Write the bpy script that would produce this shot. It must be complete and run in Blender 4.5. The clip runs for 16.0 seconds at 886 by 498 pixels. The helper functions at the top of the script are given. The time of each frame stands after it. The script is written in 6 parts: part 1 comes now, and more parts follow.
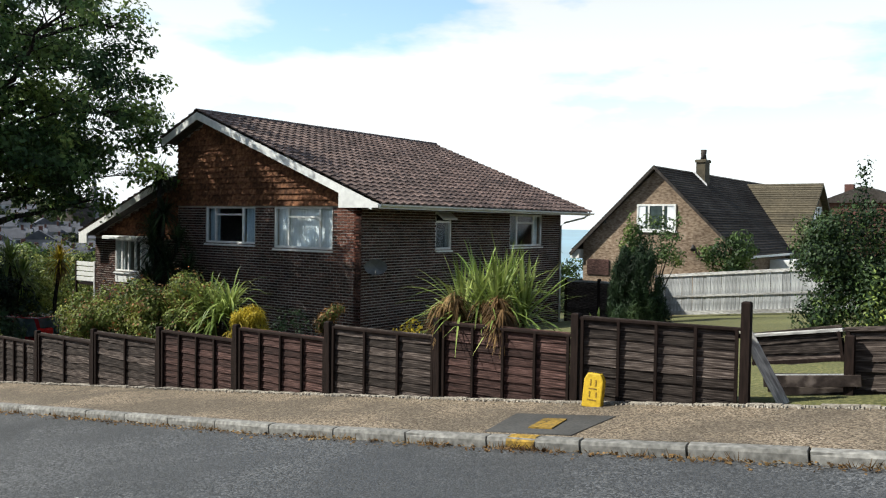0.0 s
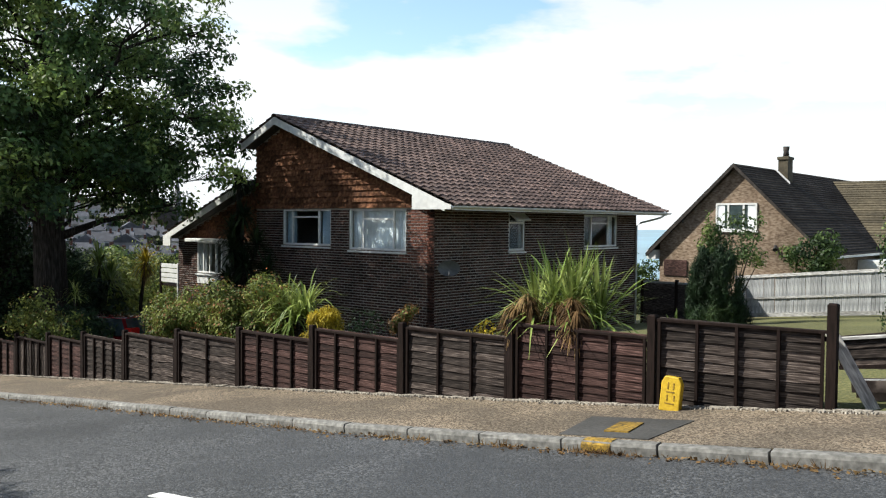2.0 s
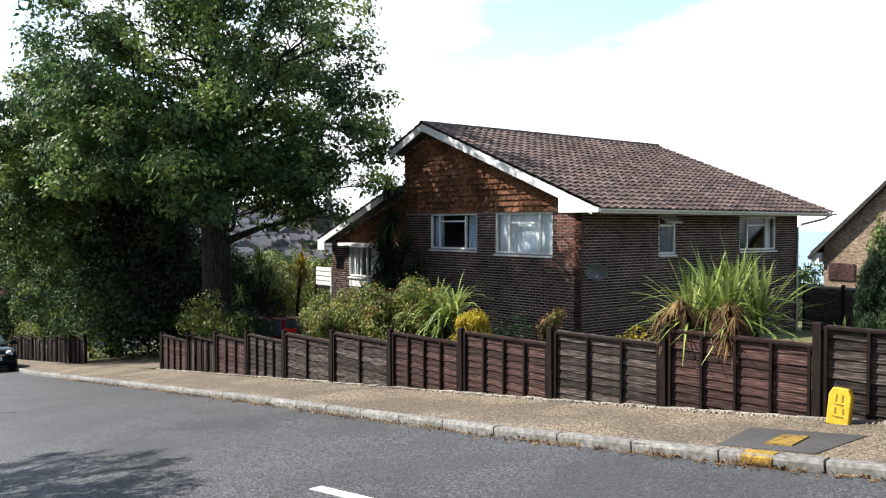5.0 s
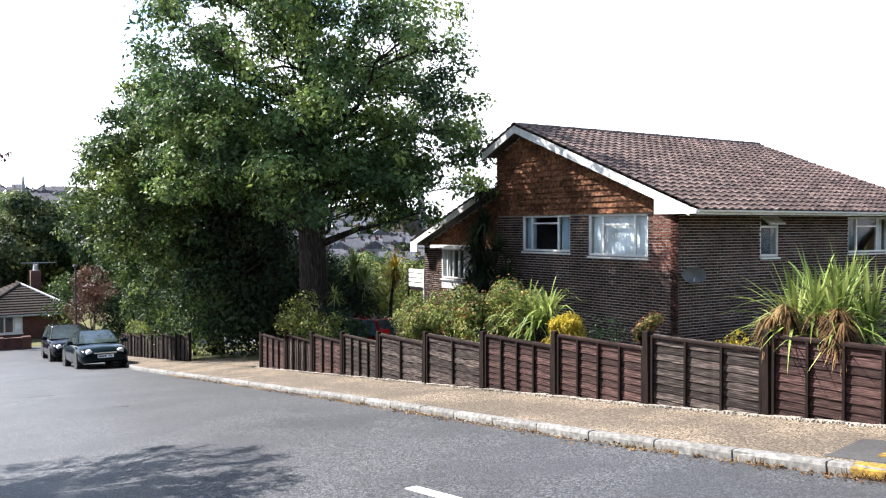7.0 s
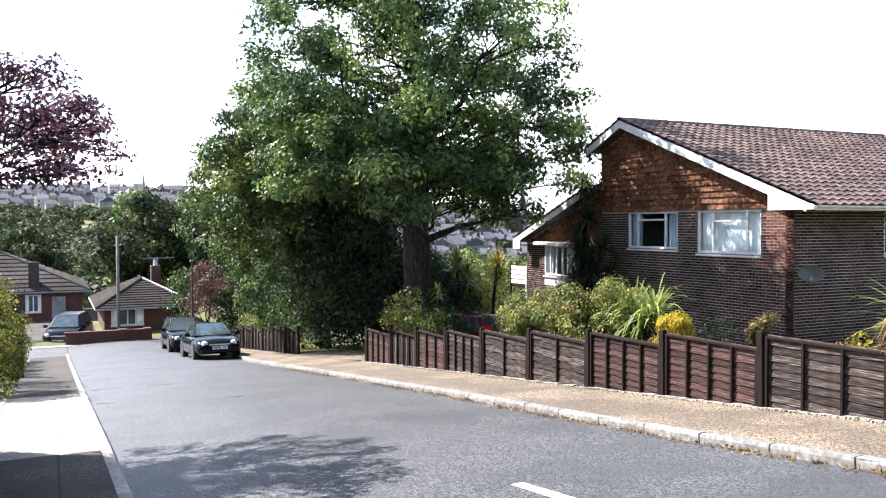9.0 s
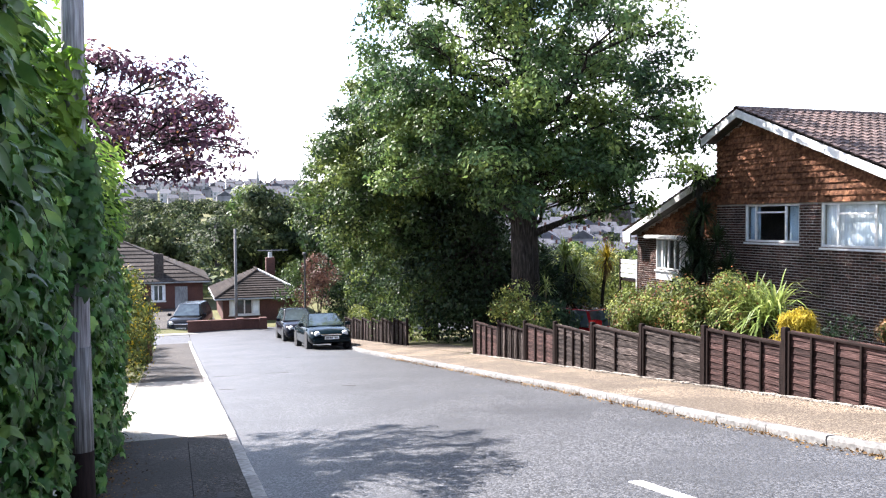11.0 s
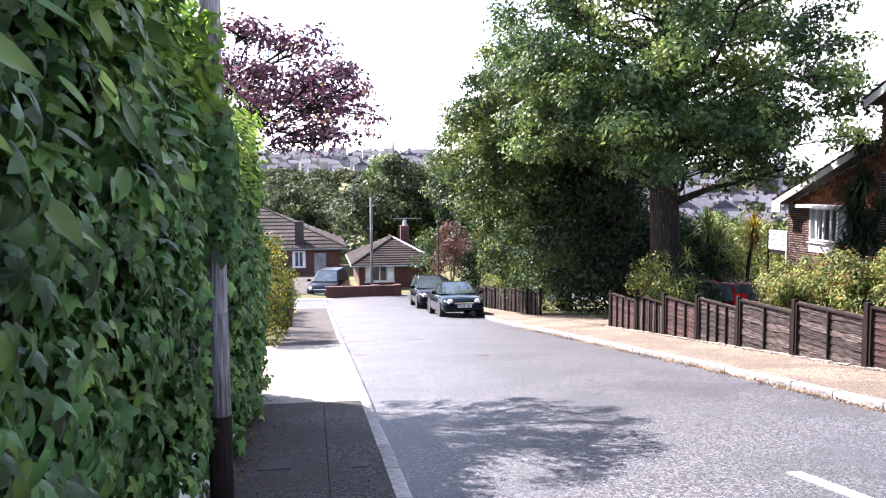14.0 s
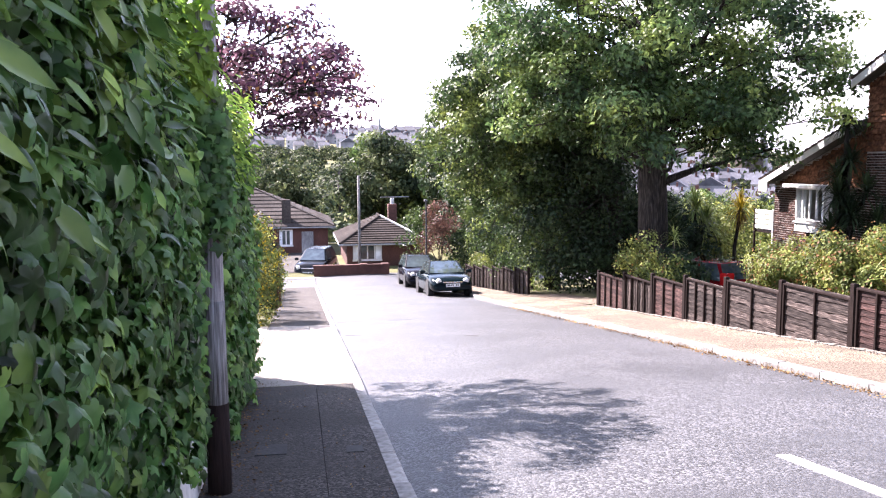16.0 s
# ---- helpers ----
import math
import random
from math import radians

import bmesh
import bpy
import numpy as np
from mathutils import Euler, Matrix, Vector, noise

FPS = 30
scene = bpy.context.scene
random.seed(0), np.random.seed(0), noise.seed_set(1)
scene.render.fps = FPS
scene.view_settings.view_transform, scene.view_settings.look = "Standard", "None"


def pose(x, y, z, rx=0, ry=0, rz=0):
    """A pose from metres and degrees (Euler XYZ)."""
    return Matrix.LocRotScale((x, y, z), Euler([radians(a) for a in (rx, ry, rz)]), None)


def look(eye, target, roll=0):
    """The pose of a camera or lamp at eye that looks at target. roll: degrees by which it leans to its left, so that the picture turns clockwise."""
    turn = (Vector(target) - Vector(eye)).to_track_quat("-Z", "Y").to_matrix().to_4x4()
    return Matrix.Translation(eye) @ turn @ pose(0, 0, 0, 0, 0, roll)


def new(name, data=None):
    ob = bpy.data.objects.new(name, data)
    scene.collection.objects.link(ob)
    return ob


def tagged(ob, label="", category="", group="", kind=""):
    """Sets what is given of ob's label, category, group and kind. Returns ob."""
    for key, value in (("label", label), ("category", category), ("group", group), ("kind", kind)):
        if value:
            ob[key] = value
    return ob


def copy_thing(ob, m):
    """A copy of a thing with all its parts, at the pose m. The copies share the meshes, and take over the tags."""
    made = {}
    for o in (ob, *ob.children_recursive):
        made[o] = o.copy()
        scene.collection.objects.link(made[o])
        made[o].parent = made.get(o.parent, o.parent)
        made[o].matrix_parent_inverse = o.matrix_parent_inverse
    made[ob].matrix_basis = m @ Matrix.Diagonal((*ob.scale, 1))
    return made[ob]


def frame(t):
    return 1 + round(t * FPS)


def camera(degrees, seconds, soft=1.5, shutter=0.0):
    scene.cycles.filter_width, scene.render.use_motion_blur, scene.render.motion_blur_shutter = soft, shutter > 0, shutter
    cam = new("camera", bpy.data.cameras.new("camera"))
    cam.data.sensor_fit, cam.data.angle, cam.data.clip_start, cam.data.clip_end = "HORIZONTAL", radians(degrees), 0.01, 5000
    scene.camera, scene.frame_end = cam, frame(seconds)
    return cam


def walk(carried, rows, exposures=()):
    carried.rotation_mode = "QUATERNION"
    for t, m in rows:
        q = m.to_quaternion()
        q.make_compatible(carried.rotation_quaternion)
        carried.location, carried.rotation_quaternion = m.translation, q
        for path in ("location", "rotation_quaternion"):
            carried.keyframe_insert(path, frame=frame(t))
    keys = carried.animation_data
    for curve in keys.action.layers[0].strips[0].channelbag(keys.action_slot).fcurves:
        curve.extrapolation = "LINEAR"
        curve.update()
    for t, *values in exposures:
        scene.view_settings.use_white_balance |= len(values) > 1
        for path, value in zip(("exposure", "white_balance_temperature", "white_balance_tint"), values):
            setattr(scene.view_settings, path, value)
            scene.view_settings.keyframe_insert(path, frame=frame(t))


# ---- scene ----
cam = camera(56.4, 16.0, 1.2)
PATH = [
    (0, (0.000, 0.000, 1.650), (-1.182, 1.612, 1.587), 0.83),
    (0.5, (-0.003, -0.005, 1.652), (-1.206, 1.592, 1.589), 0.71),
    (1, (-0.003, 0.003, 1.650), (-1.250, 1.565, 1.587), 0.59),
    (1.5, (-0.003, 0.004, 1.650), (-1.288, 1.535, 1.589), 0.52),
    (2, (-0.003, 0.006, 1.650), (-1.323, 1.507, 1.588), 0.44),
    (2.5, (-0.007, -0.008, 1.653), (-1.361, 1.463, 1.593), 0.38),
    (3, (-0.009, -0.017, 1.654), (-1.403, 1.415, 1.593), 0.25),
    (3.5, (0.000, -0.039, 1.657), (-1.442, 1.345, 1.596), 0.16),
    (4, (-0.004, -0.047, 1.659), (-1.492, 1.288, 1.600), 0.12),
    (6.5, (-0.006, -0.081, 1.663), (-1.661, 1.041, 1.612), -0.18),
    (7, (-0.009, -0.088, 1.667), (-1.698, 0.982, 1.617), -0.18),
    (7.5, (-0.009, -0.101, 1.665), (-1.731, 0.915, 1.617), -0.27),
    (8, (-0.005, -0.142, 1.661), (-1.760, 0.817, 1.614), -0.27),
    (8.5, (-0.015, -0.162, 1.671), (-1.795, 0.747, 1.619), -0.24),
    (9, (-0.011, -0.149, 1.667), (-1.818, 0.707, 1.610), -0.22),
    (9.5, (0.020, -0.137, 1.672), (-1.815, 0.655, 1.611), -0.29),
    (12, (-0.121, -0.302, 1.674), (-2.054, 0.207, 1.587), -0.36),
    (12.5, (-0.195, -0.235, 1.673), (-2.143, 0.208, 1.576), -0.45),
    (13, (-0.262, -0.138, 1.658), (-2.226, 0.224, 1.549), -0.41),
    (13.5, (-0.283, -0.129, 1.646), (-2.254, 0.184, 1.517), -0.35),
    (14, (-0.339, -0.201, 1.653), (-2.309, 0.107, 1.507), -0.31),
    (14.5, (-0.359, -0.247, 1.626), (-2.327, 0.069, 1.466), -0.04),
    (15, (-0.368, -0.279, 1.677), (-2.332, 0.050, 1.499), -0.14),
    (15.5, (-0.349, -0.278, 1.684), (-2.311, 0.059, 1.495), -0.10),
    (16, (-0.340, -0.267, 1.729), (-2.301, 0.072, 1.528), -0.29),
]
EXPOSURES = [(0, 0.72, 6400, 5), (4, 1.0, 6400, 8), (6.5, 1.64, 6250, 12), (9.5, 2.05, 6200, 15), (12.0, 2.26, 6180, 19), (14, 2.42, 6250, 25), (16, 2.60, 6330, 29)]
walk(cam, [(t, look(eye, target, roll)) for t, eye, target, roll in PATH], EXPOSURES)

# ---- light ----
SUN = Vector((0.567, 0.460, -0.682)).normalized()   # the way the sunlight travels
world = bpy.data.worlds.new("world")
scene.world = world
world.use_nodes = True
wt = world.node_tree
wt.nodes.clear()
w_out = wt.nodes.new("ShaderNodeOutputWorld")
w_bg = wt.nodes.new("ShaderNodeBackground")
w_sky = wt.nodes.new("ShaderNodeTexSky")
w_sky.sky_type, w_sky.sun_disc = "NISHITA", False
w_sky.sun_elevation = math.asin(-SUN.z)
w_sky.sun_rotation = math.atan2(-SUN.x, -SUN.y)
w_sky.dust_density = 0.8
w_co = wt.nodes.new("ShaderNodeTexCoord")
w_map = wt.nodes.new("ShaderNodeMapping")
w_map.inputs["Scale"].default_value = (1.0, 1.0, 3.2)
w_map.inputs["Location"].default_value = (0.35, 0.1, 0.0)
w_n = wt.nodes.new("ShaderNodeTexNoise")
w_n.inputs["Scale"].default_value, w_n.inputs["Detail"].default_value = 2.1, 7.0
w_n.inputs["Roughness"].default_value = 0.55
w_r = wt.nodes.new("ShaderNodeValToRGB")
w_r.color_ramp.elements[0].position, w_r.color_ramp.elements[1].position = 0.455, 0.53
w_mix = wt.nodes.new("ShaderNodeMix")
w_mix.data_type = "RGBA"
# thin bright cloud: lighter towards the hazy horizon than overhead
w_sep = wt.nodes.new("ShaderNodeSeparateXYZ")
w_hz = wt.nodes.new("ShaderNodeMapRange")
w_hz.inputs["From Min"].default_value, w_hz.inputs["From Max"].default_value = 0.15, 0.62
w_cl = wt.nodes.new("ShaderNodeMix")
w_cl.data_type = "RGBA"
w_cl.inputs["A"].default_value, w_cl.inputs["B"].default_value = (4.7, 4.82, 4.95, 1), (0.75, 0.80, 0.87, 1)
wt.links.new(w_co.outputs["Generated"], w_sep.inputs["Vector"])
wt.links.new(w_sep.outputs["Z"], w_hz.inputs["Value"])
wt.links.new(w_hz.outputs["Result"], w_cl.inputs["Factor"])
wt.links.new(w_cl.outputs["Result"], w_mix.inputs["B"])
w_bg.inputs["Strength"].default_value = 0.15
wt.links.new(w_co.outputs["Generated"], w_map.inputs["Vector"])
wt.links.new(w_map.outputs["Vector"], w_n.inputs["Vector"])
wt.links.new(w_n.outputs["Fac"], w_r.inputs["Fac"])
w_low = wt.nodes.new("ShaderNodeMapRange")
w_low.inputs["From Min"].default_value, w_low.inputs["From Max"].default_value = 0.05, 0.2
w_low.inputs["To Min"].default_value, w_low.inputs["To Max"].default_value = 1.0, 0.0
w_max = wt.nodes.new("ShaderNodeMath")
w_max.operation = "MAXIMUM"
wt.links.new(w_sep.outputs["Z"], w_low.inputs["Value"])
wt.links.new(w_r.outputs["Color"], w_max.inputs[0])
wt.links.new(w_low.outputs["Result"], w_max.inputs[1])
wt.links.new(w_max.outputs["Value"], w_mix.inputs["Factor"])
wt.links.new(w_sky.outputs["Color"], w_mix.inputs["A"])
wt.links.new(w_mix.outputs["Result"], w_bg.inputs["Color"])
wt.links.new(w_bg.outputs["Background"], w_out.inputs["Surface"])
sun = new("sun", bpy.data.lights.new("sun", "SUN"))
sun.data.energy, sun.data.angle, sun.data.color = 5.0, radians(0.55), (1.0, 0.95, 0.87)
sun.matrix_world = look((-60, -50, 60), Vector((-60, -50, 60)) + SUN)


# ---- materials ----
def material(name, colours, rough=0.8, grain=20.0, stain=0.8, bump=0.2, metal=0.0, vary=0.0, by="island",
             detail=6.0, stretch=(1, 1, 1), specular=0.4, stain_amount=0.35, distance=0.01, trans=0.0):
    """colours: two or three base colours from dark to light, mixed by grain; stain: a slow change over metres;
    vary: how far single pieces differ, by 'island' or 'object'."""
    m = bpy.data.materials.new(name)
    m.use_nodes = True
    nt = m.node_tree
    b = nt.nodes["Principled BSDF"]
    co = nt.nodes.new("ShaderNodeTexCoord")
    mp = nt.nodes.new("ShaderNodeMapping")
    mp.inputs["Scale"].default_value = stretch
    nt.links.new(co.outputs["Object"], mp.inputs["Vector"])
    n1 = nt.nodes.new("ShaderNodeTexNoise")
    n1.inputs["Scale"].default_value, n1.inputs["Detail"].default_value = grain, detail
    nt.links.new(mp.outputs["Vector"], n1.inputs["Vector"])
    ramp = nt.nodes.new("ShaderNodeValToRGB")
    cr = ramp.color_ramp
    cr.elements[0].position, cr.elements[1].position = 0.32, 0.68
    cr.elements[0].color, cr.elements[1].color = (*colours[0], 1), (*colours[-1], 1)
    if len(colours) == 3:
        cr.elements.new(0.5).color = (*colours[1], 1)
    nt.links.new(n1.outputs["Fac"], ramp.inputs["Fac"])
    n2 = nt.nodes.new("ShaderNodeTexNoise")
    n2.inputs["Scale"].default_value, n2.inputs["Detail"].default_value = stain, 4.0
    nt.links.new(co.outputs["Object"], n2.inputs["Vector"])
    mr = nt.nodes.new("ShaderNodeMapRange")
    mr.inputs["From Min"].default_value, mr.inputs["From Max"].default_value = 0.3, 0.7
    mr.inputs["To Min"].default_value, mr.inputs["To Max"].default_value = 1 - stain_amount, 1 + stain_amount
    nt.links.new(n2.outputs["Fac"], mr.inputs["Value"])
    value = mr.outputs["Result"]
    if vary:
        if by == "island":
            src = nt.nodes.new("ShaderNodeNewGeometry").outputs["Random Per Island"]
        else:
            src = nt.nodes.new("ShaderNodeObjectInfo").outputs["Random"]
        mv = nt.nodes.new("ShaderNodeMapRange")
        mv.inputs["To Min"].default_value, mv.inputs["To Max"].default_value = 1 - vary, 1 + vary
        nt.links.new(src, mv.inputs["Value"])
        mul = nt.nodes.new("ShaderNodeMath")
        mul.operation = "MULTIPLY"
        nt.links.new(value, mul.inputs[0])
        nt.links.new(mv.outputs["Result"], mul.inputs[1])
        value = mul.outputs["Value"]
    hsv = nt.nodes.new("ShaderNodeHueSaturation")
    nt.links.new(ramp.outputs["Color"], hsv.inputs["Color"])
    nt.links.new(value, hsv.inputs["Value"])
    nt.links.new(hsv.outputs["Color"], b.inputs["Base Color"])
    b.inputs["Roughness"].default_value, b.inputs["Metallic"].default_value = rough, metal
    b.inputs["Specular IOR Level"].default_value = specular
    if bump:
        bp = nt.nodes.new("ShaderNodeBump")
        bp.inputs["Strength"].default_value, bp.inputs["Distance"].default_value = bump, distance
        nt.links.new(n1.outputs["Fac"], bp.inputs["Height"])
        nt.links.new(bp.outputs["Normal"], b.inputs["Normal"])
    if trans:
        out = nt.nodes["Material Output"]
        tr = nt.nodes.new("ShaderNodeBsdfTranslucent")
        nt.links.new(hsv.outputs["Color"], tr.inputs["Color"])
        mx = nt.nodes.new("ShaderNodeMixShader")
        mx.inputs["Fac"].default_value = trans
        nt.links.new(b.outputs["BSDF"], mx.inputs[1])
        nt.links.new(tr.outputs["BSDF"], mx.inputs[2])
        nt.links.new(mx.outputs["Shader"], out.inputs["Surface"])
    return m


def pebbled(name, base, stones, scale, size=0.3, gloss=0.9):
    """Bound gravel or worn tarmac: light and dark stones in a darker binder, bare patches here and there."""
    m = material(name, base, gloss, scale * 0.5, 0.35, 0.0, stain_amount=0.3, specular=0.45 if gloss < 0.65 else 0.3)
    nt = m.node_tree
    b = nt.nodes["Principled BSDF"]
    co = nt.nodes.new("ShaderNodeTexCoord")
    vo = nt.nodes.new("ShaderNodeTexVoronoi")
    vo.inputs["Scale"].default_value = scale
    nt.links.new(co.outputs["Object"], vo.inputs["Vector"])
    r = nt.nodes.new("ShaderNodeValToRGB")
    e = r.color_ramp.elements
    e[0].position, e[0].color = 0.0, (*stones[0], 1)
    e[1].position, e[1].color = 1.0, (*stones[-1], 1)
    for k, c in enumerate(stones[1:-1]):
        e.new((k + 1) / (len(stones) - 1)).color = (*c, 1)
    sep = nt.nodes.new("ShaderNodeSeparateColor")
    nt.links.new(vo.outputs["Color"], sep.inputs["Color"])
    nt.links.new(sep.outputs["Red"], r.inputs["Fac"])
    patch = nt.nodes.new("ShaderNodeTexNoise")
    patch.inputs["Scale"].default_value, patch.inputs["Detail"].default_value = 0.8, 5
    nt.links.new(co.outputs["Object"], patch.inputs["Vector"])
    pr = nt.nodes.new("ShaderNodeMapRange")
    pr.inputs["From Min"].default_value, pr.inputs["From Max"].default_value = 0.42, 0.58
    pr.inputs["To Min"].default_value, pr.inputs["To Max"].default_value = size, 0.9
    nt.links.new(patch.outputs["Fac"], pr.inputs["Value"])
    mx = nt.nodes.new("ShaderNodeMix")
    mx.data_type = "RGBA"
    nt.links.new(pr.outputs["Result"], mx.inputs["Factor"])
    old = b.inputs["Base Color"].links[0].from_socket
    nt.links.new(old, mx.inputs["A"])
    nt.links.new(r.outputs["Color"], mx.inputs["B"])
    nt.links.new(mx.outputs["Result"], b.inputs["Base Color"])
    bp = nt.nodes.new("ShaderNodeBump")
    bp.invert = True
    bp.inputs["Strength"].default_value, bp.inputs["Distance"].default_value = 0.7, 0.006
    nt.links.new(vo.outputs["Distance"], bp.inputs["Height"])
    nt.links.new(bp.outputs["Normal"], b.inputs["Normal"])
    return m


def foliage(name, dark, mid, light, vary=0.55, rough=0.6, trans=0.25, specular=0.2, grain=1.6):
    return material(name, (dark, mid, light), rough, grain, 0.5, 0.0, vary=vary, stain_amount=0.25, trans=trans, specular=specular)


def glass_pane(name, tint=(0.02, 0.025, 0.03), rough=0.04):
    m = bpy.data.materials.new(name)
    m.use_nodes = True
    nt = m.node_tree
    out = nt.nodes["Material Output"]
    nt.nodes.remove(nt.nodes["Principled BSDF"])
    tr = nt.nodes.new("ShaderNodeBsdfTransparent")
    tr.inputs["Color"].default_value = (0.82, 0.88, 0.9, 1)
    gl = nt.nodes.new("ShaderNodeBsdfGlossy")
    gl.inputs["Roughness"].default_value = rough
    fr = nt.nodes.new("ShaderNodeLayerWeight")
    fr.inputs["Blend"].default_value = 0.3
    pw = nt.nodes.new("ShaderNodeMath")
    pw.operation = "POWER"
    pw.inputs[1].default_value = 3.0
    ad = nt.nodes.new("ShaderNodeMath")
    ad.operation = "MULTIPLY_ADD"
    ad.inputs[1].default_value, ad.inputs[2].default_value = 0.5, 0.04
    ad.use_clamp = True
    nt.links.new(fr.outputs["Facing"], pw.inputs[0])
    nt.links.new(pw.outputs["Value"], ad.inputs[0])
    mx = nt.nodes.new("ShaderNodeMixShader")
    nt.links.new(ad.outputs["Value"], mx.inputs["Fac"])
    nt.links.new(tr.outputs["BSDF"], mx.inputs[1])
    nt.links.new(gl.outputs["BSDF"], mx.inputs[2])
    nt.links.new(mx.outputs["Shader"], out.inputs["Surface"])
    return m


M = {}
M["asphalt"] = pebbled("asphalt", ((0.027, 0.028, 0.030), (0.049, 0.0505, 0.054)), ((0.012, 0.0125, 0.0135), (0.046, 0.0475, 0.0505), (0.145, 0.147, 0.152)), 56, 0.3, 0.6)
M["gravel"] = pebbled("gravel", ((0.040, 0.033, 0.025), (0.075, 0.062, 0.047)), ((0.026, 0.018, 0.012), (0.12, 0.086, 0.057), (0.35, 0.285, 0.21), (0.05, 0.037, 0.026)), 58, 0.4)
M["path"] = pebbled("path", ((0.021, 0.018, 0.0155), (0.052, 0.045, 0.040)), ((0.016, 0.014, 0.012), (0.042, 0.037, 0.033), (0.13, 0.115, 0.10)), 55, 0.12)
M["pale_path"] = pebbled("pale_path", ((0.24, 0.215, 0.185), (0.32, 0.295, 0.26)), ((0.2, 0.18, 0.15), (0.29, 0.265, 0.23), (0.38, 0.36, 0.32)), 70, 0.2)
M["edging"] = pebbled("edging", ((0.16, 0.14, 0.115), (0.26, 0.235, 0.20)), ((0.10, 0.085, 0.07), (0.26, 0.23, 0.19), (0.42, 0.385, 0.33)), 45, 0.3)
M["copper"] = foliage("copper_leaves", (0.045, 0.022, 0.016), (0.11, 0.055, 0.038), (0.20, 0.11, 0.08), 0.5)
M["kerb_pale"] = material("kerb_pale", ((0.21, 0.195, 0.175), (0.32, 0.30, 0.27), (0.43, 0.405, 0.37)), 0.9, 14, 0.7, 0.35, vary=0.2, by="object")
M["kerb"] = material("kerb", ((0.10, 0.096, 0.09), (0.175, 0.17, 0.158), (0.265, 0.257, 0.24)), 0.9, 14, 0.7, 0.35, vary=0.15, by="object")
M["patch"] = material("patch", ((0.035, 0.034, 0.033), (0.06, 0.058, 0.055)), 0.9, 30, 1.0, 0.3)
M["yellow"] = material("yellow_paint", ((0.45, 0.28, 0.012), (0.6, 0.40, 0.02)), 0.6, 25, 2.0, 0.1, stain_amount=0.2)
M["road_yellow"] = material("road_yellow", ((0.06, 0.045, 0.02), (0.22, 0.135, 0.02), (0.36, 0.22, 0.03)), 0.85, 22, 2.0, 0.3)
M["white_line"] = material("white_line", ((0.45, 0.45, 0.44), (0.75, 0.75, 0.73)), 0.8, 18, 2.0, 0.2)
M["fence"] = material("fence_wood", ((0.013, 0.0075, 0.0066), (0.043, 0.022, 0.019), (0.115, 0.067, 0.058)), 0.8, 7, 0.9, 0.8, vary=0.5, by="object", stretch=(1, 1, 8), stain_amount=0.5, specular=0.15)
M["fence_grey"] = material("fence_wood_grey", ((0.014, 0.010, 0.009), (0.042, 0.032, 0.028), (0.13, 0.105, 0.092)), 0.85, 7, 0.9, 0.8, vary=0.5, by="object", stretch=(1, 1, 8), specular=0.15)
M["post"] = material("fence_post_wood", ((0.010, 0.007, 0.006), (0.022, 0.014, 0.012)), 0.9, 9, 1.0, 0.4, stretch=(6, 6, 0.7), specular=0.1)
M["pale_wood"] = material("pale_wood", ((0.16, 0.155, 0.15), (0.34, 0.33, 0.32), (0.52, 0.51, 0.49)), 0.85, 9, 0.7, 0.5, vary=0.25, by="object", stretch=(0.8, 6, 6))
M["grey_wood"] = material("grey_wood", ((0.15, 0.155, 0.16), (0.29, 0.295, 0.30), (0.43, 0.43, 0.425)), 0.85, 9, 0.7, 0.4, vary=0.22, by="object", stretch=(6, 6, 0.6))
M["brick"] = material("brick", ((0.014, 0.009, 0.008), (0.034, 0.019, 0.016), (0.09, 0.042, 0.031)), 0.85, 30, 0.5, 0.5, vary=0.6, stain_amount=0.25, specular=0.1)
# the same brick, lighter and redder: sunlight put into the colour
M["brick_sunlit"] = material("brick_sunlit", ((0.05, 0.024, 0.019), (0.115, 0.046, 0.033), (0.20, 0.08, 0.054)), 0.9, 30, 0.5, 0.5, vary=0.45, by="object", specular=0.1)
M["mortar"] = material("mortar", ((0.22, 0.20, 0.18), (0.38, 0.35, 0.315)), 0.95, 40, 1.0, 0.4)
M["tilehang"] = material("tile_hung", ((0.045, 0.020, 0.012), (0.115, 0.05, 0.026), (0.20, 0.10, 0.052)), 0.85, 9, 0.7, 0.3, vary=0.4, specular=0.12)
M["rooftile"] = material("roof_tile", ((0.034, 0.022, 0.019), (0.086, 0.054, 0.046), (0.21, 0.155, 0.135)), 0.6, 16, 0.5, 0.6, vary=0.42, stain_amount=0.3)
M["rooftile_ob"] = material("roof_tile_single", ((0.034, 0.022, 0.019), (0.086, 0.054, 0.046), (0.21, 0.155, 0.135)), 0.6, 16, 0.5, 0.6, vary=0.42, by="object", stain_amount=0.3)
M["white"] = material("white_paint", ((0.55, 0.55, 0.54), (0.68, 0.68, 0.66)), 0.45, 8, 1.2, 0.05, stain_amount=0.08)
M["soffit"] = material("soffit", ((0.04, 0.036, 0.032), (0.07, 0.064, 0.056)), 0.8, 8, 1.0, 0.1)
M["curtain"] = material("curtain", ((0.62, 0.64, 0.66), (0.78, 0.80, 0.82)), 0.9, 3, 1.5, 0.3, stretch=(14, 14, 0.3))
M["curtain_blue"] = material("curtain_blue", ((0.30, 0.38, 0.46), (0.45, 0.52, 0.58)), 0.9, 3, 1.5, 0.3, stretch=(14, 14, 0.3))
# near-black: the gloom of the unlit rooms is put into the colour
M["room"] = material("room_unlit", ((0.03, 0.028, 0.026), (0.06, 0.055, 0.05)), 0.9, 3, 1.0, 0.0)
M["glass"] = glass_pane("glass")
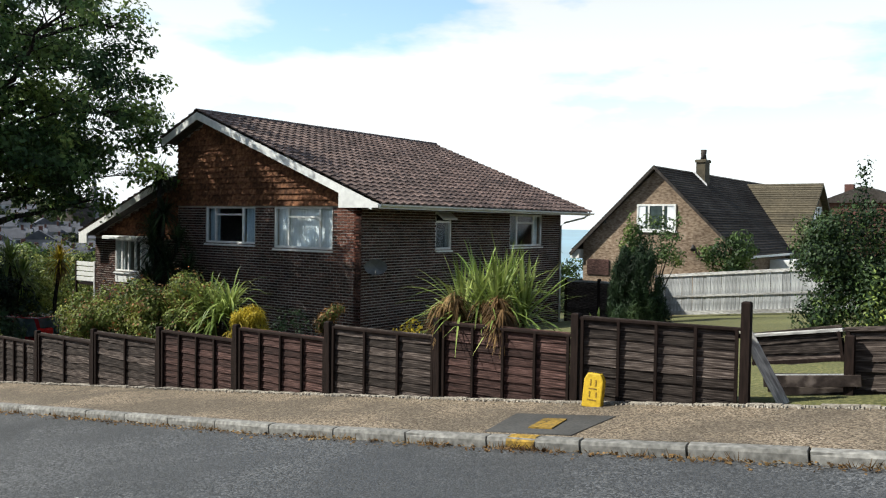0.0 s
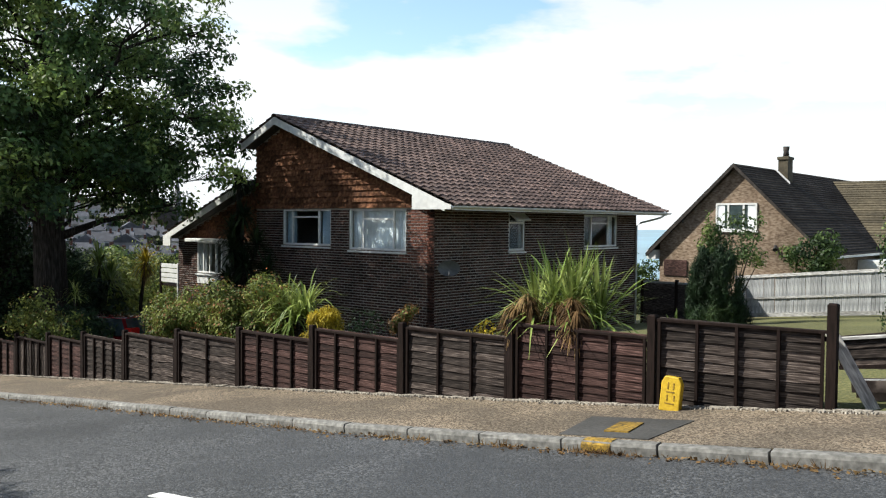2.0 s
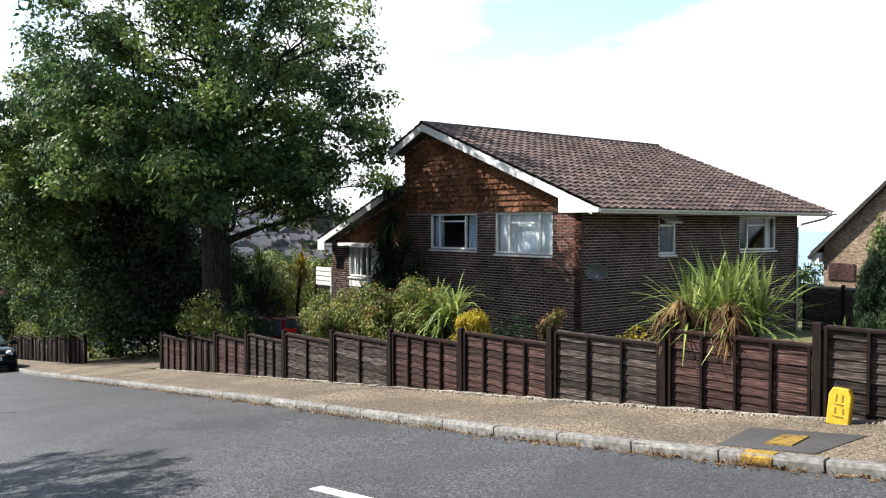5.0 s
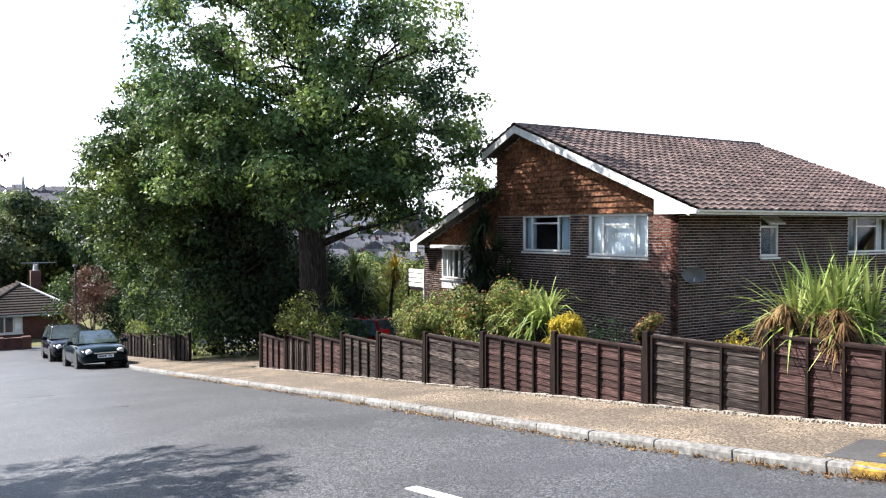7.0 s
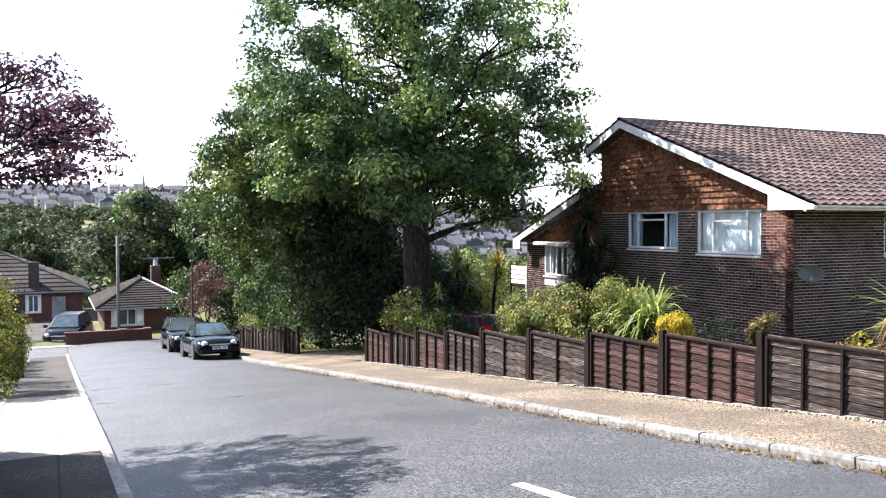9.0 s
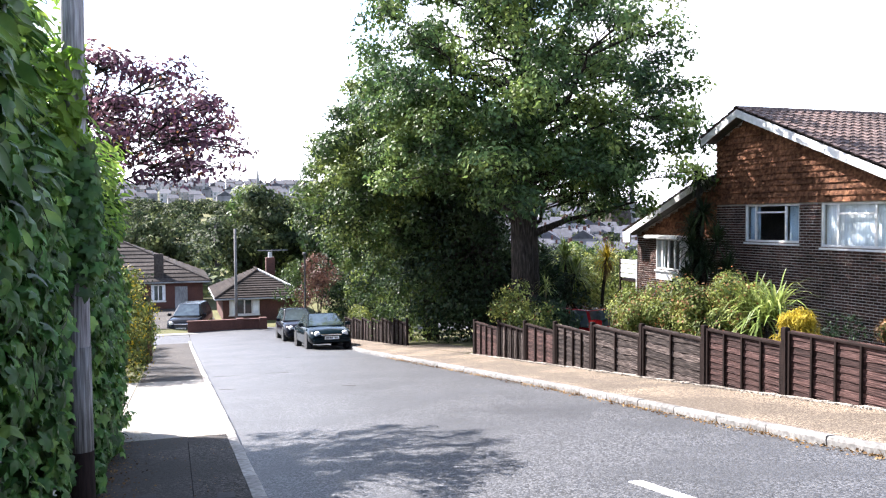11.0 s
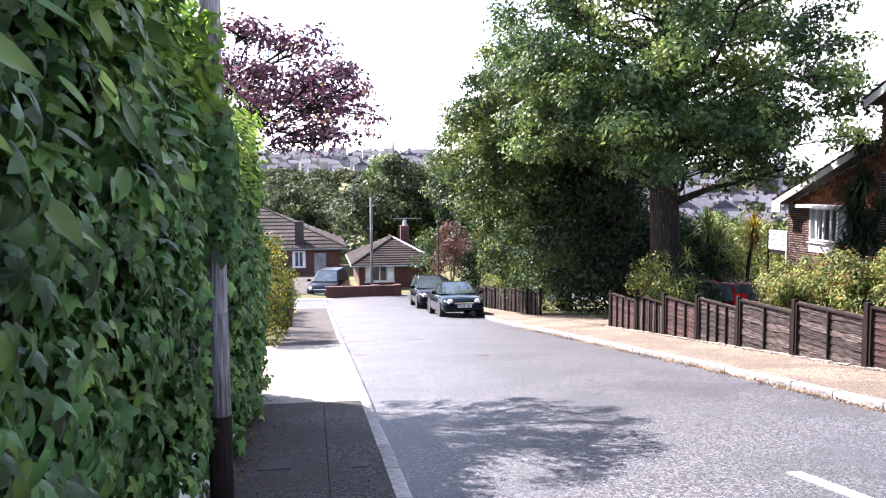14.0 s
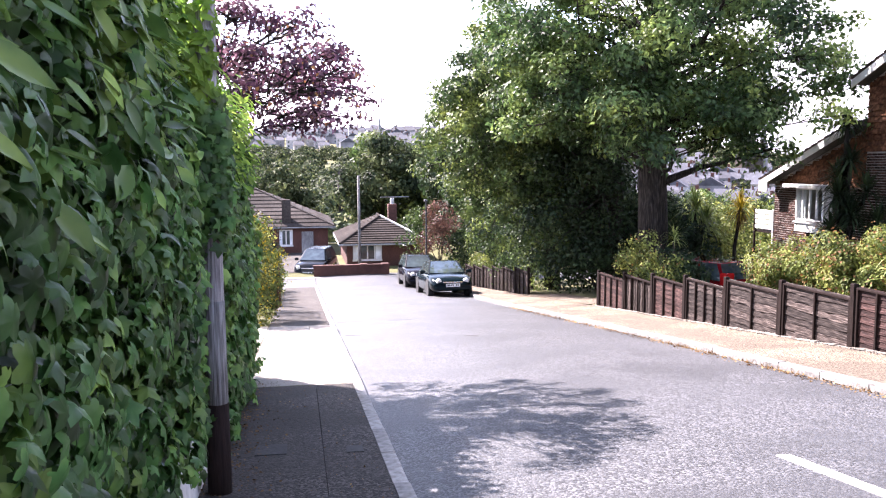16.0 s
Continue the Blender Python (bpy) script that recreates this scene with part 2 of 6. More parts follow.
M["dish"] = material("dish_grey", ((0.05, 0.053, 0.057), (0.08, 0.084, 0.088)), 0.5, 12, 2.0, 0.05)
M["metal"] = material("metal_grey", ((0.25, 0.25, 0.25), (0.4, 0.4, 0.4)), 0.4, 20, 2.0, 0.05, metal=0.8)
M["bark"] = material("bark", ((0.012, 0.010, 0.009), (0.026, 0.022, 0.019), (0.055, 0.048, 0.041)), 0.95, 7, 0.8, 1.0, stretch=(3, 3, 0.5), distance=0.05, specular=0.1)
M["pole"] = material("pole_wood", ((0.05, 0.046, 0.044), (0.13, 0.125, 0.12), (0.24, 0.235, 0.23)), 0.85, 10, 0.8, 0.6, stretch=(8, 8, 0.4))
M["pole_grey"] = material("pole_weathered", ((0.11, 0.10, 0.105), (0.24, 0.23, 0.24), (0.38, 0.37, 0.385)), 0.85, 10, 0.8, 0.6, stretch=(8, 8, 0.4))
M["oak"] = foliage("oak_leaves", (0.018, 0.040, 0.018), (0.066, 0.116, 0.036), (0.25, 0.325, 0.085), 0.55, 0.5, 0.34, grain=0.6)
M["tree"] = foliage("tree_leaves", (0.020, 0.040, 0.016), (0.070, 0.112, 0.033), (0.25, 0.30, 0.075), 0.55, 0.5, 0.28, grain=0.6)
M["bgtree"] = foliage("far_leaves", (0.015, 0.025, 0.015), (0.042, 0.058, 0.027), (0.115, 0.13, 0.05), specular=0.06, grain=0.5)
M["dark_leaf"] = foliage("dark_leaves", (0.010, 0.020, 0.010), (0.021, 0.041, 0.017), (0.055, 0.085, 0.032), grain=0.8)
M["ivy"] = foliage("ivy_leaves", (0.020, 0.062, 0.016), (0.054, 0.128, 0.030), (0.16, 0.255, 0.055), 0.6, 0.40, 0.36, 0.2, grain=3.0)
M["ivy_one"] = material("ivy_leaf_single", ((0.022, 0.066, 0.017), (0.05, 0.125, 0.034), (0.15, 0.25, 0.065)), 0.36, 5, 2, 0.1, vary=0.6, by="object", trans=0.36, specular=0.2)
# young leaves, with the glow of sun from behind added to their colour
M["ivy_young_lit"] = foliage("young_leaves", (0.11, 0.22, 0.03), (0.20, 0.34, 0.05), (0.34, 0.46, 0.09), 0.4, 0.4, 0.55)
M["laurel"] = foliage("laurel_leaves", (0.04, 0.095, 0.022), (0.105, 0.20, 0.045), (0.27, 0.38, 0.09), 0.55, 0.33, 0.42, 0.35, grain=3.0)
M["plum"] = foliage("plum_leaves", (0.035, 0.016, 0.028), (0.085, 0.038, 0.062), (0.18, 0.10, 0.12), 0.6, 0.5, 0.35)
M["shrub"] = foliage("shrub_leaves", (0.036, 0.055, 0.016), (0.125, 0.155, 0.036), (0.32, 0.33, 0.085), 0.6)
M["shrub_red"] = foliage("shrub_red_leaves", (0.10, 0.06, 0.025), (0.20, 0.105, 0.04), (0.34, 0.12, 0.06), 0.5)
M["gold"] = foliage("golden_leaves", (0.20, 0.15, 0.015), (0.42, 0.32, 0.025), (0.62, 0.46, 0.04), 0.45)
M["blade"] = foliage("sword_leaves", (0.07, 0.115, 0.025), (0.19, 0.25, 0.06), (0.42, 0.46, 0.16), 0.5, 0.4)
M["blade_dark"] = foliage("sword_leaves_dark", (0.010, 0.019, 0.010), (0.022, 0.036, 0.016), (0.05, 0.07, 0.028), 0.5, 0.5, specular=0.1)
M["dead"] = foliage("dead_leaves", (0.06, 0.034, 0.015), (0.15, 0.088, 0.036), (0.30, 0.20, 0.09), 0.55, 0.8)
M["grass"] = material("grass", ((0.045, 0.050, 0.017), (0.095, 0.096, 0.031), (0.165, 0.152, 0.06)), 0.95, 24, 0.25, 0.8, stain_amount=0.35, distance=0.03)
M["far_brick"] = material("far_brick", ((0.11, 0.076, 0.053), (0.20, 0.147, 0.105), (0.30, 0.235, 0.18)), 0.9, 7.0, 0.6, 0.2, stretch=(1, 1, 2.6), detail=8, specular=0.1)
M["bung_brick"] = material("bungalow_brick", ((0.055, 0.024, 0.019), (0.115, 0.05, 0.039)), 0.9, 10, 0.6, 0.2, stretch=(1, 1, 3))
M["far_tile"] = material("far_tile", ((0.03, 0.026, 0.024), (0.062, 0.054, 0.049)), 0.95, 8, 0.5, 0.3, vary=0.25, specular=0.08)
M["far_tile_brown"] = material("far_tile_brown", ((0.045, 0.036, 0.022), (0.085, 0.07, 0.045)), 0.85, 8, 0.5, 0.3, vary=0.25)
M["bung_tile"] = material("bungalow_tile", ((0.022, 0.018, 0.016), (0.042, 0.035, 0.031)), 0.95, 8, 0.5, 0.3, vary=0.2, specular=0.08)
M["lead"] = material("lead", ((0.4, 0.4, 0.4), (0.6, 0.6, 0.6)), 0.6, 6, 1.0, 0.1)
M["render_wall"] = material("rendered_wall", ((0.42, 0.42, 0.40), (0.6, 0.59, 0.56)), 0.9, 12, 0.9, 0.4)
M["tyre"] = material("tyre", ((0.015, 0.015, 0.015), (0.03, 0.03, 0.03)), 0.85, 30, 2, 0.1)
M["chrome"] = material("chrome", ((0.6, 0.6, 0.6), (0.75, 0.75, 0.75)), 0.2, 20, 2, 0.0, metal=1.0)
M["lens"] = material("lamp_lens", ((0.6, 0.62, 0.65), (0.8, 0.82, 0.85)), 0.12, 20, 2, 0.0, specular=0.8)
M["plate"] = material("plate_white", ((0.7, 0.7, 0.68), (0.8, 0.8, 0.78)), 0.5, 20, 2, 0.0)
M["ink"] = material("ink_black", ((0.02, 0.02, 0.02), (0.035, 0.035, 0.035)), 0.6, 20, 2, 0.0)
M["car_glass"] = material("car_glass", ((0.035, 0.05, 0.052), (0.055, 0.075, 0.076)), 0.05, 4, 1, 0.0, specular=0.9)


def car_paint(name, colour):
    m = material(name, (colour, tuple(c * 1.15 for c in colour)), 0.16, 40, 1.0, 0.0, stain_amount=0.08, specular=0.45)
    m.node_tree.nodes["Principled BSDF"].inputs["IOR"].default_value = 1.22
    return m


# ---- geometry helpers ----
class Geo:
    """Gathers vertices and faces of one mesh."""

    def __init__(self):
        self.v, self.f = [], []

    def hexa(self, c):
        """Eight corners: the lower four in turn, then the upper four above them."""
        n = len(self.v)
        self.v += [tuple(p) for p in c]
        self.f += [tuple(n + i for i in q) for q in ((3, 2, 1, 0), (4, 5, 6, 7), (0, 1, 5, 4), (1, 2, 6, 5), (2, 3, 7, 6), (3, 0, 4, 7))]
        return self

    def box(self, x0, y0, z0, x1, y1, z1):
        return self.hexa([(x0, y0, z0), (x1, y0, z0), (x1, y1, z0), (x0, y1, z0), (x0, y0, z1), (x1, y0, z1), (x1, y1, z1), (x0, y1, z1)])

    def slab(self, x0, y0, z0, x1, y1, z1, c=0.01):
        """A box with its upper edges chamfered by c."""
        n = len(self.v)
        self.v += [(x0, y0, z0), (x1, y0, z0), (x1, y1, z0), (x0, y1, z0), (x0, y0, z1 - c), (x1, y0, z1 - c), (x1, y1, z1 - c), (x0, y1, z1 - c),
                   (x0 + c, y0 + c, z1), (x1 - c, y0 + c, z1), (x1 - c, y1 - c, z1), (x0 + c, y1 - c, z1)]
        self.f += [tuple(n + i for i in q) for q in ((3, 2, 1, 0), (0, 1, 5, 4), (1, 2, 6, 5), (2, 3, 7, 6), (3, 0, 4, 7), (4, 5, 9, 8), (5, 6, 10, 9), (6, 7, 11, 10), (7, 4, 8, 11), (8, 9, 10, 11))]
        return self

    def extrude(self, outline, way):
        """A flat outline pushed along a vector, closed at both ends."""
        n, k = len(self.v), len(outline)
        self.v += [tuple(p) for p in outline] + [tuple(Vector(p) + Vector(way)) for p in outline]
        self.f += [tuple(n + i for i in range(k))[::-1], tuple(n + k + i for i in range(k))]
        self.f += [(n + i, n + (i + 1) % k, n + k + (i + 1) % k, n + k + i) for i in range(k)]
        return self

    def tube(self, points, radii, seg=8, caps=True):
        n0 = len(self.v)
        pts = [Vector(p) for p in points]
        for i, p in enumerate(pts):
            d = (pts[min(i + 1, len(pts) - 1)] - pts[max(i - 1, 0)]).normalized()
            a = d.cross(Vector((0, 0, 1)) if abs(d.z) < 0.95 else Vector((1, 0, 0))).normalized()
            b = d.cross(a)
            for k in range(seg):
                t = 2 * math.pi * k / seg
                self.v.append(tuple(p + (a * math.cos(t) + b * math.sin(t)) * radii[i]))
        for i in range(len(pts) - 1):
            for k in range(seg):
                q, r = n0 + i * seg, (k + 1) % seg
                self.f.append((q + k, q + r, q + seg + r, q + seg + k))
        if caps:
            self.f.append(tuple(n0 + k for k in range(seg))[::-1])
            self.f.append(tuple(n0 + (len(pts) - 1) * seg + k for k in range(seg)))
        return self

    def grid(self, rows):
        """Rows of points of equal length, joined into a sheet."""
        n0, w = len(self.v), len(rows[0])
        for r in rows:
            self.v += [tuple(p) for p in r]
        for i in range(len(rows) - 1):
            for j in range(w - 1):
                a = n0 + i * w + j
                self.f.append((a, a + 1, a + w + 1, a + w))
        return self

    def data(self, name, mat, smooth=False, fix=True):
        me = bpy.data.meshes.new(name)
        me.from_pydata(self.v, [], self.f)
        me.materials.append(mat)
        if fix and len(self.f) < 4000:
            bm = bmesh.new()
            bm.from_mesh(me)
            bmesh.ops.recalc_face_normals(bm, faces=bm.faces)
            bm.to_mesh(me)
            bm.free()
        if smooth:
            me.polygons.foreach_set("use_smooth", [True] * len(me.polygons))
        return me


def thing(name, label, category, group="", m=None, kind=""):
    ob = new(name)
    ob.empty_display_size = 0.1
    if m is not None:
        ob.matrix_world = m
    return tagged(ob, label, category, group, kind)


def part(name, geo, mat, parent=None, label="", smooth=False, m=None, kind=""):
    me = geo.data(name, mat, smooth) if isinstance(geo, Geo) else geo
    ob = new(name, me)
    if parent is not None:
        ob.parent = parent
    if m is not None:
        ob.matrix_basis = m
    return tagged(ob, label, kind=kind)


def bevel(ob, width=0.008, segments=2):
    mod = ob.modifiers.new("bevel", "BEVEL")
    mod.width, mod.segments, mod.limit_method = width, segments, "ANGLE"
    return ob


RNG = np.random.default_rng(7)
LEAF = {
    "leaf": (np.array([(0, 0, 0), (0.28, 0.35, 0.06), (0, 1, -0.05), (-0.28, 0.35, 0.06), (0, 0.45, 0)], float), [(0, 1, 4), (1, 2, 4), (2, 3, 4), (3, 0, 4)]),
    "tuft": (np.array([(-0.3, 0, 0), (0.35, 0.1, 0.1), (0.25, 0.8, -0.05), (-0.35, 0.7, 0.1)], float), [(0, 1, 2, 3)]),
    "ivy": (np.array([(0, 0.05, 0), (0.2, -0.11, -0.05), (0.42, -0.05, -0.10), (0.44, 0.12, -0.03), (0.38, 0.22, 0.0), (0.58, 0.34, -0.08), (0.66, 0.54, -0.16), (0.44, 0.58, -0.04), (0.26, 0.60, 0.0), (0.15, 0.84, -0.07), (0, 1.06, -0.18),
                      (-0.15, 0.84, -0.07), (-0.26, 0.60, 0.0), (-0.44, 0.58, -0.04), (-0.66, 0.54, -0.16), (-0.58, 0.34, -0.08), (-0.38, 0.22, 0.0), (-0.44, 0.12, -0.03), (-0.42, -0.05, -0.10), (-0.2, -0.11, -0.05), (0, 0.38, 0.09)], float),
            [(20, i, (i + 1) % 20) for i in range(20)]),
    "laurel": (np.array([(x * w, y, abs(x) * 0.07 - 0.14 * y * y) for y, w in ((0, 0.02), (0.15, 0.15), (0.36, 0.235), (0.6, 0.22), (0.82, 0.12), (1.0, 0.01)) for x in (-1, 0, 1)], float),
               [(3 * i + k, 3 * i + k + 1, 3 * i + k + 4, 3 * i + k + 3) for i in range(5) for k in (0, 1)]),
    "needle": (np.array([(-0.07, 0, 0), (0.07, 0, 0), (0, 1, 0)], float), [(0, 1, 2)]),
}


def leaf_mesh(name, places, normals, sizes, kind, mat, droop=0.4, loose=0.35):
    """Many leaves in one mesh: each lies across its normal, tip turned down by droop."""
    tv, tf = LEAF[kind]
    n = len(places)
    N = normals + RNG.normal(0, loose, (n, 3))
    N /= np.linalg.norm(N, axis=1, keepdims=True) + 1e-9
    D = RNG.normal(0, 1, (n, 3)) + np.array([0, 0, -droop * 2])
    V = D - (D * N).sum(1, keepdims=True) * N
    V /= np.linalg.norm(V, axis=1, keepdims=True) + 1e-9
    U = np.cross(V, N)
    s = np.asarray(sizes).reshape(n, 1, 1)
    verts = places[:, None, :] + s * (tv[None, :, 0:1] * U[:, None] + tv[None, :, 1:2] * V[:, None] + tv[None, :, 2:3] * N[:, None])
    k = len(tv)
    faces = (np.arange(n)[:, None, None] * k + np.array(tf)[None]).reshape(-1, len(tf[0]))
    me = bpy.data.meshes.new(name)
    me.from_pydata(verts.reshape(-1, 3).tolist(), [], faces.tolist())
    me.materials.append(mat)
    me.polygons.foreach_set("use_smooth", [True] * len(me.polygons))
    return me


def clump_points(clumps, per_area, shell=0.55):
    """Points and outward normals within ellipsoid clumps (x, y, z, rx, ry, rz), most of them near the skin."""
    P, N = [], []
    for x, y, z, rx, ry, rz in clumps:
        n = max(6, int(per_area * (rx * ry + ry * rz + rx * rz) * 4.2 / 3 * 3))
        d = RNG.normal(0, 1, (n, 3))
        d /= np.linalg.norm(d, axis=1, keepdims=True)
        r = shell + (1 - shell) * RNG.random((n, 1)) ** 0.7
        P.append(np.array([x, y, z]) + d * r * np.array([rx, ry, rz]))
        N.append(d)
    return np.concatenate(P), np.concatenate(N)


def crown_clumps(centre, radii, count, size, flat=0.75, low=-1.0, rng=None, fill=0.35):
    """Clumps spread over an ellipsoid's skin and inside."""
    rng = rng or RNG
    out = []
    while len(out) < count:
        d = rng.normal(0, 1, 3)
        d /= np.linalg.norm(d)
        if d[2] < low:
            continue
        r = 1.0 if rng.random() > fill else rng.uniform(0.3, 0.85)
        s = size * rng.uniform(0.65, 1.35)
        p = np.array(centre) + d * np.array(radii) * r * rng.uniform(0.82, 1.02)
        out.append((*p, s, s, s * flat))
    return out


def bush(name, label, category, clumps, leaf, kind, size, per_area, base, group="", stems=5, shell=0.5, droop=0.3, extra=None):
    """A shrub: stems from its base and leaves in uneven clumps. base: where it stands."""
    root = thing(name, label, category, group, pose(*base))
    off = np.array(base)
    P, N = clump_points(clumps, per_area, shell)
    me = leaf_mesh("foliage", P - off, N, size * RNG.uniform(0.6, 1.3, len(P)), kind, M[leaf], droop)
    part("foliage", me, None, root, kind="stuff")
    # second leaf colour: tinted tips, or paler leaves that paint in sunlight
    if extra:
        leaf2, share, size2 = extra
        pick = RNG.random(len(P)) < share
        me = leaf_mesh("new_growth", P[pick] - off + N[pick] * size, N[pick], size2 * RNG.uniform(0.6, 1.3, pick.sum()), kind, M[leaf2], droop)
        part("new_growth", me, None, root, kind="stuff")
    g = Geo()
    for c in clumps[:: max(1, len(clumps) // stems)]:
        e = Vector(c[:3]) - Vector(base)
        g.tube([(RNG.uniform(-0.06, 0.06), RNG.uniform(-0.06, 0.06), 0), (e.x * 0.35, e.y * 0.35, e.z * 0.5), tuple(e)], [0.03, 0.02, 0.008], 6)
    part("stem", g, M["bark"], root)
    return root


def tree(name, label, base, trunk_h, trunk_r, clumps, leaf, size, per_area, kind="leaf", lean=(0, 0), shell=0.35, limbs=14, bark="bark", seed=3):
    root = thing(name, label, "tree", "", pose(*base))
    rng = np.random.default_rng(seed)
    g = Geo()
    top = Vector((lean[0], lean[1], trunk_h))
    pts, rad = [], []
    for i in range(7):
        a = i / 6
        pts.append((top.x * a + rng.normal(0, trunk_r * 0.12), top.y * a + rng.normal(0, trunk_r * 0.12), top.z * a - (0.3 if i == 0 else 0)))
        rad.append(trunk_r * (1.5 if i == 0 else 1.12 if i == 1 else 1.0 - 0.25 * a))
    g.tube(pts, rad, 14)
    part("trunk", g, M[bark], root, smooth=True)
    g = Geo()
    order = rng.permutation(len(clumps))[:limbs * 4]
    hubs = []
    for j, i in enumerate(order):
        e = Vector(clumps[i][:3]) - Vector(base)
        if j < limbs or not hubs:
            s = top * rng.uniform(0.75, 1.0)
            mid = s.lerp(e, 0.5) + Vector((rng.normal(0, .3), rng.normal(0, .3), rng.normal(0.3, .3)))
            g.tube([s, s.lerp(mid, 0.5) + Vector((0, 0, .15)), mid, mid.lerp(e, 0.55), e], [trunk_r * 0.42, trunk_r * 0.34, trunk_r * 0.24, trunk_r * 0.14, 0.02], 7)
            hubs.append(mid)
        else:
            s = min(hubs, key=lambda h: (h - e).length)
            mid = s.lerp(e, 0.5) + Vector((rng.normal(0, .2), rng.normal(0, .2), rng.normal(0.1, .2)))
            g.tube([s, mid, e], [trunk_r * 0.16, trunk_r * 0.1, 0.015], 5)
    part("limb", g, M[bark], root, smooth=True)
    P, N = clump_points(clumps, per_area, shell)
    me = leaf_mesh("crown", P - np.array(base), N, size * RNG.uniform(0.6, 1.35, len(P)), kind, M[leaf], 0.25)
    part("crown", me, None, root, kind="stuff")
    return root


def branch_tree(name, label, base, trunk, crowns, leaf, size, per, seed, twig=(0.5, 1.2), spread=0.62, flat=0.6, kind="leaf", lift=0.5, bough_r=0.3, keep=None, extra=None):
    """A tree grown from its boughs. trunk: (x, y, z, radius) from the base upwards, relative to it; crowns: (centre, radii, boughs, twigs, lowest direction),
    each bough arching from the trunk to the crown's skin with leafy sprays along its outer half."""
    root = thing(name, label, "tree", "", pose(*base))
    rng = np.random.default_rng(seed)
    o = np.array(base, float)
    part("trunk", Geo().tube([t[:3] for t in trunk], [t[3] for t in trunk], 14), M["bark"], root, smooth=True)
    spine = np.array([t[:3] for t in trunk], float)
    places, normals, sizes = [], [], []
    for tier, (centre, radii, boughs, twigs, low) in enumerate(crowns):
        c, r = np.array(centre, float) - o, np.array(radii, float)
        turn = rng.uniform(0, 6.28)
        for i in range(boughs):
            dz = low + (1 - low) * (i + 0.5) / boughs
            a = turn + i * 2.39996 + rng.normal(0, 0.2)
            d = np.array([math.cos(a) * math.sqrt(max(0, 1 - dz * dz)), math.sin(a) * math.sqrt(max(0, 1 - dz * dz)), dz])
            end = c + d * r * rng.uniform(0.80, 1.04)
            k = min(len(spine) - 1.01, max(0.45, (end[2] * 0.62 - spine[0][2]) / max(0.1, spine[-1][2]) + 0.1) * (len(spine) - 1) + rng.uniform(0, 1.3))
            j = int(k)
            start = spine[j] + (spine[j + 1] - spine[j]) * (k - j)
            mid = (start + end) / 2 + np.array([0, 0, lift * rng.uniform(0.4, 1.4)]) + rng.normal(0, 0.25, 3)
            at = lambda t: (1 - t) ** 2 * start + 2 * t * (1 - t) * mid + t * t * end
            g = Geo()
            br = trunk[0][3] * bough_r * rng.uniform(0.6, 1.2) * (1.0 if tier == 0 and i % 3 == 0 else 0.45)
            bends = [at(t) + rng.normal(0, 0.14 if 0 < t < 1 else 0, 3) * np.linalg.norm(end - start) * 0.3 for t in (0, 0.2, 0.4, 0.6, 0.8, 1.0)]
            at = lambda t: bends[min(4, int(t * 5))] + (bends[min(4, int(t * 5)) + 1] - bends[min(4, int(t * 5))]) * (t * 5 - min(4, int(t * 5)))
            g.tube(bends, [br, br * 0.75, br * 0.52, br * 0.34, br * 0.2, 0.012], 7)
            reach = rng.uniform(*twig)
            for m in range(twigs):
                t = rng.uniform(0.72, 1.0) if m % 4 else rng.uniform(0.45, 0.8)
                p = at(t)
                w = rng.normal(0, 1, 3)
                w /= np.linalg.norm(w)
                w[2] = abs(w[2]) * 0.9 - 0.28
                q = at(1.0 if m % 4 else t) + w * reach * np.array([1, 1, flat]) * rng.uniform(0.55, 1.0)
                if keep is not None and not keep(q + o):
                    continue
                g.tube([p, (p + q) / 2 + rng.normal(0, 0.05, 3), q], [max(0.012, br * 0.2), max(0.009, br * 0.12), 0.006], 5)
                sr = spread * rng.uniform(0.6, 1.3)
                n = int(per * sr * sr * rng.uniform(0.7, 1.2))
                e = rng.normal(0, 1, (n, 3))
                e /= np.linalg.norm(e, axis=1, keepdims=True)
                e *= 0.25 + 0.75 * rng.random((n, 1)) ** 0.6
                places.append(q + e * sr * np.array([1, 1, flat]))
                normals.append(e * 0.7 + w * 0.7 + np.array([0, 0, 0.35]))
            part("limb", g, M["bark"], root, smooth=True)
    P, N = np.concatenate(places), np.concatenate(normals)
    if extra:
        pick = rng.random(len(P)) < extra[1]
        part("crown", leaf_mesh("crown", P[pick], N[pick], size * RNG.uniform(0.6, 1.3, pick.sum()), kind, M[extra[0]], 0.3), None, root, kind="stuff")
        P, N = P[~pick], N[~pick]
    part("crown", leaf_mesh("crown", P, N, size * RNG.uniform(0.6, 1.3, len(P)), kind, M[leaf], 0.3, 0.5), None, root, kind="stuff")
    return root


def smooth_step(a, b, x):
    """0 at a, 1 at b, eased; b may lie below a."""
    t = min(1.0, max(0.0, (x - a) / (b - a)))
    return t * t * (3 - 2 * t)


def street(x):
    """Height of the pavements along the street: a steady hill that flattens out at the junction below."""
    if x > -35:
        return 0.104 + 0.104 * x
    d = min(-35 - x, 12.0)
    return 0.104 + 0.104 * -35 - (0.104 * d - 0.104 * d * d / 24) - 0.008 * max(0.0, -47 - x)


def curve(x, xs, ys):
    return float(np.interp(x, xs, ys))


def far_kerb(x):
    return curve(x, (-60, -31, -27.5, -20, -14, -7, -4, -1, 20), (5.95, 6.02, 5.75, 6.02, 6.18, 6.2, 6.42, 6.74, 8.6))


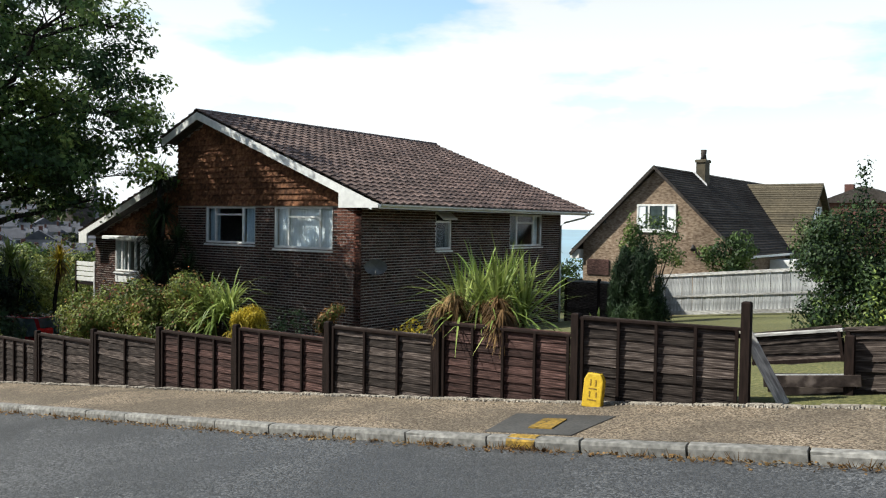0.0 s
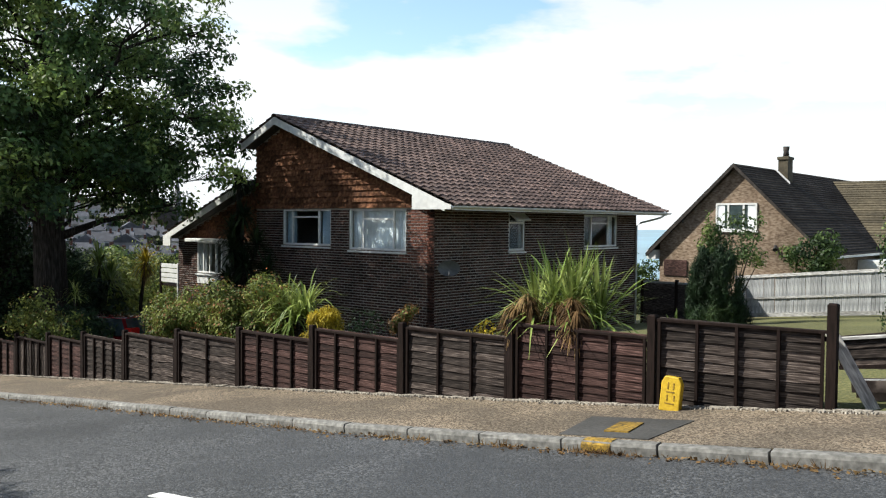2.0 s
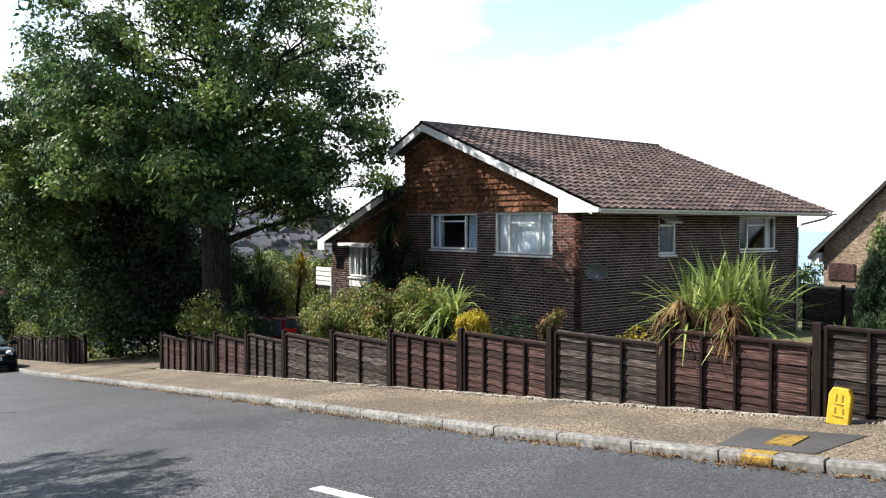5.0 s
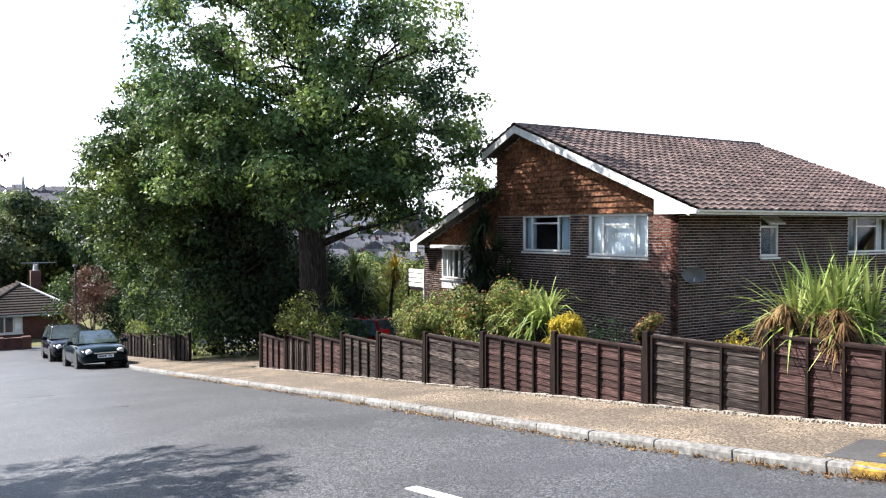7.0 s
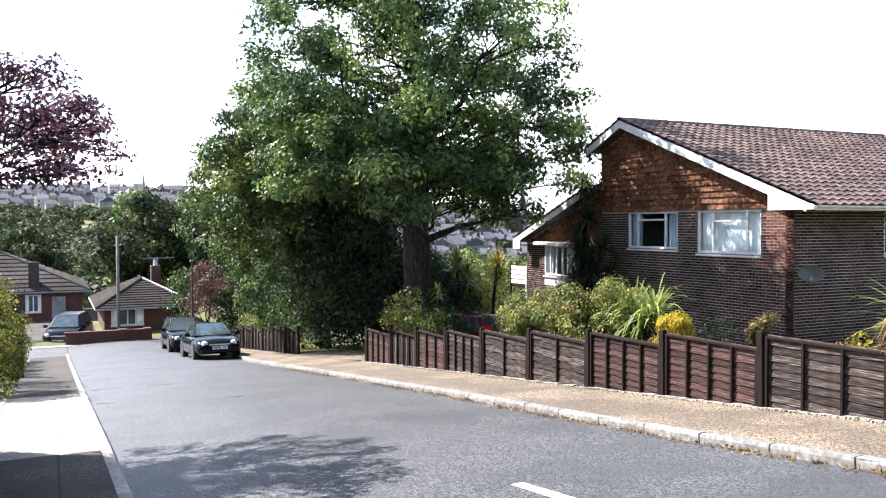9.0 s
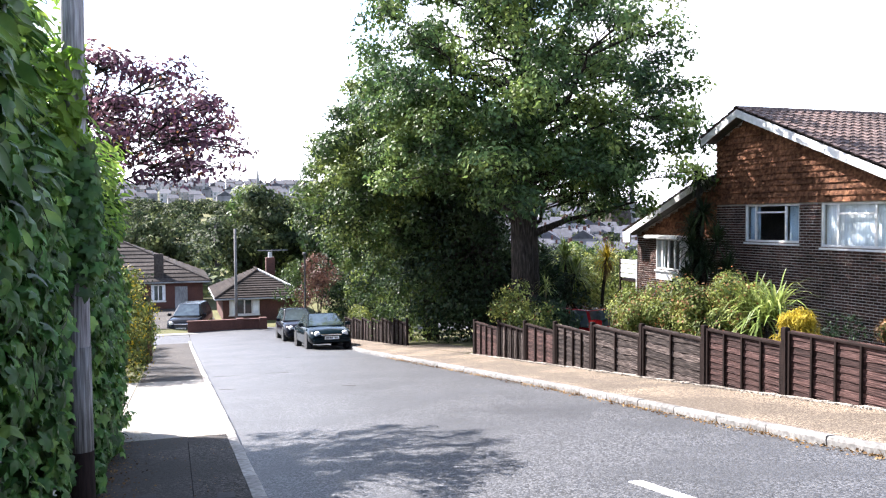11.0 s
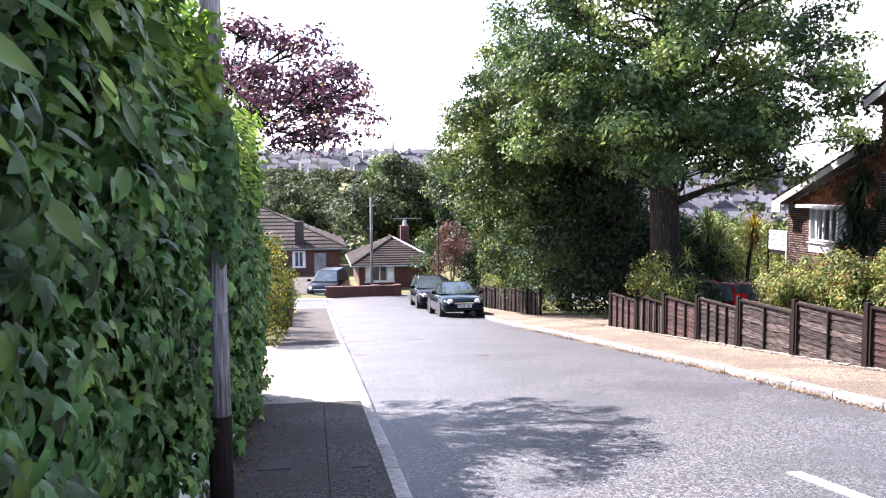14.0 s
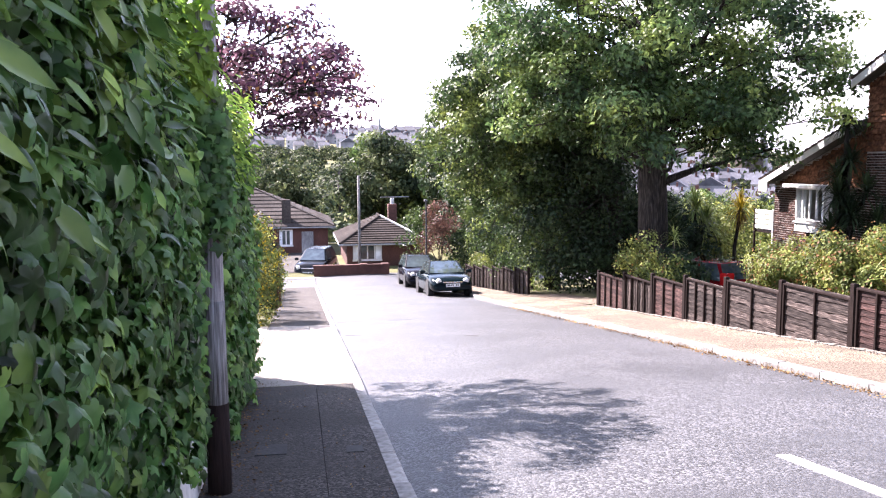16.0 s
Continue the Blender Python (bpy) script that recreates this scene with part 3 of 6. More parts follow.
def fence_line(x):
    return curve(x, (-40, -32, -24, -16, -8, -4, -1, 20), (7.3, 7.55, 7.85, 8.05, 8.17, 8.35, 8.75, 10.5))


NEAR_KERB = 0.47
# ---- ground, road, pavements ----
def land(x, y):
    """Height of the bare ground."""
    near = street(max(x, -70)) if x < 12 else street(12) + 0.02 * min(x - 12, 60)
    if y > 8:
        near -= 0.05 * min(max(0.0, y - 17), 30) + 0.12 * min(max(0.0, y - 47), 200)
    r = math.hypot(x, y)
    az = abs(math.degrees(math.atan2(y, -x)))
    a = curve(az, (0, 14, 30, 42, 60), (1.0, 1.0, 0.72, 0.3, 0.0))
    far = -30 + 67 * min(1.0, max(0.0, (r - 140) / 800)) * a - (46 * smooth_step(330, 650, r) if az > 45 else 0)
    w = smooth_step(62, 190, r)
    z = near * (1 - w) + far * w
    if -1.15 < y < fence_line(x) + 0.02 and -46 < x < 24 or -45.6 < x < -39 and -25 < y < 25:
        z -= 0.35
    return z


xs = sorted(set(list(np.arange(-66, 26, 1.5)) + [-3000, -2000, -1500, -1200, -1000, -850, -700, -600, -500, -420, -350, -290, -240, -200, -170, -145, -120, -100, -85, -75, 35, 50, 80, 150, 300, 700, 1500, 3000]))
ys = sorted(set(list(np.arange(-26, -2, 2.0)) + list(np.arange(-1.6, 10.4, 0.4)) + list(np.arange(11, 55, 1.5)) + [-3000, -1500, -700, -350, -180, -100, -60, -40, 60, 68, 78, 90, 105, 125, 150, 185, 230, 290, 360, 450, 560, 700, 900, 1200, 1700, 2400, 3000]))
tagged(part("ground", Geo().grid([[(x, y, land(x, y)) for y in ys] for x in xs]), M["grass"], smooth=True), "rough mown grass falling away down the hill", "ground", kind="structure")
sea = Geo().grid([[(-4800, 400, -27), (-4800, 4800, -27)], [(2000, 400, -27), (2000, 4800, -27)]])
M["water"] = material("water", ((0.10, 0.22, 0.30), (0.14, 0.28, 0.36)), 0.3, 0.02, 0.002, 0.05)
tagged(part("water", sea, M["water"]), "pale blue sea on the horizon", "sea", kind="structure")

rows = []
for x in np.arange(-46, 24.1, 1.0):
    f = far_kerb(x)
    rows.append([(x, NEAR_KERB + (f - NEAR_KERB) * k / 10, street(x) - 0.105 + 0.07 * math.sin(math.pi * k / 10)) for k in range(11)])
road = tagged(part("road", Geo().grid(rows), M["asphalt"], smooth=True), "worn grey asphalt street running downhill", "road", kind="structure")
rows = [[(x, y, street(x) - 0.11) for y in (-25, -12, -4, NEAR_KERB - 0.02)] for x in np.arange(-45.5, -38.9, 0.8)]
part("side_road", Geo().grid(rows), M["asphalt"], road)
rows = [[(x, y, street(x) - 0.112) for y in (5.4, 8, 14, 25)] for x in np.arange(-45.5, -39.9, 0.8)]
part("side_road", Geo().grid(rows), M["asphalt"], road)


def strip(x0, x1, y0, y1, step=0.9, lift=0.0, edge=0.0):
    """A paved band between two lines y0(x) and y1(x), with a lip all round."""
    g = Geo()
    xx = np.linspace(x0, x1, max(2, int(abs(x1 - x0) / step) + 1))
    g.grid([[(x, y0(x) + (y1(x) - y0(x)) * k / 4, street(x) + lift + RNG.normal(0, 0.002)) for k in range(5)] for x in xx])
    g.grid([[(x, y0(x), street(x) + lift - 0.12), (x, y0(x), street(x) + lift)] for x in xx])
    g.grid([[(x, y1(x), street(x) + lift), (x, y1(x), street(x) + lift - 0.12)] for x in xx])
    return g


pavement = tagged(part("pavement", strip(-39.5, 24, lambda x: far_kerb(x) + 0.125, lambda x: fence_line(x) - 0.10), M["gravel"]), "brown pebbly pavement beside the garden fence", "pavement", kind="structure")
near_pavement = tagged(part("near_pavement", strip(-10.6, 24, lambda x: -1.02, lambda x: -0.120), M["path"]), "grey tarmac pavement in the shade of the hedge", "pavement", kind="structure")
part("strip", strip(-10.6, 24, lambda x: -0.115, lambda x: NEAR_KERB - 0.128), M["path"], near_pavement)
part("slab", strip(-14.8, -10.61, lambda x: -1.02, lambda x: -0.120, 0.9, 0.003), M["pale_path"], near_pavement, "pale concrete crossing")
part("slab", strip(-19.2, -14.85, lambda x: -1.02, lambda x: -0.120, 0.9, 0.003), M["pale_path"], near_pavement)
part("slab", strip(-19.2, -10.61, lambda x: -0.115, lambda x: NEAR_KERB - 0.128, 0.9, 0.003), M["pale_path"], near_pavement)
part("strip", strip(-39, -19.21, lambda x: -1.02, lambda x: NEAR_KERB - 0.128), M["path"], near_pavement)
tagged(part("driveway", Geo().grid([[(x, y, street(x) + 0.01 - 0.01 * max(0, y - 8)) for y in (fence_line(x) - 0.1, 9, 11, 14, 17)] for x in np.arange(-28.4, -22.0, 0.8)]), M["gravel"]), "gravel driveway under the trees", "driveway", kind="structure")
tagged(part("garden_drive", Geo().grid([[(x, y, street(x) + 0.012) for y in (-6, -4, -1.03)] for x in np.arange(-19.2, -12, 0.8)]), M["pale_path"]), "pale concrete drive beside the hedge", "driveway", kind="structure")

# kerb stones
def kerb_mesh(k, mat="kerb"):
    g, rng = Geo(), np.random.default_rng(k)
    n = 5
    for (ya, yb, za, zb) in ((0, 0.125, -0.24, 0),):
        rows = []
        for i in range(n):
            x = -0.452 + 0.904 * i / (n - 1)
            j = lambda s=0.003: rng.normal(0, s)
            rows.append([(x, yb, za), (x, ya, za), (x, ya - 0.004 + j(), -0.035), (x, ya + 0.008 + j(), -0.006 + j()), (x, ya + 0.03, j(0.002)), (x, yb, 0)])
        g.grid(rows)
        g.f.append(tuple(range(6)))
        g.f.append(tuple(range(6 * n - 6, 6 * n))[::-1])
    return g.data("kerb_stone", M[mat])


KERBS = [kerb_mesh(k) for k in range(4)]
NEAR_KERBS = [kerb_mesh(k, "kerb_pale") for k in range(4)]
kerb = thing("kerb", "row of pale concrete kerb stones", "kerb", kind="structure")
for side in (0, 1):
    x = -39.4
    k = 0
    while x < 6:
        k += 1
        a, b = x - 0.45, x + 0.45
        ya, yb = (far_kerb(a), far_kerb(b)) if side == 0 else (NEAR_KERB, NEAR_KERB)
        m = pose(x, (ya + yb) / 2, street(x) + RNG.normal(0, 0.004)) @ pose(0, 0, 0, 0, 0, math.degrees(math.atan2(yb - ya, 0.9))) @ pose(0, 0, 0, 0, -math.degrees(math.atan2(street(b) - street(a), 0.9)), 0)
        if side:
            m = m @ pose(0, 0, 0, 0, 0, 180)
        part("kerb_stone", (NEAR_KERBS if side else KERBS)[k % 4], None, kerb, m=m)
        x += 0.915

# edging of small stones and cement along the fence foot
g = Geo()
for x in np.arange(-22.3, 3, 0.17):
    y = fence_line(x) - 0.1
    z = street(x)
    w = 0.165
    dz = street(x + w) - z
    h = 0.004 + RNG.uniform(0, 0.02)
    g.hexa([(x, y - 0.02, z - 0.1), (x + w, y - 0.02, z - 0.1 + dz), (x + w, y + 0.09, z - 0.1 + dz), (x, y + 0.09, z - 0.1),
            (x, y + RNG.uniform(-0.01, 0.01), z + h), (x + w, y, z + h + dz + RNG.normal(0, 0.006)), (x + w, y + 0.09, z + h + dz), (x, y + 0.09, z + h)])
tagged(part("path_edging", g, M["edging"]), "crumbling concrete edging at the foot of the fence", "edging", kind="structure")
g = Geo()
for k in range(900):
    x = RNG.uniform(-20, 2)
    y, z, r = fence_line(x) - 0.10 - abs(RNG.normal(0, 0.05)), street(x) + 0.004, RNG.uniform(0.008, 0.024)
    q = [(x + r * math.cos(a) * RNG.uniform(0.7, 1.2), y + r * math.sin(a) * RNG.uniform(0.7, 1.2)) for a in (0.3, 1.9, 3.4, 5.0)]
    g.hexa([(*p, z - 0.01) for p in q] + [(x + (p[0] - x) * 0.6, y + (p[1] - y) * 0.6, z + r * 0.8) for p in q])
tagged(part("pebbles", g, M["edging"]), "loose pale pebbles along the foot of the fence", "pebbles", kind="stuff")
wx = np.repeat(RNG.uniform(-14, 1, 30), 16) + RNG.normal(0, 0.09, 30 * 16)
wp = np.stack([wx, np.array([far_kerb(x) for x in wx]) - 0.02 - np.abs(RNG.normal(0, 0.025, len(wx))), np.array([street(x) for x in wx]) - 0.10], 1)
tagged(part("gutter_weeds", leaf_mesh("gutter_weeds", wp, np.tile([0, -1.0, 0.1], (len(wx), 1)), RNG.uniform(0.03, 0.10, len(wx)), "needle", M["dead"], -0.9), None), "dry grass and weeds growing in the gutter", "weeds", kind="stuff")
# loose leaves and grit in the gutter
n = 2600
gx = RNG.uniform(-24, 2, n)
gy = np.array([far_kerb(x) for x in gx]) - np.abs(RNG.normal(0.02, 0.10, n))
P = np.stack([gx, gy, np.array([street(x) for x in gx]) - 0.088], 1)
tagged(part("gutter_litter", leaf_mesh("gutter_litter", P, np.tile([0, 0, 1.0], (n, 1)), RNG.uniform(0.012, 0.05, n), "tuft", M["dead"], 0.0), None), "dry leaves and grit in the gutter", "litter", kind="stuff")

# leaf litter and moss along the foot of the hedge
n = 1500
gx = RNG.uniform(-11, -1.5, n)
P = np.stack([gx, -1.0 + np.abs(RNG.normal(0, 0.22, n)), np.array([street(x) for x in gx]) + 0.006], 1)
tagged(part("path_litter", leaf_mesh("path_litter", P, np.tile([0, 0, 1.0], (n, 1)), RNG.uniform(0.008, 0.035, n), "tuft", M["dead"], 0.0), None), "dry leaves and crumbs of soil under the hedge", "litter", kind="stuff")
n = 500
gx = RNG.uniform(-11, 0, n)
P = np.stack([gx, RNG.uniform(-0.9, 0.34, n), np.array([street(x) for x in gx]) + 0.006], 1)
tagged(part("path_litter", leaf_mesh("path_litter", P, np.tile([0, 0, 1.0], (n, 1)), RNG.uniform(0.006, 0.02, n), "tuft", M["dead"], 0.0), None), "scattered dry leaves on the tarmac pavement", "litter", kind="stuff")

# tarmac patch, yellow marks, centre line, covers
def lay(name, label, category, corners, mat, lift, kind="structure", road_level=False):
    g = Geo()
    base = -0.105 if road_level else 0.0
    up = []
    for x, y in corners:
        camber = 0.07 * math.sin(math.pi * (y - NEAR_KERB) / (far_kerb(x) - NEAR_KERB)) if road_level else 0
        up.append((x, y, street(x) + base + camber + lift))
    g.extrude(up, (0, 0, -0.03))
    return tagged(part(name, g, mat), label, category, kind=kind)


lay("tarmac_patch", "dark square tarmac patch in the pavement", "patch", [(-4.30, 6.58), (-3.42, 6.66), (-3.42, 7.62), (-4.5, 7.50)], M["patch"], 0.008)
lay("hydrant_cover", "yellow painted hydrant cover", "cover", [(-3.96, 6.82), (-3.72, 6.85), (-3.80, 7.30), (-4.04, 7.27)], M["road_yellow"], 0.02, "")
lay("road_dash", "worn white centre line dash", "road marking", [(-6.14, 3.40), (-4.3, 3.50), (-4.3, 3.62), (-6.14, 3.52)], M["white_line"], 0.006, road_level=True)
lay("road_dash", "worn white centre line dash", "road marking", [(-0.9, 3.62), (0.9, 3.68), (0.9, 3.80), (-0.9, 3.74)], M["white_line"], 0.006, road_level=True)
ym = Geo()
for x0 in (-4.02,):
    ym.grid([[(x, far_kerb(x) - 0.012, street(x) - 0.09), (x, far_kerb(x) - 0.010, street(x) - 0.03), (x, far_kerb(x) + 0.028, street(x) + 0.008), (x, far_kerb(x) + 0.12, street(x) + 0.010)] for x in np.linspace(x0 + 0.06, x0 + 0.34, 5)])
tagged(part("kerb_mark", ym, M["road_yellow"]), "yellow paint on a kerb stone", "road marking", kind="structure")
for cx, cy, w, d in ((-7.25, -0.55, 0.36, 0.26), (-7.1, 0.14, 0.22, 0.14)):
    c = lay("inspection_cover", "worn metal inspection cover in the pavement", "cover", [(cx - w / 2, cy - d / 2), (cx + w / 2, cy - d / 2), (cx + w / 2, cy + d / 2), (cx - w / 2, cy + d / 2)], M["patch"], 0.006, "")
# dark repaired seams across the road
for k, (x0, y0, x1, y1) in enumerate(((-17.6, 0.6, -15.9, 3.1), (-21, 0.6, -20.3, 2.4), (-27, 0.6, -26, 3.2))):
    lay("road_seam", "dark tar seam across the road", "road marking", [(x0, y0), (x0 + 0.12, y0), (x1 + 0.10, y1), (x1, y1)], M["patch"], 0.004, road_level=True)

# ---- garden fence ----
def board_mesh(length, height, seed, amp, mat):
    """A lapped board with a wavy lower edge; its lower side stands proud."""
    rng = np.random.default_rng(seed)
    n = 13
    wave = np.cumsum(rng.normal(0, 1, n))
    wave = amp * (wave - wave.mean()) / (np.abs(wave).max() + 1e-6)
    g = Geo()
    rows = []
    for i in range(n):
        x = length * i / (n - 1)
        lo, hi = wave[i], height + 0.03
        bow = 0.25 * wave[(i + 4) % n]
        rows.append([(x, 0.0 + bow, lo), (x, 0.012 + bow, lo), (x, 0.029, hi), (x, 0.018, hi), (x, 0.0 + bow, lo)])
    g.grid(rows)
    return g.data("board", mat)


BOARDS = {}
for style, (amp, mat) in {"plain": (0.014, M["fence"]), "wavy": (0.034, M["fence_grey"]), "grey": (0.018, M["fence_grey"])}.items():
    BOARDS[style] = [board_mesh(1.0, 0.125, 20 + k, amp, mat) for k in range(5)]
BATTEN = Geo().slab(-0.016, -0.030, 0, 0.016, 0.004, 1, 0.003).data("batten", M["post"])
street_fence = thing("garden_fence", "brown lapped timber garden fence stepping down the hill", "fence")
lower_fence = thing("garden_fence", "brown upright-board garden fence below the driveway", "fence")
broken_fence = thing("garden_fence", "broken dark timber fence with a gap and loose boards", "fence")


def fence_panel(x0, x1, y0, y1, top, bottom, style, battens, label, upright=False, owner=None):
    owner = owner or street_fence
    L = math.hypot(x1 - x0, y1 - y0)
    root = part("fence_panel", Geo().slab(0, 0.012, top - bottom - 0.1, math.hypot(x1 - x0, y1 - y0), 0.03, top - bottom - 0.05, 0.004), M["post"], owner, label, m=pose(x0, y0, bottom, 0, 0, math.degrees(math.atan2(y1 - y0, x1 - x0))))
    H = top - bottom
    n = max(3, round(H / (0.128 if style == "wavy" else 0.108)))
    step = H / n
    if upright:
        k = int(L / 0.14)
        for i in range(k):
            part("board", BOARDS[style][i % 5], None, root, m=Matrix.Translation((L * (i + 1) / k, 0.01, 0.02)) @ pose(0, 0, 0, 0, -90, 0) @ Matrix.Diagonal((H - 0.04, 1, L / k / 0.125, 1)))
    else:
        for i in range(n):
            part("board", BOARDS[style][(i * 2 + int(x0 * 7)) % 5], None, root, m=Matrix.Translation((0.03, RNG.uniform(0, 0.004), step * i)) @ pose(0, 0, 0, 0, RNG.normal(0, 0.25), 0) @ Matrix.Diagonal((L - 0.06, 1, step / 0.125, 1)))
    mat = M["fence_grey"] if style != "plain" else M["fence"]
    for i in range(battens + 2):
        u = 0.035 + (L - 0.07) * i / (battens + 1)
        part("batten", BATTEN, None, root, m=Matrix.Translation((u, 0, 0)) @ Matrix.Diagonal((1, 1, H, 1)))
    part("top_rail", Geo().slab(0, -0.028, H - 0.018, L, 0.045, H + 0.012, 0.006), M["post"], root)
    part("bottom_rail", Geo().slab(0.02, -0.012, -0.01, L - 0.02, 0.02, 0.03, 0.004), M["post"], root)
    return root


POST = Geo().slab(-0.045, -0.045, 0, 0.045, 0.045, 1, 0.012).data("fence_post", M["post"])


def fence_post(x, y, z, h, label="dark stained square timber post", owner=None):
    ob = new("fence_post", POST)
    ob.matrix_world = pose(x, y, z - 0.2) @ pose(0, 0, 0, RNG.normal(0, 0.5), RNG.normal(0, 0.5), 0) @ Matrix.Diagonal((1, 1, h + 0.2, 1))
    ob.parent = owner or street_fence
    return tagged(ob, label)


PX = [-22.1, -20.35, -18.7, -17.1, -15.42, -13.55, -11.65, -9.78, -7.9, -6.1, -4.25, -2.45]
STYLE = [("plain", 3), ("grey", 3), ("plain", 2), ("grey", 3), ("wavy", 1), ("wavy", 1), ("plain", 3), ("plain", 3), ("grey", 2), ("plain", 3), ("grey", 3)]
for i, x in enumerate(PX):
    y, z = fence_line(x), street(x)
    fence_post(x, y, z, 1.0 if i < 11 else 1.05)
    if i < len(PX) - 1:
        x1 = PX[i + 1]
        mid = street((x + x1) / 2)
        top = mid + (0.84 if i < 10 else 0.86)
        st, nb = STYLE[i]
        words = {"plain": "dark brown lapped timber fence panel", "grey": "weathered grey-brown lapped timber fence panel", "wavy": "old warped wavy-edged timber fence panel"}[st]
        fence_panel(x + 0.05, x1 - 0.05, y, fence_line(x1), top, mid - 0.09, st, nb, words, upright=i in (1,))
# the broken stretch beyond the last post
def sagging_panel(x0, length, z0, count, slope, label, rail):
    root = part("fence_panel", Geo().slab(0, 0.012, 0.0, length, 0.035, 0.04, 0.004), M["post"], broken_fence, label, m=pose(x0, 9.40, z0, 0, -slope, 0))
    for i in range(count):
        part("board", BOARDS["grey"][(i * 2 + count) % 5], None, root, m=Matrix.Translation((0.01, RNG.uniform(0, 0.02), 0.108 * i)) @ pose(0, 0, 0, 0, RNG.normal(0, 1.2), 0) @ Matrix.Diagonal((length - 0.02, 1, 0.9, 1)))
    for u in (0.04, length - 0.04):
        part("batten", BATTEN, None, root, m=Matrix.Translation((u, 0, 0)) @ Matrix.Diagonal((1, 1, 0.108 * count, 1)))
    # rail takes a paler wood: the sunlit top edge is put into its colour
    if rail:
        part("top_rail", Geo().slab(0, -0.03, 0.108 * count - 0.01, length, 0.045, 0.108 * count + 0.022, 0.006), M[rail], root, "top rail in paler wood for its sunlit edge")


sagging_panel(-2.62, 0.98, 0.12, 3, 9, "broken dark fence panel with a missing lower half", "pale_wood")
sagging_panel(-2.45, 0.82, -0.20, 2, 7, "loose sagging boards low in the broken fence", "grey_wood")
sagging_panel(-1.60, 2.2, -0.16, 7, 7, "dark lapped fence panel beside the broken one", "fence_grey")
fence_post(-1.62, 9.33, street(-1.62), 0.62, owner=broken_fence)
for k, (a, b) in enumerate((((-2.50, 8.66, 0.62), (-2.12, 8.78, -0.14)), ((-2.4, 9.05, 0.02), (-1.5, 9.3, 0.10)), ((-2.3, 9.2, -0.10), (-1.4, 9.42, -0.06)))):
    a, b = Vector(a), Vector(b)
    d = (b - a)
    m = Matrix.Translation(a) @ d.to_track_quat("X", "Y").to_matrix().to_4x4()
    g = Geo().slab(0, -0.06, -0.012, d.length, 0.06, 0.012, 0.004)
    tagged(part("loose_board", g, M["pale_wood"] if k == 0 else M["fence_grey"], m=m), "loose weathered board leaning at the broken fence", "board")
# the next garden's fence below the driveway
QX = [-28.5, -30.1, -31.7, -33.3, -34.9, -36.5, -38.1]
for i, x in enumerate(QX):
    y = fence_line(x)
    fence_post(x, y, street(x), 0.98, "dark timber post", lower_fence)
    if i < len(QX) - 1:
        mid = street(x - 0.8)
        fence_panel(QX[i + 1] + 0.05, x - 0.05, fence_line(QX[i + 1]), y, mid + 0.86, mid - 0.08, "grey", 2, "brown timber fence panel of upright boards", upright=True, owner=lower_fence)

# yellow hydrant marker
hy = thing("hydrant_marker", "yellow concrete hydrant marker post against the fence", "hydrant marker", m=pose(-3.92, 8.07, street(-3.92) - 0.01, -6, 3, 4))
bevel(part("body", Geo().extrude([(-0.11, 0, 0), (0.11, 0, 0), (0.11, 0, 0.30), (0.075, 0, 0.37), (-0.075, 0, 0.37), (-0.11, 0, 0.30)], (0, 0.09, 0)), M["yellow"], hy), 0.012)
for x, z, w, h in ((0, 0.20, 0.09, 0.012), (-0.03, 0.235, 0.012, 0.07), (0.03, 0.235, 0.012, 0.07), (0, 0.08, 0.10, 0.012), (-0.03, 0.115, 0.012, 0.06), (0.045, 0.115, 0.012, 0.06)):
    part("mark", Geo().box(x - w / 2, -0.004, z, x + w / 2, 0.002, z + h), M["road_yellow"], hy)

# ---- the brick house ----
house = thing("house", "dark brick house with a low pitched tiled roof and tile-hung gable", "house", m=pose(0, 0, 0))


def wall_boxes(length, z0, z1, openings, thick):
    """A wall along local x, its outer face at y = 0, with rectangular openings (u0, z0, u1, z1) through it."""
    g = Geo()
    us = sorted({0.0, length, *[o[0] for o in openings], *[o[2] for o in openings]})
    zs = sorted({z0, z1, *[o[1] for o in openings], *[o[3] for o in openings]})
    nu, nz = len(us), len(zs)
    g.v = [(u, y, z) for y in (0.0, thick) for u in us for z in zs]
    at = lambda i, k, b: b * nu * nz + i * nz + k

    def full(i, k):
        if not (0 <= i < nu - 1 and 0 <= k < nz - 1):
            return False
        cu, cz = (us[i] + us[i + 1]) / 2, (zs[k] + zs[k + 1]) / 2
        return not any(o[0] < cu < o[2] and o[1] < cz < o[3] for o in openings)

    for i in range(nu - 1):
        for k in range(nz - 1):
            if not full(i, k):
                continue
            g.f += [(at(i, k, 0), at(i + 1, k, 0), at(i + 1, k + 1, 0), at(i, k + 1, 0)), (at(i, k + 1, 1), at(i + 1, k + 1, 1), at(i + 1, k, 1), at(i, k, 1))]
            for di, dk, p, q in ((-1, 0, (i, k), (i, k + 1)), (1, 0, (i + 1, k), (i + 1, k + 1)), (0, -1, (i, k), (i + 1, k)), (0, 1, (i, k + 1), (i + 1, k + 1))):
                if not full(i + di, k + dk):
                    g.f.append((at(*p, 0), at(*q, 0), at(*q, 1), at(*p, 1)))
    return g


def brick_box(x0, z0, x1, z1, d=0.009):
    return [(x0, 0.004, z0), (x1, 0.004, z0), (x1, 0.004, z1), (x0, 0.004, z1), (x0 + 0.003, -d, z0 + 0.003), (x1 - 0.003, -d, z0 + 0.003), (x1 - 0.003, -d, z1 - 0.003), (x0 + 0.003, -d, z1 - 0.003)]


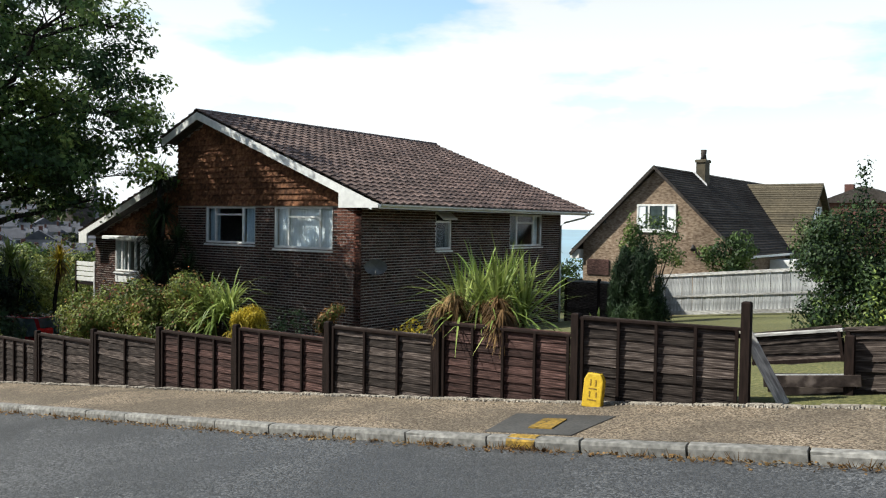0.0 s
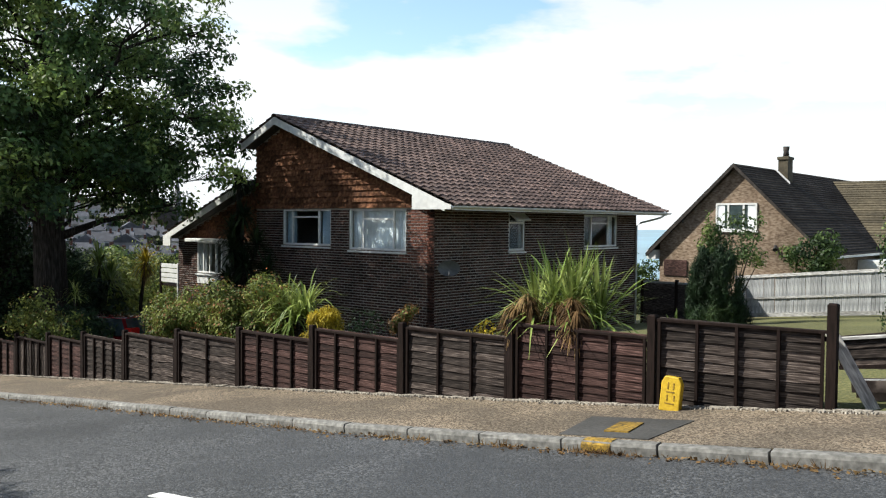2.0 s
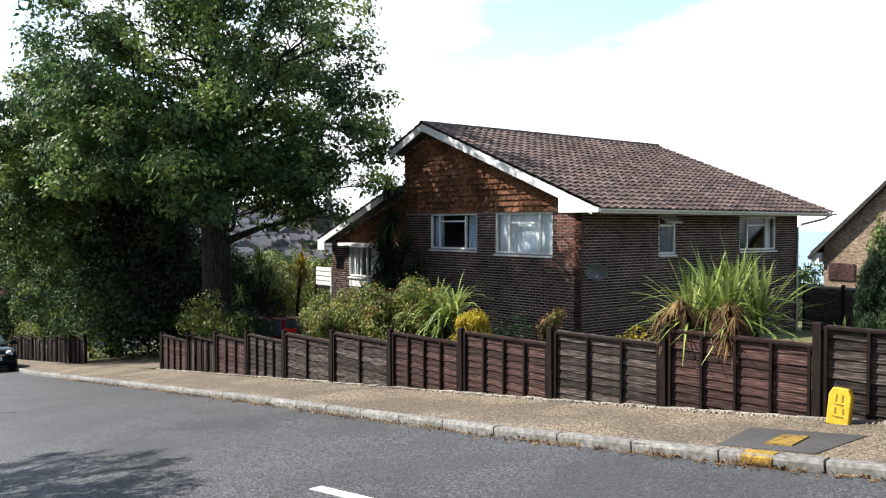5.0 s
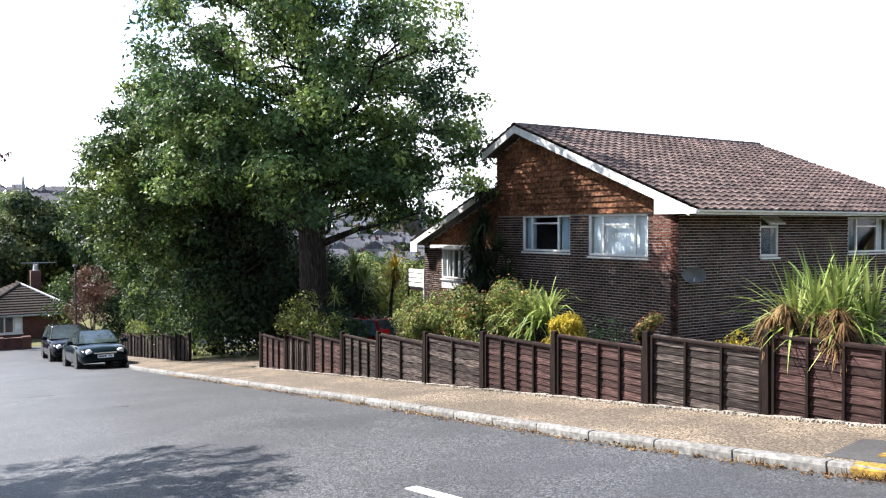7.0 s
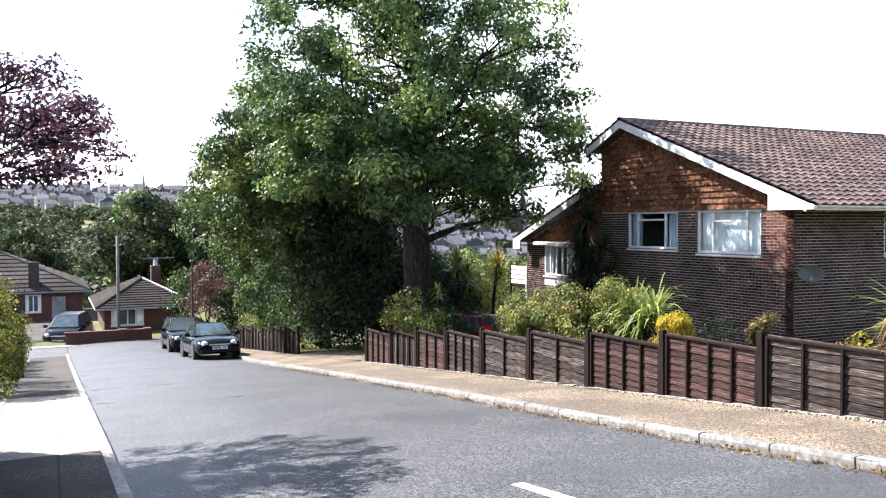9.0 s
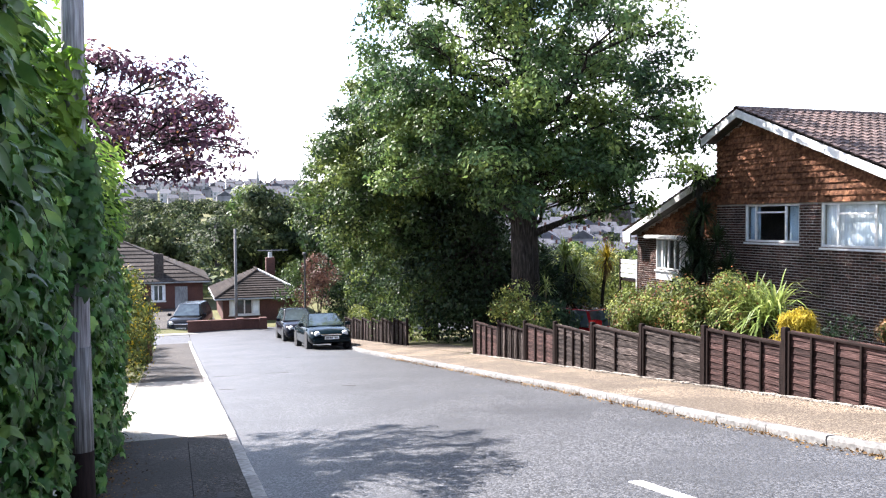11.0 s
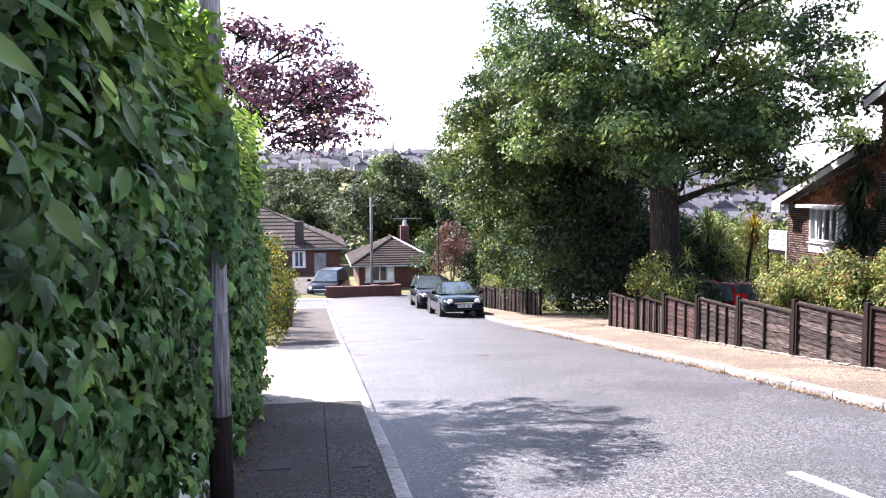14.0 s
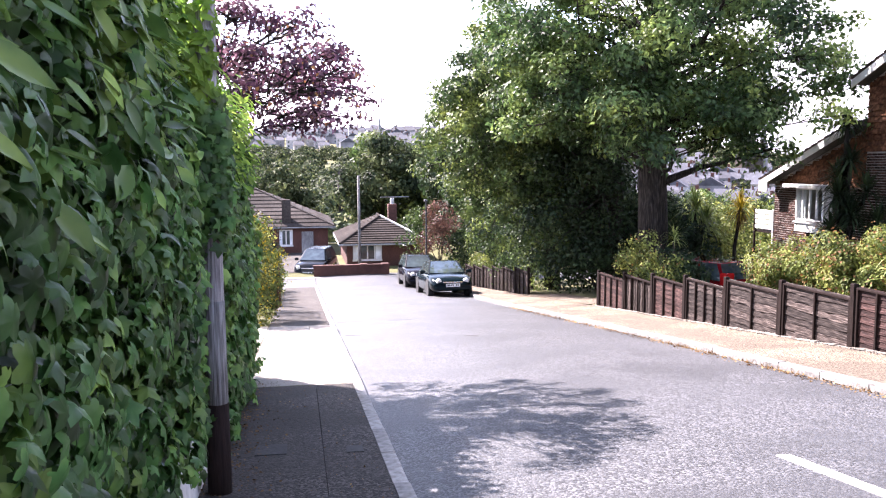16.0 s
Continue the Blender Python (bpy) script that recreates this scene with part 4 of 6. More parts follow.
BRICKF = [(4, 5, 6, 7), (0, 1, 5, 4), (1, 2, 6, 5), (2, 3, 7, 6), (3, 0, 4, 7)]
BRICK_ONE = bpy.data.meshes.new("brick")
BRICK_ONE.from_pydata(brick_box(0, 0, 0.211, 0.060), [], BRICKF)
BRICK_ONE.materials.append(M["brick_sunlit"])


def lay_bricks(length, z0, z1, openings, parent, m, single):
    """Bricks in courses; single(u, z) tells which are laid as pieces of their own."""
    v, f, ones = [], [], 0
    for r in range(int((z1 - z0) / 0.075)):
        z = z0 + r * 0.075
        u = -0.1125 * (r % 2)
        while u < length:
            a, b = max(0, u), min(length, u + 0.211)
            spans = [(a, b)]
            for o in openings:
                if o[1] - 0.06 < z < o[3]:
                    spans = [(p, q) for s, e in spans for p, q in ((s, min(e, o[0])), (max(s, o[2]), e)) if q - p > 0.03]
            for a, b in spans:
                if b - a < 0.02:
                    continue
                d = 0.009 + RNG.uniform(-0.004, 0.004)
                if b - a > 0.206 and single(u, z) and ones < 150:
                    part("brick", BRICK_ONE, None, parent, m=m @ Matrix.Translation((a, RNG.uniform(-0.002, 0.002), z)))
                    ones += 1
                else:
                    n = len(v)
                    v += brick_box(a, z, b, z + 0.060, d)
                    f += [tuple(n + i for i in q) for q in BRICKF]
            u += 0.225
    me = bpy.data.meshes.new("bricks")
    me.from_pydata(v, [], f)
    me.materials.append(M["brick"])
    part("bricks", me, None, parent, m=m, kind="stuff")


def window(name, m, w, h, mullions, transoms, label, open_part=None, drape=(), deep=0.07, parent=None):
    """A white casement window. mullions: places along the width; transoms: (from, to, height); drape: (from, to, material)."""
    root = part(name, Geo().box(-0.02, -0.05, -0.075, w + 0.02, 0.10, -0.03), M["white"], parent, label, m=m)
    fr = Geo()
    t = 0.055
    for a in ((0, 0, w, t), (0, h - t, w, h), (0, t, t, h - t), (w - t, t, w, h - t)):
        fr.box(a[0], deep - 0.05, a[1], a[2], deep + 0.02, a[3])
    bevel(part("window_frame", fr, M["white"], root), 0.006, 1)
    for u in mullions:
        part("mullion", Geo().slab(u - 0.03, deep - 0.046, t, u + 0.03, deep + 0.016, h - t, 0.002), M["white"], root)
    for a, b, z in transoms:
        part("transom", Geo().box(a, deep - 0.043, z - 0.025, b, deep + 0.014, z + 0.025), M["white"], root)
    edges = [0, *mullions, w]
    for a, b in zip(edges, edges[1:]):
        pn = part("pane", Geo().grid([[(u, deep - 0.01, t * 0.6), (u, deep - 0.01, h - t * 0.6)] for u in (a + 0.028, b - 0.028)]), M["glass"], root)
        pn.visible_shadow = False
    for k, (a, b, mat) in enumerate(drape):
        g = Geo()
        nn = max(6, int((b - a) / 0.03))
        g.grid([[(a + (b - a) * i / nn, deep + 0.10 + 0.02 * math.sin(i * 1.9) + 0.008 * math.sin(i * 0.7), z) for z in (0.02, h - 0.02)] for i in range(nn + 1)])
        part("curtain", g, M[mat], root, smooth=True)
    return root


GY, SX = 15.82, -14.2
LX = -21.79
Z0, ZT = -2.6, 2.07
gable_open = [(-20.46 - LX, 0.97, -18.24 - LX, 2.04), (-17.46 - LX, 0.90, -15.21 - LX, 2.04)]
side_open = [(19.0 - GY, 0.88, 19.78 - GY, 1.97), (23.04 - GY, 0.91, 25.15 - GY, 1.96)]
mg = pose(LX, GY, 0)
ms = pose(SX, GY, 0, 0, 0, 90)
gw = part("wall", wall_boxes(SX - LX, Z0, ZT, gable_open, 0.25), M["mortar"], house, m=mg)
sw = part("wall", wall_boxes(26.5 - GY, Z0, ZT, side_open, 0.25), M["mortar"], house, m=ms)
part("wall", Geo().box(LX, GY + 0.25, Z0, LX + 0.25, 26.5, ZT + 1.8), M["mortar"], house)
part("wall", Geo().box(LX, 26.25, Z0, SX - 0.26, 26.5, ZT), M["mortar"], house)
# unseen room surfaces, coloured dark so the windows look unlit
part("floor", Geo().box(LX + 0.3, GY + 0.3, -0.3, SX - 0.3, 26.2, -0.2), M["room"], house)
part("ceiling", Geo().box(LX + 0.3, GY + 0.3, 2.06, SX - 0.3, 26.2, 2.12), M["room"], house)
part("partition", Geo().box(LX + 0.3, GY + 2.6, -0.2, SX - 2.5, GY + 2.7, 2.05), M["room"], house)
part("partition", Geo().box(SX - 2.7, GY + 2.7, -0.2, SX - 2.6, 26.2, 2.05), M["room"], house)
# tile-hung gable above the windows
EAVE, RIDGE, EAVE2 = (-13.26, 2.10), (-20.30, 4.81), (-21.98, 4.10)
YF, YB = 15.38, 26.95
pitch = (RIDGE[1] - EAVE[1]) / (EAVE[0] - RIDGE[0])
pitch2 = (RIDGE[1] - EAVE2[1]) / (RIDGE[0] - EAVE2[0])


def under_roof(x):
    return min(RIDGE[1] - (x - RIDGE[0]) * pitch, RIDGE[1] - (RIDGE[0] - x) * pitch2) - 0.16


def gable_top(x0, x1, z0, roof, y, depth=0.2):
    xx = [x0, *[x for x in (RIDGE[0],) if x0 < x < x1], x1]
    return Geo().extrude([(x0, y, z0), (x1, y, z0)] + [(x, y, roof(x)) for x in reversed(xx)], (0, depth, 0))


part("gable", gable_top(LX, SX, ZT, under_roof, GY + 0.01), M["mortar"], house)


def hang_tiles(x0, x1, z0, roof, y, parent):
    v, f = [], []
    for r in range(40):
        z = z0 + r * 0.165
        x = x0 - (0.15 if r % 2 else 0)
        while x < x1:
            a, b = max(x, x0) + 0.002, min(x + 0.30, x1) - 0.002
            top = min(roof(a), roof(b))
            x += 0.30
            if b - a < 0.02 or top < z + 0.03:
                continue
            zt = min(z + 0.20, top)
            d = RNG.uniform(-0.003, 0.003)
            n = len(v)
            v += [(a, y - 0.060 + d, z), (b, y - 0.060 + d, z), (b, y - 0.008, zt), (a, y - 0.008, zt), (a, y - 0.012, z), (b, y - 0.012, z)]
            f += [(n, n + 1, n + 2, n + 3), (n + 4, n + 5, n + 1, n), (n, n + 3, n + 4), (n + 1, n + 5, n + 2)]
    me = bpy.data.meshes.new("hung_tiles")
    me.from_pydata(v, [], f)
    me.materials.append(M["tilehang"])
    part("hung_tiles", me, None, parent, "brown hanging tiles", kind="stuff")


hang_tiles(LX, SX - 0.3, ZT - 0.01, under_roof, GY, house)


def roof_tiles(parent, eave, ridge, y0, y1, cols, gauge, ones_test, mats):
    """Wavy interlocking tiles on a slope between two level edges (x, z), y0 to y1."""
    ex, ez = eave
    rx, rz = ridge
    L = math.hypot(rx - ex, rz - ez)
    up = Vector((rx - ex, 0, rz - ez)) / L
    across = Vector((0, 1, 0))
    nrm = up.cross(across) if up.cross(across).z > 0 else across.cross(up)
    w = (y1 - y0) / cols
    n = int(L / gauge)
    g = L / n
    prof = [(i / 6, 0.042 * (math.cos(2 * math.pi * (i / 6)) * 0.5 + 0.5) ** 1.3) for i in range(7)]
    tv = [(u * w, s * (g + 0.05), h + (0.046 if s == 0 else 0.004)) for s in (0, 1) for u, h in prof] + [(u * w, 0.0, h + 0.008) for u, h in prof]
    tf = [(i, i + 1, 8 + i, 7 + i) for i in range(6)] + [(14 + i, 15 + i, i + 1, i) for i in range(6)]
    one = bpy.data.meshes.new("roof_tile")
    one.from_pydata(tv, [], tf)
    one.materials.append(mats[1])
    base = Matrix((( across.x, up.x, nrm.x, ex), (across.y, up.y, nrm.y, y0), (across.z, up.z, nrm.z, ez), (0, 0, 0, 1)))
    V, F, count = [], [], 0
    A = np.array(tv)
    for r in range(n):
        for c in range(cols):
            off = np.array([c * w, r * g, RNG.normal(0, 0.0025)])
            if ones_test(r, c) and count < 290:
                part("roof_tile", one, None, parent, m=base @ Matrix.Translation(off))
                count += 1
                continue
            k = len(V)
            V += (A + off + np.array([0, 0, 0])).tolist()
            F += [tuple(k + i for i in q) for q in tf]
    me = bpy.data.meshes.new("roof_tiles")
    me.from_pydata(V, [], F)
    me.materials.append(mats[0])
    part("roof_tiles", me, None, parent, m=base, kind="stuff")


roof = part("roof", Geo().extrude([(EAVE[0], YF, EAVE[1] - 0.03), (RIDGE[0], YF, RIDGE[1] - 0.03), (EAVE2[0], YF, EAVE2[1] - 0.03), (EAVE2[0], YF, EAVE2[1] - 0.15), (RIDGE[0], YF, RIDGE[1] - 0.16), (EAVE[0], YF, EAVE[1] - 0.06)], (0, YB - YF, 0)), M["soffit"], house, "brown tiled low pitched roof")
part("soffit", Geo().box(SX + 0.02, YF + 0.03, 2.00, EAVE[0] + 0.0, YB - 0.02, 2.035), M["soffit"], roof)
part("fascia", Geo().box(EAVE[0] - 0.01, YF + 0.02, 1.98, EAVE[0] + 0.015, YB, 2.09), M["white"], roof, "white fascia board")
gut = Geo()
ring = [(EAVE[0] + 0.075 + 0.058 * math.cos(math.pi + math.pi * k / 8), 2.085 + 0.058 * math.sin(math.pi + math.pi * k / 8)) for k in range(9)]
gut.grid([[(x, y, z - 0.0015 * (y - YF)) for x, z in ring] for y in np.linspace(YF - 0.03, YB + 0.1, 8)])
part("gutter", gut, M["white"], roof, "white plastic gutter", smooth=True)
dp = Geo().tube([(EAVE[0] + 0.07, 26.72, 2.02), (EAVE[0] - 0.1, 26.68, 1.9), (SX + 0.2, 26.45, 1.72), (SX + 0.06, 26.42, 1.6), (SX + 0.06, 26.42, -2.0)], [0.034] * 5, 10)
part("downpipe", dp, M["white"], roof, "white downpipe", smooth=True)


def barge(points, h, y, parent):
    for (xa, za), (xb, zb) in zip(points, points[1:]):
        part("bargeboard", Geo().extrude([(xa, y, za), (xb, y, zb), (xb, y, zb - h), (xa, y, za - h)], (0, 0.03, 0)), M["white"], parent, "white bargeboard")


barge([(EAVE[0] - 0.2, EAVE[1] + 0.2 * pitch - 0.005), (RIDGE[0], RIDGE[1] - 0.005)], 0.22, YF - 0.035, roof)
barge([(RIDGE[0], RIDGE[1] - 0.006), (EAVE2[0], EAVE2[1] - 0.006)], 0.22, YF - 0.036, roof)
part("boxed_eave", Geo().extrude([(-14.56, YF - 0.04, 2.0), (EAVE[0] + 0.02, YF - 0.04, 2.0), (EAVE[0] + 0.02, YF - 0.04, 2.10), (-14.56, YF - 0.04, 2.10 + 1.30 * pitch - 0.12)], (0, 0.05, 0)), M["white"], roof, "white boxed end of the eave")
roof_tiles(roof, (EAVE[0] + 0.06, EAVE[1] - 0.02), RIDGE, YF - 0.05, YB, 38, 0.33, lambda r, c: c < 13, (M["rooftile"], M["rooftile_ob"]))
roof_tiles(roof, (EAVE2[0] - 0.05, EAVE2[1]), RIDGE, YF - 0.05, YB, 38, 0.33, lambda r, c: False, (M["rooftile"], M["rooftile_ob"]))
RT = Geo().grid([[(0.13 * math.cos(math.pi * k / 8), s, 0.10 * math.sin(math.pi * k / 8)) for k in range(9)] for s in (0, 0.46)]).data("ridge_tile", M["rooftile_ob"])
for k in range(26):
    part("ridge_tile", RT, None, roof, m=pose(RIDGE[0], YF - 0.05 + 0.45 * k, RIDGE[1] + 0.0 + 0.004 * (k % 2)))
# windows
window("window", mg @ Matrix.Translation((gable_open[0][0], 0, gable_open[0][1])), 2.22, 1.07, (0.42, 1.66), ((0.42, 1.66, 0.84),), "white window with blue curtains drawn aside", drape=((0.03, 0.45, "curtain_blue"), (1.66, 2.18, "curtain_blue")), parent=house)
window("window", mg @ Matrix.Translation((gable_open[1][0], 0, gable_open[1][1])), 2.25, 1.14, (0.55, 1.75), ((0.55, 1.75, 0.86),), "white window with net curtains closed", drape=((0.03, 2.2, "curtain"),), parent=house)
window("window", ms @ Matrix.Translation((side_open[0][0], 0, side_open[0][1])), 0.78, 1.09, (), ((0.05, 0.73, 0.80),), "small white window with an open top light", parent=house)
window("window", ms @ Matrix.Translation((side_open[1][0], 0, side_open[1][1])), 2.11, 1.05, (0.48, 1.55), ((0.48, 1.55, 0.78),), "white window with pale curtains", drape=((0.03, 0.25, "curtain"), (1.8, 2.06, "curtain")), parent=house)
tl = Geo().box(0, -0.02, -0.30, 0.70, 0.02, 0)
part("top_light", tl, M["white"], house, "open top light", m=ms @ Matrix.Translation((side_open[0][0] + 0.04, 0.0, 1.93)) @ pose(0, 0, 0, -55, 0, 0))
# satellite dish
dish = thing("satellite_dish", "grey oval satellite dish on the brick wall", "satellite dish", m=pose(SX + 0.28, 16.05, 0.50) @ Matrix.Scale(0.68, 4))
g = Geo()
rows = []
for i in range(6):
    r = i / 5
    rows.append([(0.02 + 0.10 * r * r, 0.44 * r * math.cos(2 * math.pi * k / 24), 0.30 * r * math.sin(2 * math.pi * k / 24)) for k in range(25)])
g.grid(rows)
part("reflector", g, M["dish"], dish, m=pose(0, 0, 0, 0, 0, -38), smooth=True)
part("arm", Geo().tube([(-0.02, 0, -0.05), (0.1, -0.1, -0.28), (0.3, -0.3, -0.22)], [0.012] * 3, 6), M["dish"], dish)
part("feed_horn", Geo().tube([(0.3, -0.3, -0.24), (0.25, -0.25, -0.12)], [0.03, 0.022], 8), M["dish"], dish)
part("bracket", Geo().tube([(-0.40, 0, -0.12), (-0.18, 0, -0.12), (0.0, 0, 0)], [0.02] * 3, 8), M["metal"], dish)

# the lower wing
WX0, WZ, WP = -26.6, 1.16, 0.367


def wing_roof(x):
    return WZ + (x - WX0) * WP - 0.18


part("wall", wall_boxes(LX + 26.40, Z0 - 0.8, 1.02, [(1.72, -0.07, 3.17, 0.97)], 0.25), M["mortar"], house, m=pose(-26.40, GY, 0))
lay_bricks(LX + 26.40, -3.0, 1.02, [(1.72, -0.07, 3.17, 0.97)], house, pose(-26.40, GY, 0), lambda u, z: False)
part("wall", Geo().box(-26.40, GY + 0.25, Z0 - 0.8, -26.15, 24, 1.0), M["mortar"], house)
part("gable", Geo().extrude([(-26.40, GY + 0.01, 1.02), (LX, GY + 0.01, 1.02), (LX, GY + 0.01, wing_roof(LX)), (-26.40, GY + 0.01, wing_roof(-26.40) + 0.06)], (0, 0.2, 0)), M["mortar"], house)
hang_tiles(-26.40, LX, 1.02, wing_roof, GY, house)
wr = part("roof", Geo().extrude([(WX0, YF, WZ - 0.12), (LX, YF, WZ - 0.12 + (LX - WX0) * WP), (LX, YF, WZ + (LX - WX0) * WP), (WX0, YF, WZ)], (0, 8.6, 0)), M["soffit"], house)
roof_tiles(wr, (WX0 - 0.04, WZ), (LX, WZ + (LX - WX0) * WP), YF - 0.05, 24, 28, 0.33, lambda r, c: False, (M["rooftile"], M["rooftile_ob"]))
barge([(WX0, WZ - 0.004), (LX - 0.02, WZ - 0.004 + (LX - WX0) * WP)], 0.20, YF - 0.035, wr)
part("fascia", Geo().extrude([(WX0 - 0.03, YF - 0.04, WZ - 0.36), (WX0 + 0.45, YF - 0.04, WZ - 0.36), (WX0 + 0.45, YF - 0.04, WZ - 0.04), (WX0 - 0.03, YF - 0.04, WZ)], (0, 0.05, 0)), M["white"], wr)
bay = window("window", pose(-24.68, GY - 0.35, -0.07), 1.45, 1.04, (0.36, 0.72, 1.08), (), "white projecting bay window", drape=((0.05, 0.3, "curtain"), (1.15, 1.4, "curtain")), parent=house)
part("side_pane", Geo().box(0, 0.06, 0, 0.05, 0.40, 1.04), M["white"], bay)
part("side_pane", Geo().box(1.40, 0.06, 0, 1.45, 0.40, 1.04), M["white"], bay)
part("canopy", Geo().slab(-0.35, -0.25, 1.045, 1.65, 0.36, 1.15, 0.02), M["white"], bay)
part("base", Geo().box(0.02, 0.0, -0.35, 1.43, 0.36, -0.08), M["white"], bay)
# single bricks near the corner carry the painted sunlit strip
lay_bricks(SX - LX, -2.4, ZT, gable_open, house, mg, lambda u, z: u > 6.2 and z > 0.55)
lay_bricks(26.5 - GY, -2.0, ZT, side_open, house, ms, lambda u, z: False)
# white slatted rail beside the wing
rail = thing("balcony_rail", "white painted slatted balcony rail", "railing", m=pose(-27.65, GY, -0.60))
for k in range(4):
    part("slat", Geo().slab(0.03, -0.012, 0.06 + 0.175 * k, 1.2, 0.012, 0.20 + 0.175 * k, 0.004), M["white"], rail)
for u in (0.0, 1.17):
    part("post", Geo().slab(u, -0.03, -2.4, u + 0.06, 0.03, 0.76, 0.006), M["white"] if u else M["post"], rail)
part("deck", Geo().slab(0, 0.03, -0.08, 1.25, 2.5, 0.0, 0.01), M["post"], rail)

# plain walls that close the place behind the camera and up the hill
tagged(part("wall_south", Geo().box(-30, -11, -4, 24, -10.6, 6.0), M["bung_brick"]), "plain brick wall behind the near gardens", "wall", kind="structure")
tagged(part("wall_east", Geo().box(24, -11, 0, 24.4, 34, 8.0), M["bung_brick"]), "plain brick wall up the hill", "wall", kind="structure")
# ---- neighbouring houses ----
def courses(a, b, c, d, n, lift=0.035):
    """Lapped courses on the slope between the lower edge a-b and the upper edge d-c."""
    a, b, c, d = map(Vector, (a, b, c, d))
    nrm = (b - a).cross(d - a).normalized()
    if nrm.z < 0:
        nrm = -nrm
    g = Geo()
    for i in range(n):
        s, t = i / n, (i + 1.12) / n
        t = min(t, 1.0)
        p, q, r, w = a.lerp(d, s), b.lerp(c, s), b.lerp(c, t), a.lerp(d, t)
        k = len(g.v)
        g.v += [tuple(p + nrm * lift), tuple(q + nrm * lift), tuple(r + nrm * 0.004), tuple(w + nrm * 0.004), tuple(p), tuple(q)]
        g.f += [(k, k + 1, k + 2, k + 3), (k + 4, k + 5, k + 1, k)]
    return g


def plain_window(parent, m, w, h, bars, name="window", drape="curtain"):
    root = part(name, Geo().box(-0.04, -0.05, -0.06, w + 0.04, 0.02, 0.0), M["white"], parent, m=m)
    g = Geo()
    t = 0.07
    for a in ((0, 0, w, t), (0, h - t, w, h), (0, t, t, h - t), (w - t, t, w, h - t)):
        g.box(a[0], -0.03, a[1], a[2], 0.03, a[3])
    part("frame", g, M["white"], root)
    for u in bars:
        part("mullion", Geo().box(u - 0.035, -0.028, t, u + 0.035, 0.028, h - t), M["white"], root)
    part("pane", Geo().grid([[(u, 0.0, t * 0.5), (u, 0.0, h - t * 0.5)] for u in (t * 0.5, w - t * 0.5)]), M["car_glass"], root)
    if drape:
        for a, b in ((t, w * 0.22), (w * 0.78, w - t)):
            part("curtain", Geo().box(a, -0.006, t, b, -0.002, h - t), M[drape], root)
    return root


nb = thing("house", "buff brick chalet house with steep dark tiled roof and chimney", "house", m=pose(0.17, 0, 0))
NY = 31.6
NA, NL, NR = (-12.86, 4.04), (-16.4, 0.62), (-9.35, 0.55)
part("wall", Geo().extrude([(-16.0, NY, -3.2), (-9.9, NY, -3.2), (-9.9, NY, 0.95), (NA[0], NY, NA[1] - 0.15), (-16.0, NY, 0.9)], (0, 0.3, 0)), M["far_brick"], nb)
part("wall", Geo().box(-9.9, NY + 0.3, -3.2, -9.6, 52, 0.4), M["far_brick"], nb)
part("wall", Geo().box(-16.0, NY + 0.3, -3.2, -15.7, 52, 0.4), M["far_brick"], nb)
nroof = part("roof", Geo().extrude([(NR[0], NY - 0.25, NR[1]), (NA[0], NY - 0.25, NA[1]), (NL[0], NY - 0.25, NL[1]), (NL[0], NY - 0.25, NL[1] - 0.1), (NA[0], NY - 0.25, NA[1] - 0.14), (NR[0], NY - 0.25, NR[1] - 0.1)], (0, 20.5, 0)), M["far_tile"], nb, "dark plain tiled roof")
part("tile_course", courses((NR[0], NY - 0.27, NR[1]), (NR[0], 52, NR[1]), (NA[0], 52, NA[1]), (NA[0], NY - 0.27, NA[1]), 34), M["far_tile"], nroof, kind="stuff")
part("tile_course", courses((NL[0], NY - 0.27, NL[1]), (NL[0], 52, NL[1]), (NA[0], 52, NA[1]), (NA[0], NY - 0.27, NA[1]), 34), M["far_tile"], nroof, kind="stuff")
part("verge", Geo().extrude([(NL[0] - 0.12, NY - 0.3, NL[1] - 0.16), (NA[0], NY - 0.3, NA[1] + 0.02), (NA[0], NY - 0.3, NA[1] - 0.14), (NL[0] - 0.05, NY - 0.3, NL[1] - 0.26)], (0, 0.06, 0)), M["far_tile"], nroof)
part("verge", Geo().extrude([(NR[0], NY - 0.3, NR[1] + 0.03), (NA[0], NY - 0.3, NA[1] + 0.02), (NA[0], NY - 0.3, NA[1] - 0.14), (NR[0], NY - 0.3, NR[1] - 0.1)], (0, 0.06, 0)), M["far_tile"], nroof)
part("gutter", Geo().box(NR[0], NY, NR[1] - 0.08, NR[0] + 0.1, 52, NR[1]), M["white"], nroof)
part("cheek", Geo().box(-16.5, NY - 0.2, 0.25, -16.1, NY + 0.4, 0.62), M["white"], nroof)
ch = part("chimney", Geo().slab(-12.70, 35.7, 3.2, -12.30, 36.3, 4.55, 0.02), M["far_tile_brown"], nb, "dark weathered chimney with a clay pot")
part("cap", Geo().slab(-12.74, 35.65, 4.45, -12.26, 36.35, 4.58, 0.03), M["far_tile_brown"], ch)
part("pot", Geo().tube([(-12.5, 36.05, 4.6), (-12.5, 36.05, 4.78), (-12.5, 36.05, 5.02)], [0.13, 0.11, 0.13], 10), M["far_tile"], ch, smooth=True)
part("flashing", Geo().extrude([(-12.8, 35.66, 3.95), (-12.18, 35.66, 3.35), (-12.18, 35.66, 3.5), (-12.8, 35.66, 4.1)], (0, -0.02, 0)), M["lead"], ch)
plain_window(nb, pose(-13.62, NY - 0.03, 1.46), 1.62, 1.06, (0.5, 1.1))
